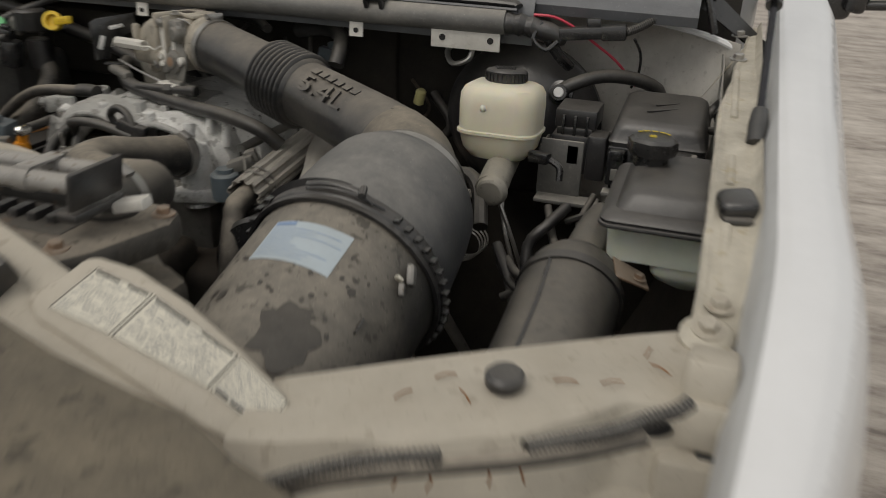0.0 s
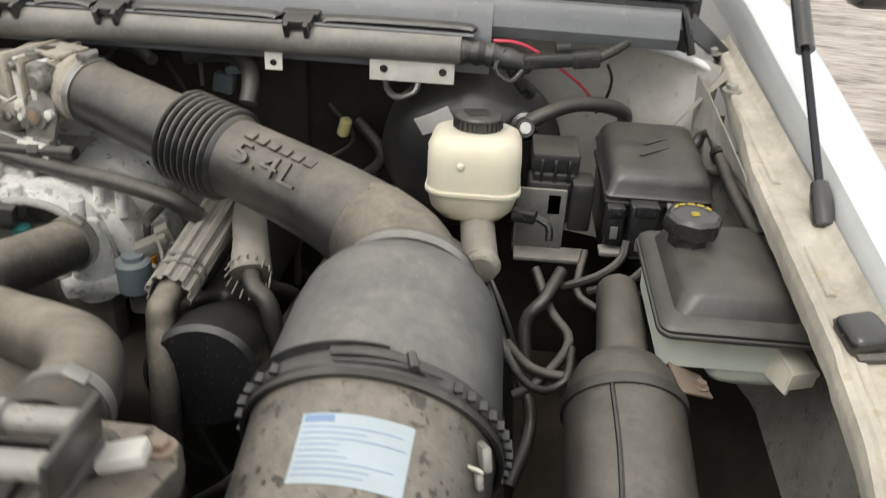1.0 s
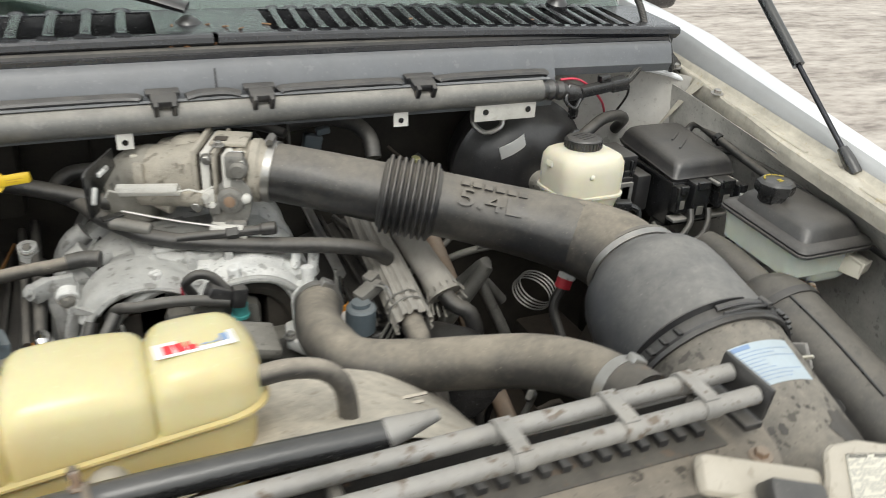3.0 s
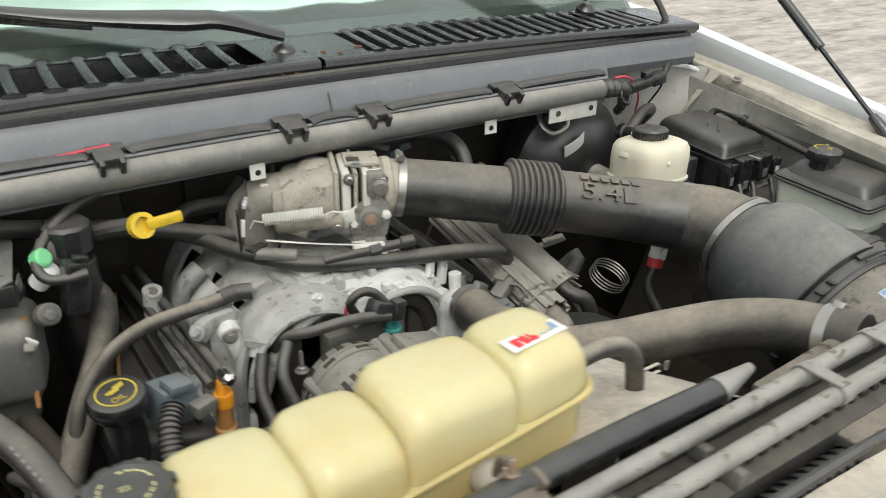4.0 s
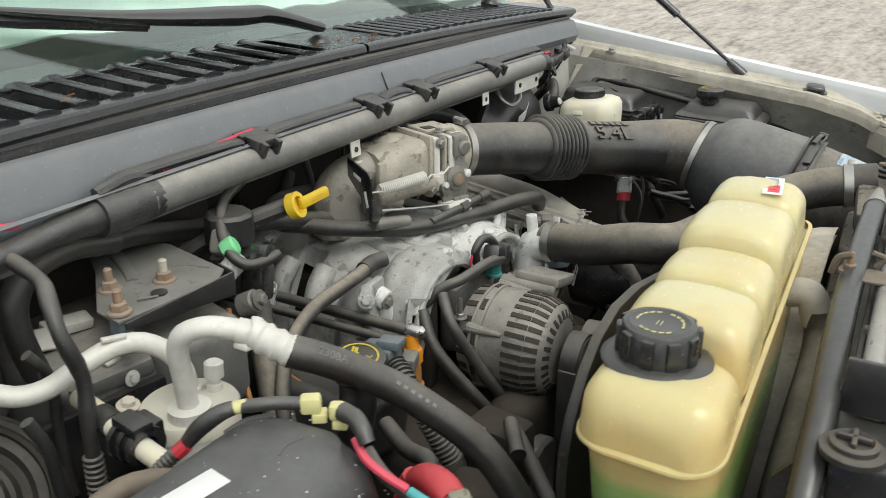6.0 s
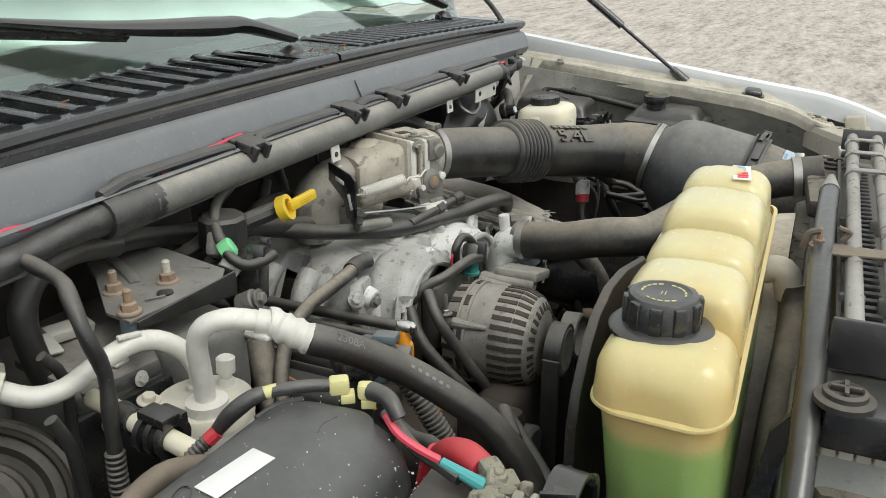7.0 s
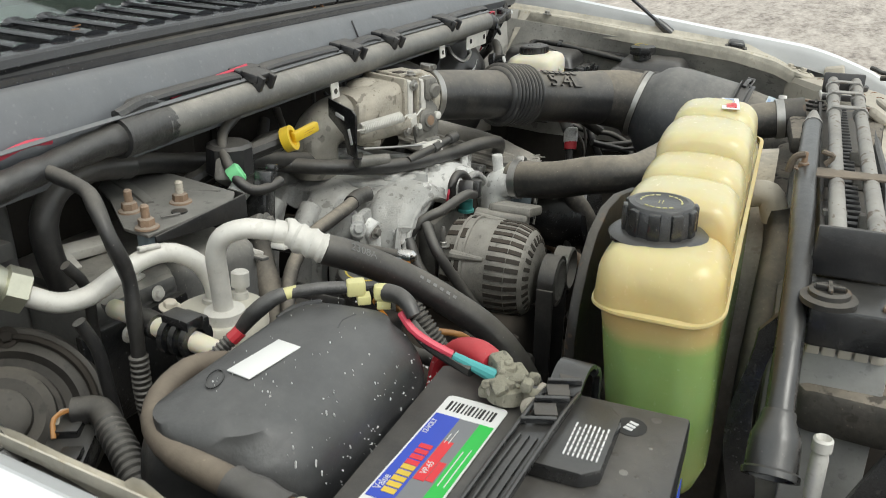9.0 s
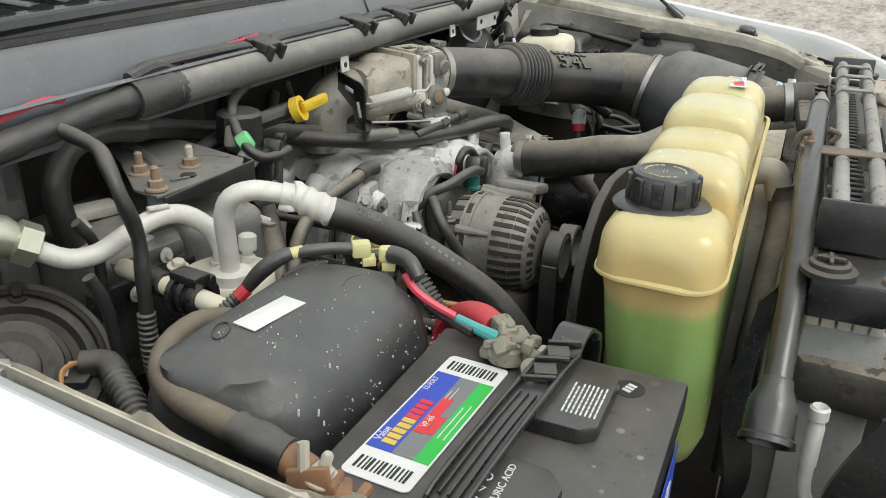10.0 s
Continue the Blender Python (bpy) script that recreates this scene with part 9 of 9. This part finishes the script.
part("hex_nut", merge(lathe((-1.535, 1.219, 1.292), (-0.72, 0.5, 0.5), [(0, 0.015), (0.002, 0.0205), (0.02, 0.0205), (0.022, 0.017)], 6), lathe((-1.55, 1.23, 1.302), (-0.72, 0.5, 0.5), [(0, 0.016), (0.012, 0.0195), (0.02, 0.0185), (0.05, 0.018)], 20)), HEX, inl, "zinc-plated hex fitting")
par = thing("ac_line", (-1.49, 1.1, 1.25), "cream-coated pipe with a black spring-lock clamp", "pipe")
part("pipe", sweep([(-1.46, 1.2, 1.245), (-1.47, 1.16, 1.248), (-1.482, 1.12, 1.25), (-1.49, 1.075, 1.25), (-1.494, 1.045, 1.248)], 0.0095, 14), NAT, par)
part("boot", sweep([(-1.4735, 1.15, 1.2485), (-1.481, 1.125, 1.25)], 0.0125, 14, 0.005), BLACK_CLEAN, par)
part("clamp", merge(*[band(Vector((-1.4865, 1.09 + dy, 1.25)), (-0.12, -1, 0), 0.0145, 0.006, 0.004, 20) for dy in (-0.012, 0.0, 0.012)], obox((-1.487, 1.09, 1.268), (0.02, 0.035, 0.012), (0, 0, -8), 0.003), obox((-1.47, 1.095, 1.255), (0.018, 0.03, 0.018), (0, 0, -8), 0.003)), BLACK_CLEAN, par, "black spring-lock clamp")
part("bolt", bolt((-1.463, 1.125, 1.262), (0, -0.2, 1), 0.011), BEIGE, par)

# ---- bracket plate with three rusty studs, heater box, power steering ----
pl = thing("mounting_plate", (-1.33, 1.23, 1.3), "grey steel mounting plate with three rusty studs", "bracket")
outline = [(-1.415, 1.187), (-1.411, 1.222), (-1.356, 1.293), (-1.33, 1.335), (-1.3, 1.352), (-1.262, 1.34), (-1.258, 1.285), (-1.274, 1.186), (-1.296, 1.172), (-1.372, 1.18)]
PLATE = material("dusty_steel_plate", (0.13, 0.125, 0.115), 0.5, metal=0.2, dust=0.65, dust_rgb=(0.3, 0.29, 0.265), vary=0.4, spots=0.3, seed=91)
part("plate", slab([(x + 1.34, y - 1.24) for x, y in outline], pose(-1.34, 1.24, 1.308, 2, -1.5, 0), 0.004, 0.0015), PLATE, pl)
part("front_lip", merge(slab([(0, 0), (0.135, 0.006), (0.135, -0.022), (0.1, -0.018), (0.04, -0.012), (0.0, -0.008)], frame_of((-1.41, 1.184, 1.306), (0.996, -0.085, 0), (0, 0, 1)), 0.003, 0.001), slab([(0, 0), (0.03, 0.0), (0.03, -0.03), (0, -0.022)], frame_of((-1.274, 1.174, 1.311), (0.25, 0.97, 0), (0, 0, 1)), 0.003, 0.001)), BLACK, pl, "folded dark front lip")
part("pressed_rib", sweep([(-1.305, 1.33, 1.315), (-1.33, 1.275, 1.314), (-1.347, 1.245, 1.312)], lambda q: 0.009 - 0.003 * q, 10, flat=0.45), PLATE, pl)
part("scribe", merge(sweep([(-1.305, 1.245, 1.3125), (-1.29, 1.226, 1.3125), (-1.282, 1.2, 1.3125)], 0.0012, 6), sweep([(-1.377, 1.203, 1.3125), (-1.36, 1.192, 1.3125)], 0.0012, 6)), PLATE, pl)
part("hole", lathe((-1.352, 1.2, 1.3085), (0, 0, 1), [(0, 0.0085), (0.0034, 0.0085)], 20), BLACK_CLEAN, pl)
for x, y, zz, mt in ((-1.373, 1.248, 1.312, RUST), (-1.328, 1.218, 1.312, BEIGE), (-1.402, 1.199, 1.311, RUST)):
    nut = part("stud_nut", merge(lathe((x, y, zz - 0.001), (0, 0, 1), [(0, 0.0125), (0.002, 0.012), (0.003, 0.009)], 18), lathe((x, y, zz), (0, 0, 1), [(0.001, 0.0088), (0.009, 0.0084), (0.0105, 0.006)], 6)), RUST, pl, "rusty flange nut on a stud")
    part("stud_tip", lathe((x, y, zz + 0.006), (0, 0, 1), [(0, 0.0048)] + [(0.002 * k, 0.0047 - (0.0006 if k % 2 else 0)) for k in range(1, 9)] + [(0.018, 0.003)], 10), mt, nut)
part("spacer", rod((-1.402, 1.199, 1.275), (-1.402, 1.199, 1.305), 0.011, 14), BLUE_GREY, pl)
hb = thing("heater_box", (-1.4, 1.3, 1.1), "grey moulded heater and evaporator box with torn foil tape", "heater box")
part("housing", merge(obox((-1.36, 1.3, 1.175), (0.2, 0.2, 0.15), (0, 0, -8), 0.02, 3), obox((-1.31, 1.22, 1.205), (0.11, 0.1, 0.11), (0, 0, -14), 0.022, 4), obox((-1.41, 1.235, 1.236), (0.09, 0.06, 0.02), (0, 0, -10), 0.006)), GREY_BOX, hb)
part("upper_shell", merge(obox((-1.36, 1.262, 1.252), (0.2, 0.075, 0.01), (0, 0, -10), 0.003), obox((-1.31, 1.195, 1.222), (0.08, 0.05, 0.06), (0, -12, -16), 0.018, 4)), GREY_BOX, hb, "dusty upper shell with a bright seam")
part("seam_flange", merge(obox((-1.365, 1.222, 1.247), (0.19, 0.012, 0.005), (0, 0, -10), 0.002), obox((-1.272, 1.178, 1.235), (0.012, 0.06, 0.005), (0, 8, -10), 0.002)), GREY_BOX, hb)
for c, sz, ro in (((-1.278, 1.17, 1.238), (0.03, 0.004, 0.016), (10, 30, -30)), ((-1.395, 1.3, 1.268), (0.05, 0.02, 0.012), (15, 5, -10)), ((-1.435, 1.29, 1.27), (0.03, 0.03, 0.004), (25, 10, -10)), ((-1.405, 1.222, 1.252), (0.02, 0.012, 0.004), (10, 5, 10)), ((-1.35, 1.206, 1.252), (0.024, 0.008, 0.004), (10, 5, -15))):
    part("foil_edge", obox(c, sz, ro, 0.0015), ALUM, hb, "torn foil edge")
part("dark_face", merge(obox((-1.42, 1.205, 1.17), (0.15, 0.012, 0.11), (0, 0, -10), 0.004), *[obox((-1.36, 1.19, 1.155 + 0.014 * k), (0.03, 0.01, 0.004), (0, 0, -10), 0.001) for k in range(4)]), BLACK_CLEAN, hb)
for x, z in ((-1.448, 1.21), (-1.4, 1.235), (-1.35, 1.232)):
    part("screw", bolt((x, 1.2, z), (0, -1, 0.1), 0.009), ALUM, hb)
evc = thing("evaporator_case", (-1.565, 1.37, 1.18), "ribbed dusty black evaporator case on the firewall", "evaporator case")
part("case", merge(obox((-1.565, 1.365, 1.265), (0.22, 0.09, 0.17), (0, 0, -4), 0.018, 3), obox((-1.56, 1.315, 1.3), (0.16, 0.03, 0.02), (0, 0, -4), 0.005)), GREY_BOX, evc)
for k in range(5):
    part("rib", obox((-1.63 + 0.03 * k, 1.312, 1.275), (0.012, 0.016, 0.13), (0, 0, -4), 0.004), GREY_BOX, evc)
part("lug", obox((-1.52, 1.3, 1.32), (0.03, 0.03, 0.06), (0, 0, -4), 0.006), GREY_BOX, evc)
BLOWER = material("grimy_blower_plastic", (0.045, 0.042, 0.038), 0.5, dust=0.55, dust_rgb=(0.2, 0.18, 0.15), vary=0.45, spots=0.4, seed=85)
BLC, BLA = Vector((-1.57, 1.24, 1.17)), Vector((-0.5, -0.62, 0.6)).normalized()
bl = thing("blower_housing", BLC, "dark round blower motor housing with a rusty screw", "blower")
part("scroll", lathe(BLC, BLA, [(-0.08, 0.088), (-0.012, 0.092), (0.0, 0.088), (0.003, 0.066), (-0.004, 0.06), (-0.006, 0.052), (0.012, 0.05), (0.016, 0.044), (0.014, 0.03)], 56, cap=False), BLOWER, bl)
part("motor_cap", lathe(BLC + BLA * 0.01, BLA, [(0, 0.046), (0.02, 0.044), (0.024, 0.036), (0.022, 0.026), (0.034, 0.025), (0.037, 0.02), (0.036, 0.0)], 40, cap=False), BLOWER, bl, "stepped motor cap")
part("groove_ring", lathe(BLC + BLA * 0.004, BLA, [(0, 0.075), (0.004, 0.077), (0.004, 0.081), (0.0, 0.083)], 48, cap=False), GRIME_SHADE, bl)
blu = BLA.cross(Vector((0, 0, 1))).normalized()
blv = blu.cross(BLA)
for a, mt in ((20, RUST), (100, GRIME_SHADE), (190, RUST)):
    c = BLC + (blu * math.cos(radians(a)) + blv * math.sin(radians(a))) * 0.079
    part("screw", bolt(c + BLA * 0.004, BLA, 0.011), mt, bl)
solo("resistor_block", merge(obox((-1.597, 1.128, 1.185), (0.062, 0.04, 0.024), (0, -6, 28), 0.004), obox((-1.61, 1.112, 1.192), (0.02, 0.018, 0.018), (0, 0, 28), 0.002), obox((-1.58, 1.14, 1.2), (0.03, 0.02, 0.01), (0, 0, 28), 0.002)), BLACK_CLEAN, (-1.6, 1.13, 1.17), "black electrical block beside the blower", "connector")
hose([(-1.6, 1.14, 1.2), (-1.59, 1.148, 1.211), (-1.575, 1.145, 1.211), (-1.565, 1.13, 1.204)], 0.0022, OCHRE, "looped brown wire at the blower", "wire", 6, name="wire")
hose([(-1.588, 1.148, 1.204), (-1.58, 1.15, 1.212), (-1.568, 1.142, 1.207)], 0.0018, BEIGE, "pale wire at the blower", "wire", 6, name="wire")
hose([(-1.572, 1.145, 1.208), (-1.562, 1.125, 1.208), (-1.575, 1.1, 1.2)], 0.0125, RUBBER, "black rubber elbow of the corrugated conduit", "wiring", 14, name="wiring_loom")
solo("wiring_loom", sweep([(-1.57, 1.108, 1.204), (-1.59, 1.072, 1.196), (-1.612, 1.035, 1.18), (-1.63, 1.0, 1.14), (-1.64, 0.98, 1.08)], 0.0125, 14, 0.0022, ripple=(0.0075, 0.0018)), LOOM, (-1.6, 1.05, 1.18), "thick corrugated conduit beside the canister", "wiring")
hose([(-1.476, 1.235, 1.385), (-1.48, 1.19, 1.376), (-1.489, 1.17, 1.366), (-1.497, 1.15, 1.34), (-1.488, 1.145, 1.298), (-1.494, 1.14, 1.255), (-1.496, 1.14, 1.215)], lambda q: 0.0072 + 0.0006 * math.sin(q * 26), RUBBER, "dusty taped cable dropping from the harness", "wiring", 12, name="wiring_loom")
solo("wiring_loom", sweep([(-1.496, 1.14, 1.225), (-1.497, 1.14, 1.18), (-1.492, 1.14, 1.13), (-1.48, 1.14, 1.04)], 0.0086, 12, 0.002, ripple=(0.006, 0.0014)), LOOM, (-1.462, 1.198, 1.16), "corrugated loom below the taped cable", "wiring")
hose([(-1.533, 1.165, 1.272), (-1.523, 1.16, 1.241), (-1.521, 1.158, 1.204), (-1.519, 1.155, 1.165), (-1.515, 1.15, 1.08)], 0.006, TAPE, "glossy thin black cable by the blower", "wiring", 10, name="wiring_loom")
hose([(-1.44, 1.14, 1.2), (-1.452, 1.12, 1.18), (-1.47, 1.1, 1.17), (-1.475, 1.07, 1.14)], 0.007, LOOM, "short black loom below the clamp", "wiring", 10, name="wiring_loom")
hose([(-1.49, 1.22, 1.3), (-1.475, 1.215, 1.27), (-1.48, 1.21, 1.22), (-1.485, 1.2, 1.15)], 0.0055, RUBBER, "black wire beside the thick hose", "wiring", 8, name="wiring_loom")
stp = thing("gas_strut", (-1.74, 1.0, 1.31), "black gas strut end at the passenger fender", "gas strut")
part("piston_rod", rod((-1.742, 1.02, 1.335), (-1.75, 1.25, 1.47), 0.005, 12), CHROME, stp)
part("socket", sweep([(-1.741, 0.985, 1.315), (-1.7415, 1.03, 1.342)], 0.012, 12), BLACK_CLEAN, stp)
part("foot", obox((-1.735, 0.965, 1.305), (0.03, 0.06, 0.02), (12, 0, 5), 0.004), BLACK, stp)

ps = thing("power_steering_reservoir", (-1.2, 1.245, 1.27), "black fluid reservoir cap with a green-tipped pressure switch beside it", "fluid reservoir")
part("cap", lathe((-1.2, 1.248, 1.305), (0, -0.05, 1), [(0, 0.026), (0.004, 0.03), (0.036, 0.029), (0.04, 0.024), (0.039, 0.0)], 10, cap=False), BLACK, ps)
part("neck", lathe((-1.192, 1.25, 1.24), (0, -0.05, 1), [(0, 0.024), (0.05, 0.021)], 20), BLACK, ps)
part("band", merge(obox((-1.225, 1.235, 1.315), (0.035, 0.02, 0.03), (0, 30, 20), 0.006)), CAST_DARK, ps)
sw = thing("pressure_switch", (-1.237, 1.208, 1.31), "green-capped service port with a white base", "service port")
part("cap", lathe((-1.243, 1.215, 1.315), (0.55, -0.65, 0.5), [(0, 0.011), (0.004, 0.012), (0.014, 0.012), (0.0165, 0.009)], 18), GREEN, sw)
part("base", lathe((-1.236, 1.207, 1.3), (0.5, -0.4, 0.7), [(-0.02, 0.012), (0.008, 0.0135), (0.01, 0.01)], 16), PAPER, sw)
part("connector", merge(obox((-1.207, 1.19, 1.307), (0.026, 0.022, 0.02), (0, 15, 15), 0.003), obox((-1.2, 1.185, 1.32), (0.016, 0.012, 0.008), (0, 15, 15), 0.002), obox((-1.21, 1.2, 1.27), (0.03, 0.03, 0.05), (0, 10, 10), 0.005)), BLACK_CLEAN, sw)
solo("bracket_bolt", merge(rod((-1.25, 1.19, 1.255), (-1.245, 1.17, 1.265), 0.014, 12, 0.002), bolt((-1.247, 1.165, 1.268), (0.2, -1, 0.2), 0.012)), CAST_DARK, (-1.25, 1.18, 1.26), "grey bolt and bush under the plate", "bolt")
hose([(-1.27, 1.19, 1.26), (-1.275, 1.18, 1.21), (-1.28, 1.16, 1.15)], 0.003, OCHRE, "thin yellow-brown wire under the plate", "wire", 6, name="wire")

# ignition coil wiring by the oil filler
solo("coil_boot", merge(obox((-1.145, 1.075, 1.16), (0.05, 0.045, 0.05), (0, 10, 15), 0.006), obox((-1.14, 1.06, 1.19), (0.03, 0.03, 0.012), (0, 10, 15), 0.003)), BLUE_GREY, (-1.145, 1.075, 1.13), "dark blue-grey ignition coil by the oil cap", "ignition coil")
hose([(-1.15, 1.05, 1.17), (-1.165, 1.02, 1.155), (-1.17, 0.99, 1.12), (-1.165, 0.96, 1.07)], 0.0125, LOOM, "fat corrugated loom below the oil cap", "wiring", 12, ripple=(0.006, 0.003), name="wiring_loom")
hose([(-1.2, 1.03, 1.12), (-1.23, 0.98, 1.12), (-1.25, 0.94, 1.13), (-1.28, 0.92, 1.1)], 0.01, RUBBER, "black hose below the oil filler", n=10)
hose([(-1.13, 1.0, 1.1), (-1.11, 0.97, 1.09), (-1.08, 0.96, 1.06)], 0.0045, OCHRE, "short orange wire deep by the engine", "wire", 6, name="wire")
solo("front_bracket", merge(obox((-1.16, 0.93, 0.99), (0.1, 0.08, 0.09), (0, 0, 12), 0.012), obox((-1.06, 0.95, 1.02), (0.06, 0.08, 0.1), (0, 0, -8), 0.012)), GRIME_SHADE, (-1.15, 0.93, 1.0), "dark cast accessory bracket", "bracket")
rg = random.Random(17)
for k in range(16):
    x, y, z = rg.uniform(-1.5, -1.1), rg.uniform(0.85, 1.3), rg.uniform(0.95, 1.12)
    hose([(x, y, z), (x + rg.uniform(-0.06, 0.06), y + rg.uniform(-0.08, 0.08), z + rg.uniform(-0.02, 0.04)), (x + rg.uniform(-0.08, 0.08), y + rg.uniform(-0.12, 0.12), z - rg.uniform(0.05, 0.1)), (x + rg.uniform(-0.1, 0.1), y, z - 0.2)], rg.choice((0.005, 0.007, 0.01, 0.014)), rg.choice((RUBBER, LOOM, GRIME_SHADE, CAST_DARK, RUBBER)), "dark hose deep in the bay", n=8)

# ---- corner by the radiator end ----
solo("hose_nipple", merge(lathe((-1.335, 0.548, 1.135), (0, 0, 1), [(0, 0.0075), (0.04, 0.0075), (0.042, 0.0065), (0.046, 0.0065), (0.048, 0.0085), (0.058, 0.0085), (0.06, 0.0065), (0.054, 0.004)], 18), sweep([(-1.335, 0.548, 1.14), (-1.335, 0.546, 1.105), (-1.33, 0.53, 1.08), (-1.32, 0.5, 1.065)], 0.0062, 12)), ALUM, (-1.325, 0.55, 1.15), "bare alloy pipe stub", "pipe")
solo("side_baffle", merge(shell(grid_sheet(lambda u, v: (-1.352 + 0.012 * math.sin(v * 5), 0.3 + (0.2 + 0.035 * math.sin(v * 3.0)) * u, 0.95 + (0.36 - 0.1 * u) * v), 12, 14), 0.005)), BLACK_CLEAN, (-1.36, 0.4, 0.95), "black plastic air baffle with a curved edge", "baffle")
SIDE_GREY = material("grey_side_panel", (0.33, 0.33, 0.315), 0.5, dust=0.4, dust_rgb=(0.4, 0.38, 0.34), vary=0.2, spots=0.2, seed=87)
sidep = thing("radiator_baffle", (-1.25, 0.54, 1.0), "grey radiator side panel with a metal seam", "radiator side")
part("panel", box(-1.258, 0.5, 0.85, -1.25, 0.571, 1.236, 0.002), SIDE_GREY, sidep)
part("upper_box", box(-1.274, 0.505, 1.247, -1.2, 0.574, 1.287, 0.004), BLACK_CLEAN, sidep)
for k in range(5):
    part("seam_clip", box(-1.262, 0.505 + 0.0135 * k, 1.234, -1.253, 0.5165 + 0.0135 * k, 1.244, 0.0015), BEIGE, sidep)
solo("shroud_edge", shell(grid_sheet(lambda u, v: (-1.27 + 0.006 * math.sin(v * 9), 0.598 + 0.022 * u + 0.008 * math.sin(v * 11), 0.9 + 0.38 * v - 0.03 * u), 6, 24), 0.005), BLACK_CLEAN, (-1.285, 0.6, 0.9), "black wavy shroud edge beside the reservoir", "shroud")

# bits of leaf litter on the cowl
rg = random.Random(23)
for k in range(26):
    x = rg.choice((rg.uniform(-1.5, -0.2), rg.uniform(-0.9, -0.7)))
    y, z = (1.322 + rg.uniform(-0.004, 0.01), 1.472) if k % 3 else (1.35 + rg.uniform(-0.02, 0.02), 1.4905)
    y -= BOW * ((x - CX) / 0.85) ** 2
    solo("leaf_scrap", obox((x, y, z), (rg.uniform(0.004, 0.014), rg.uniform(0.002, 0.005), 0.0015), (rg.uniform(-20, 20), rg.uniform(-20, 20), rg.uniform(0, 180)), 0), LEAF, (x, y, z), "dry brown leaf scrap on the cowl", "leaf scrap", "leaf scraps")
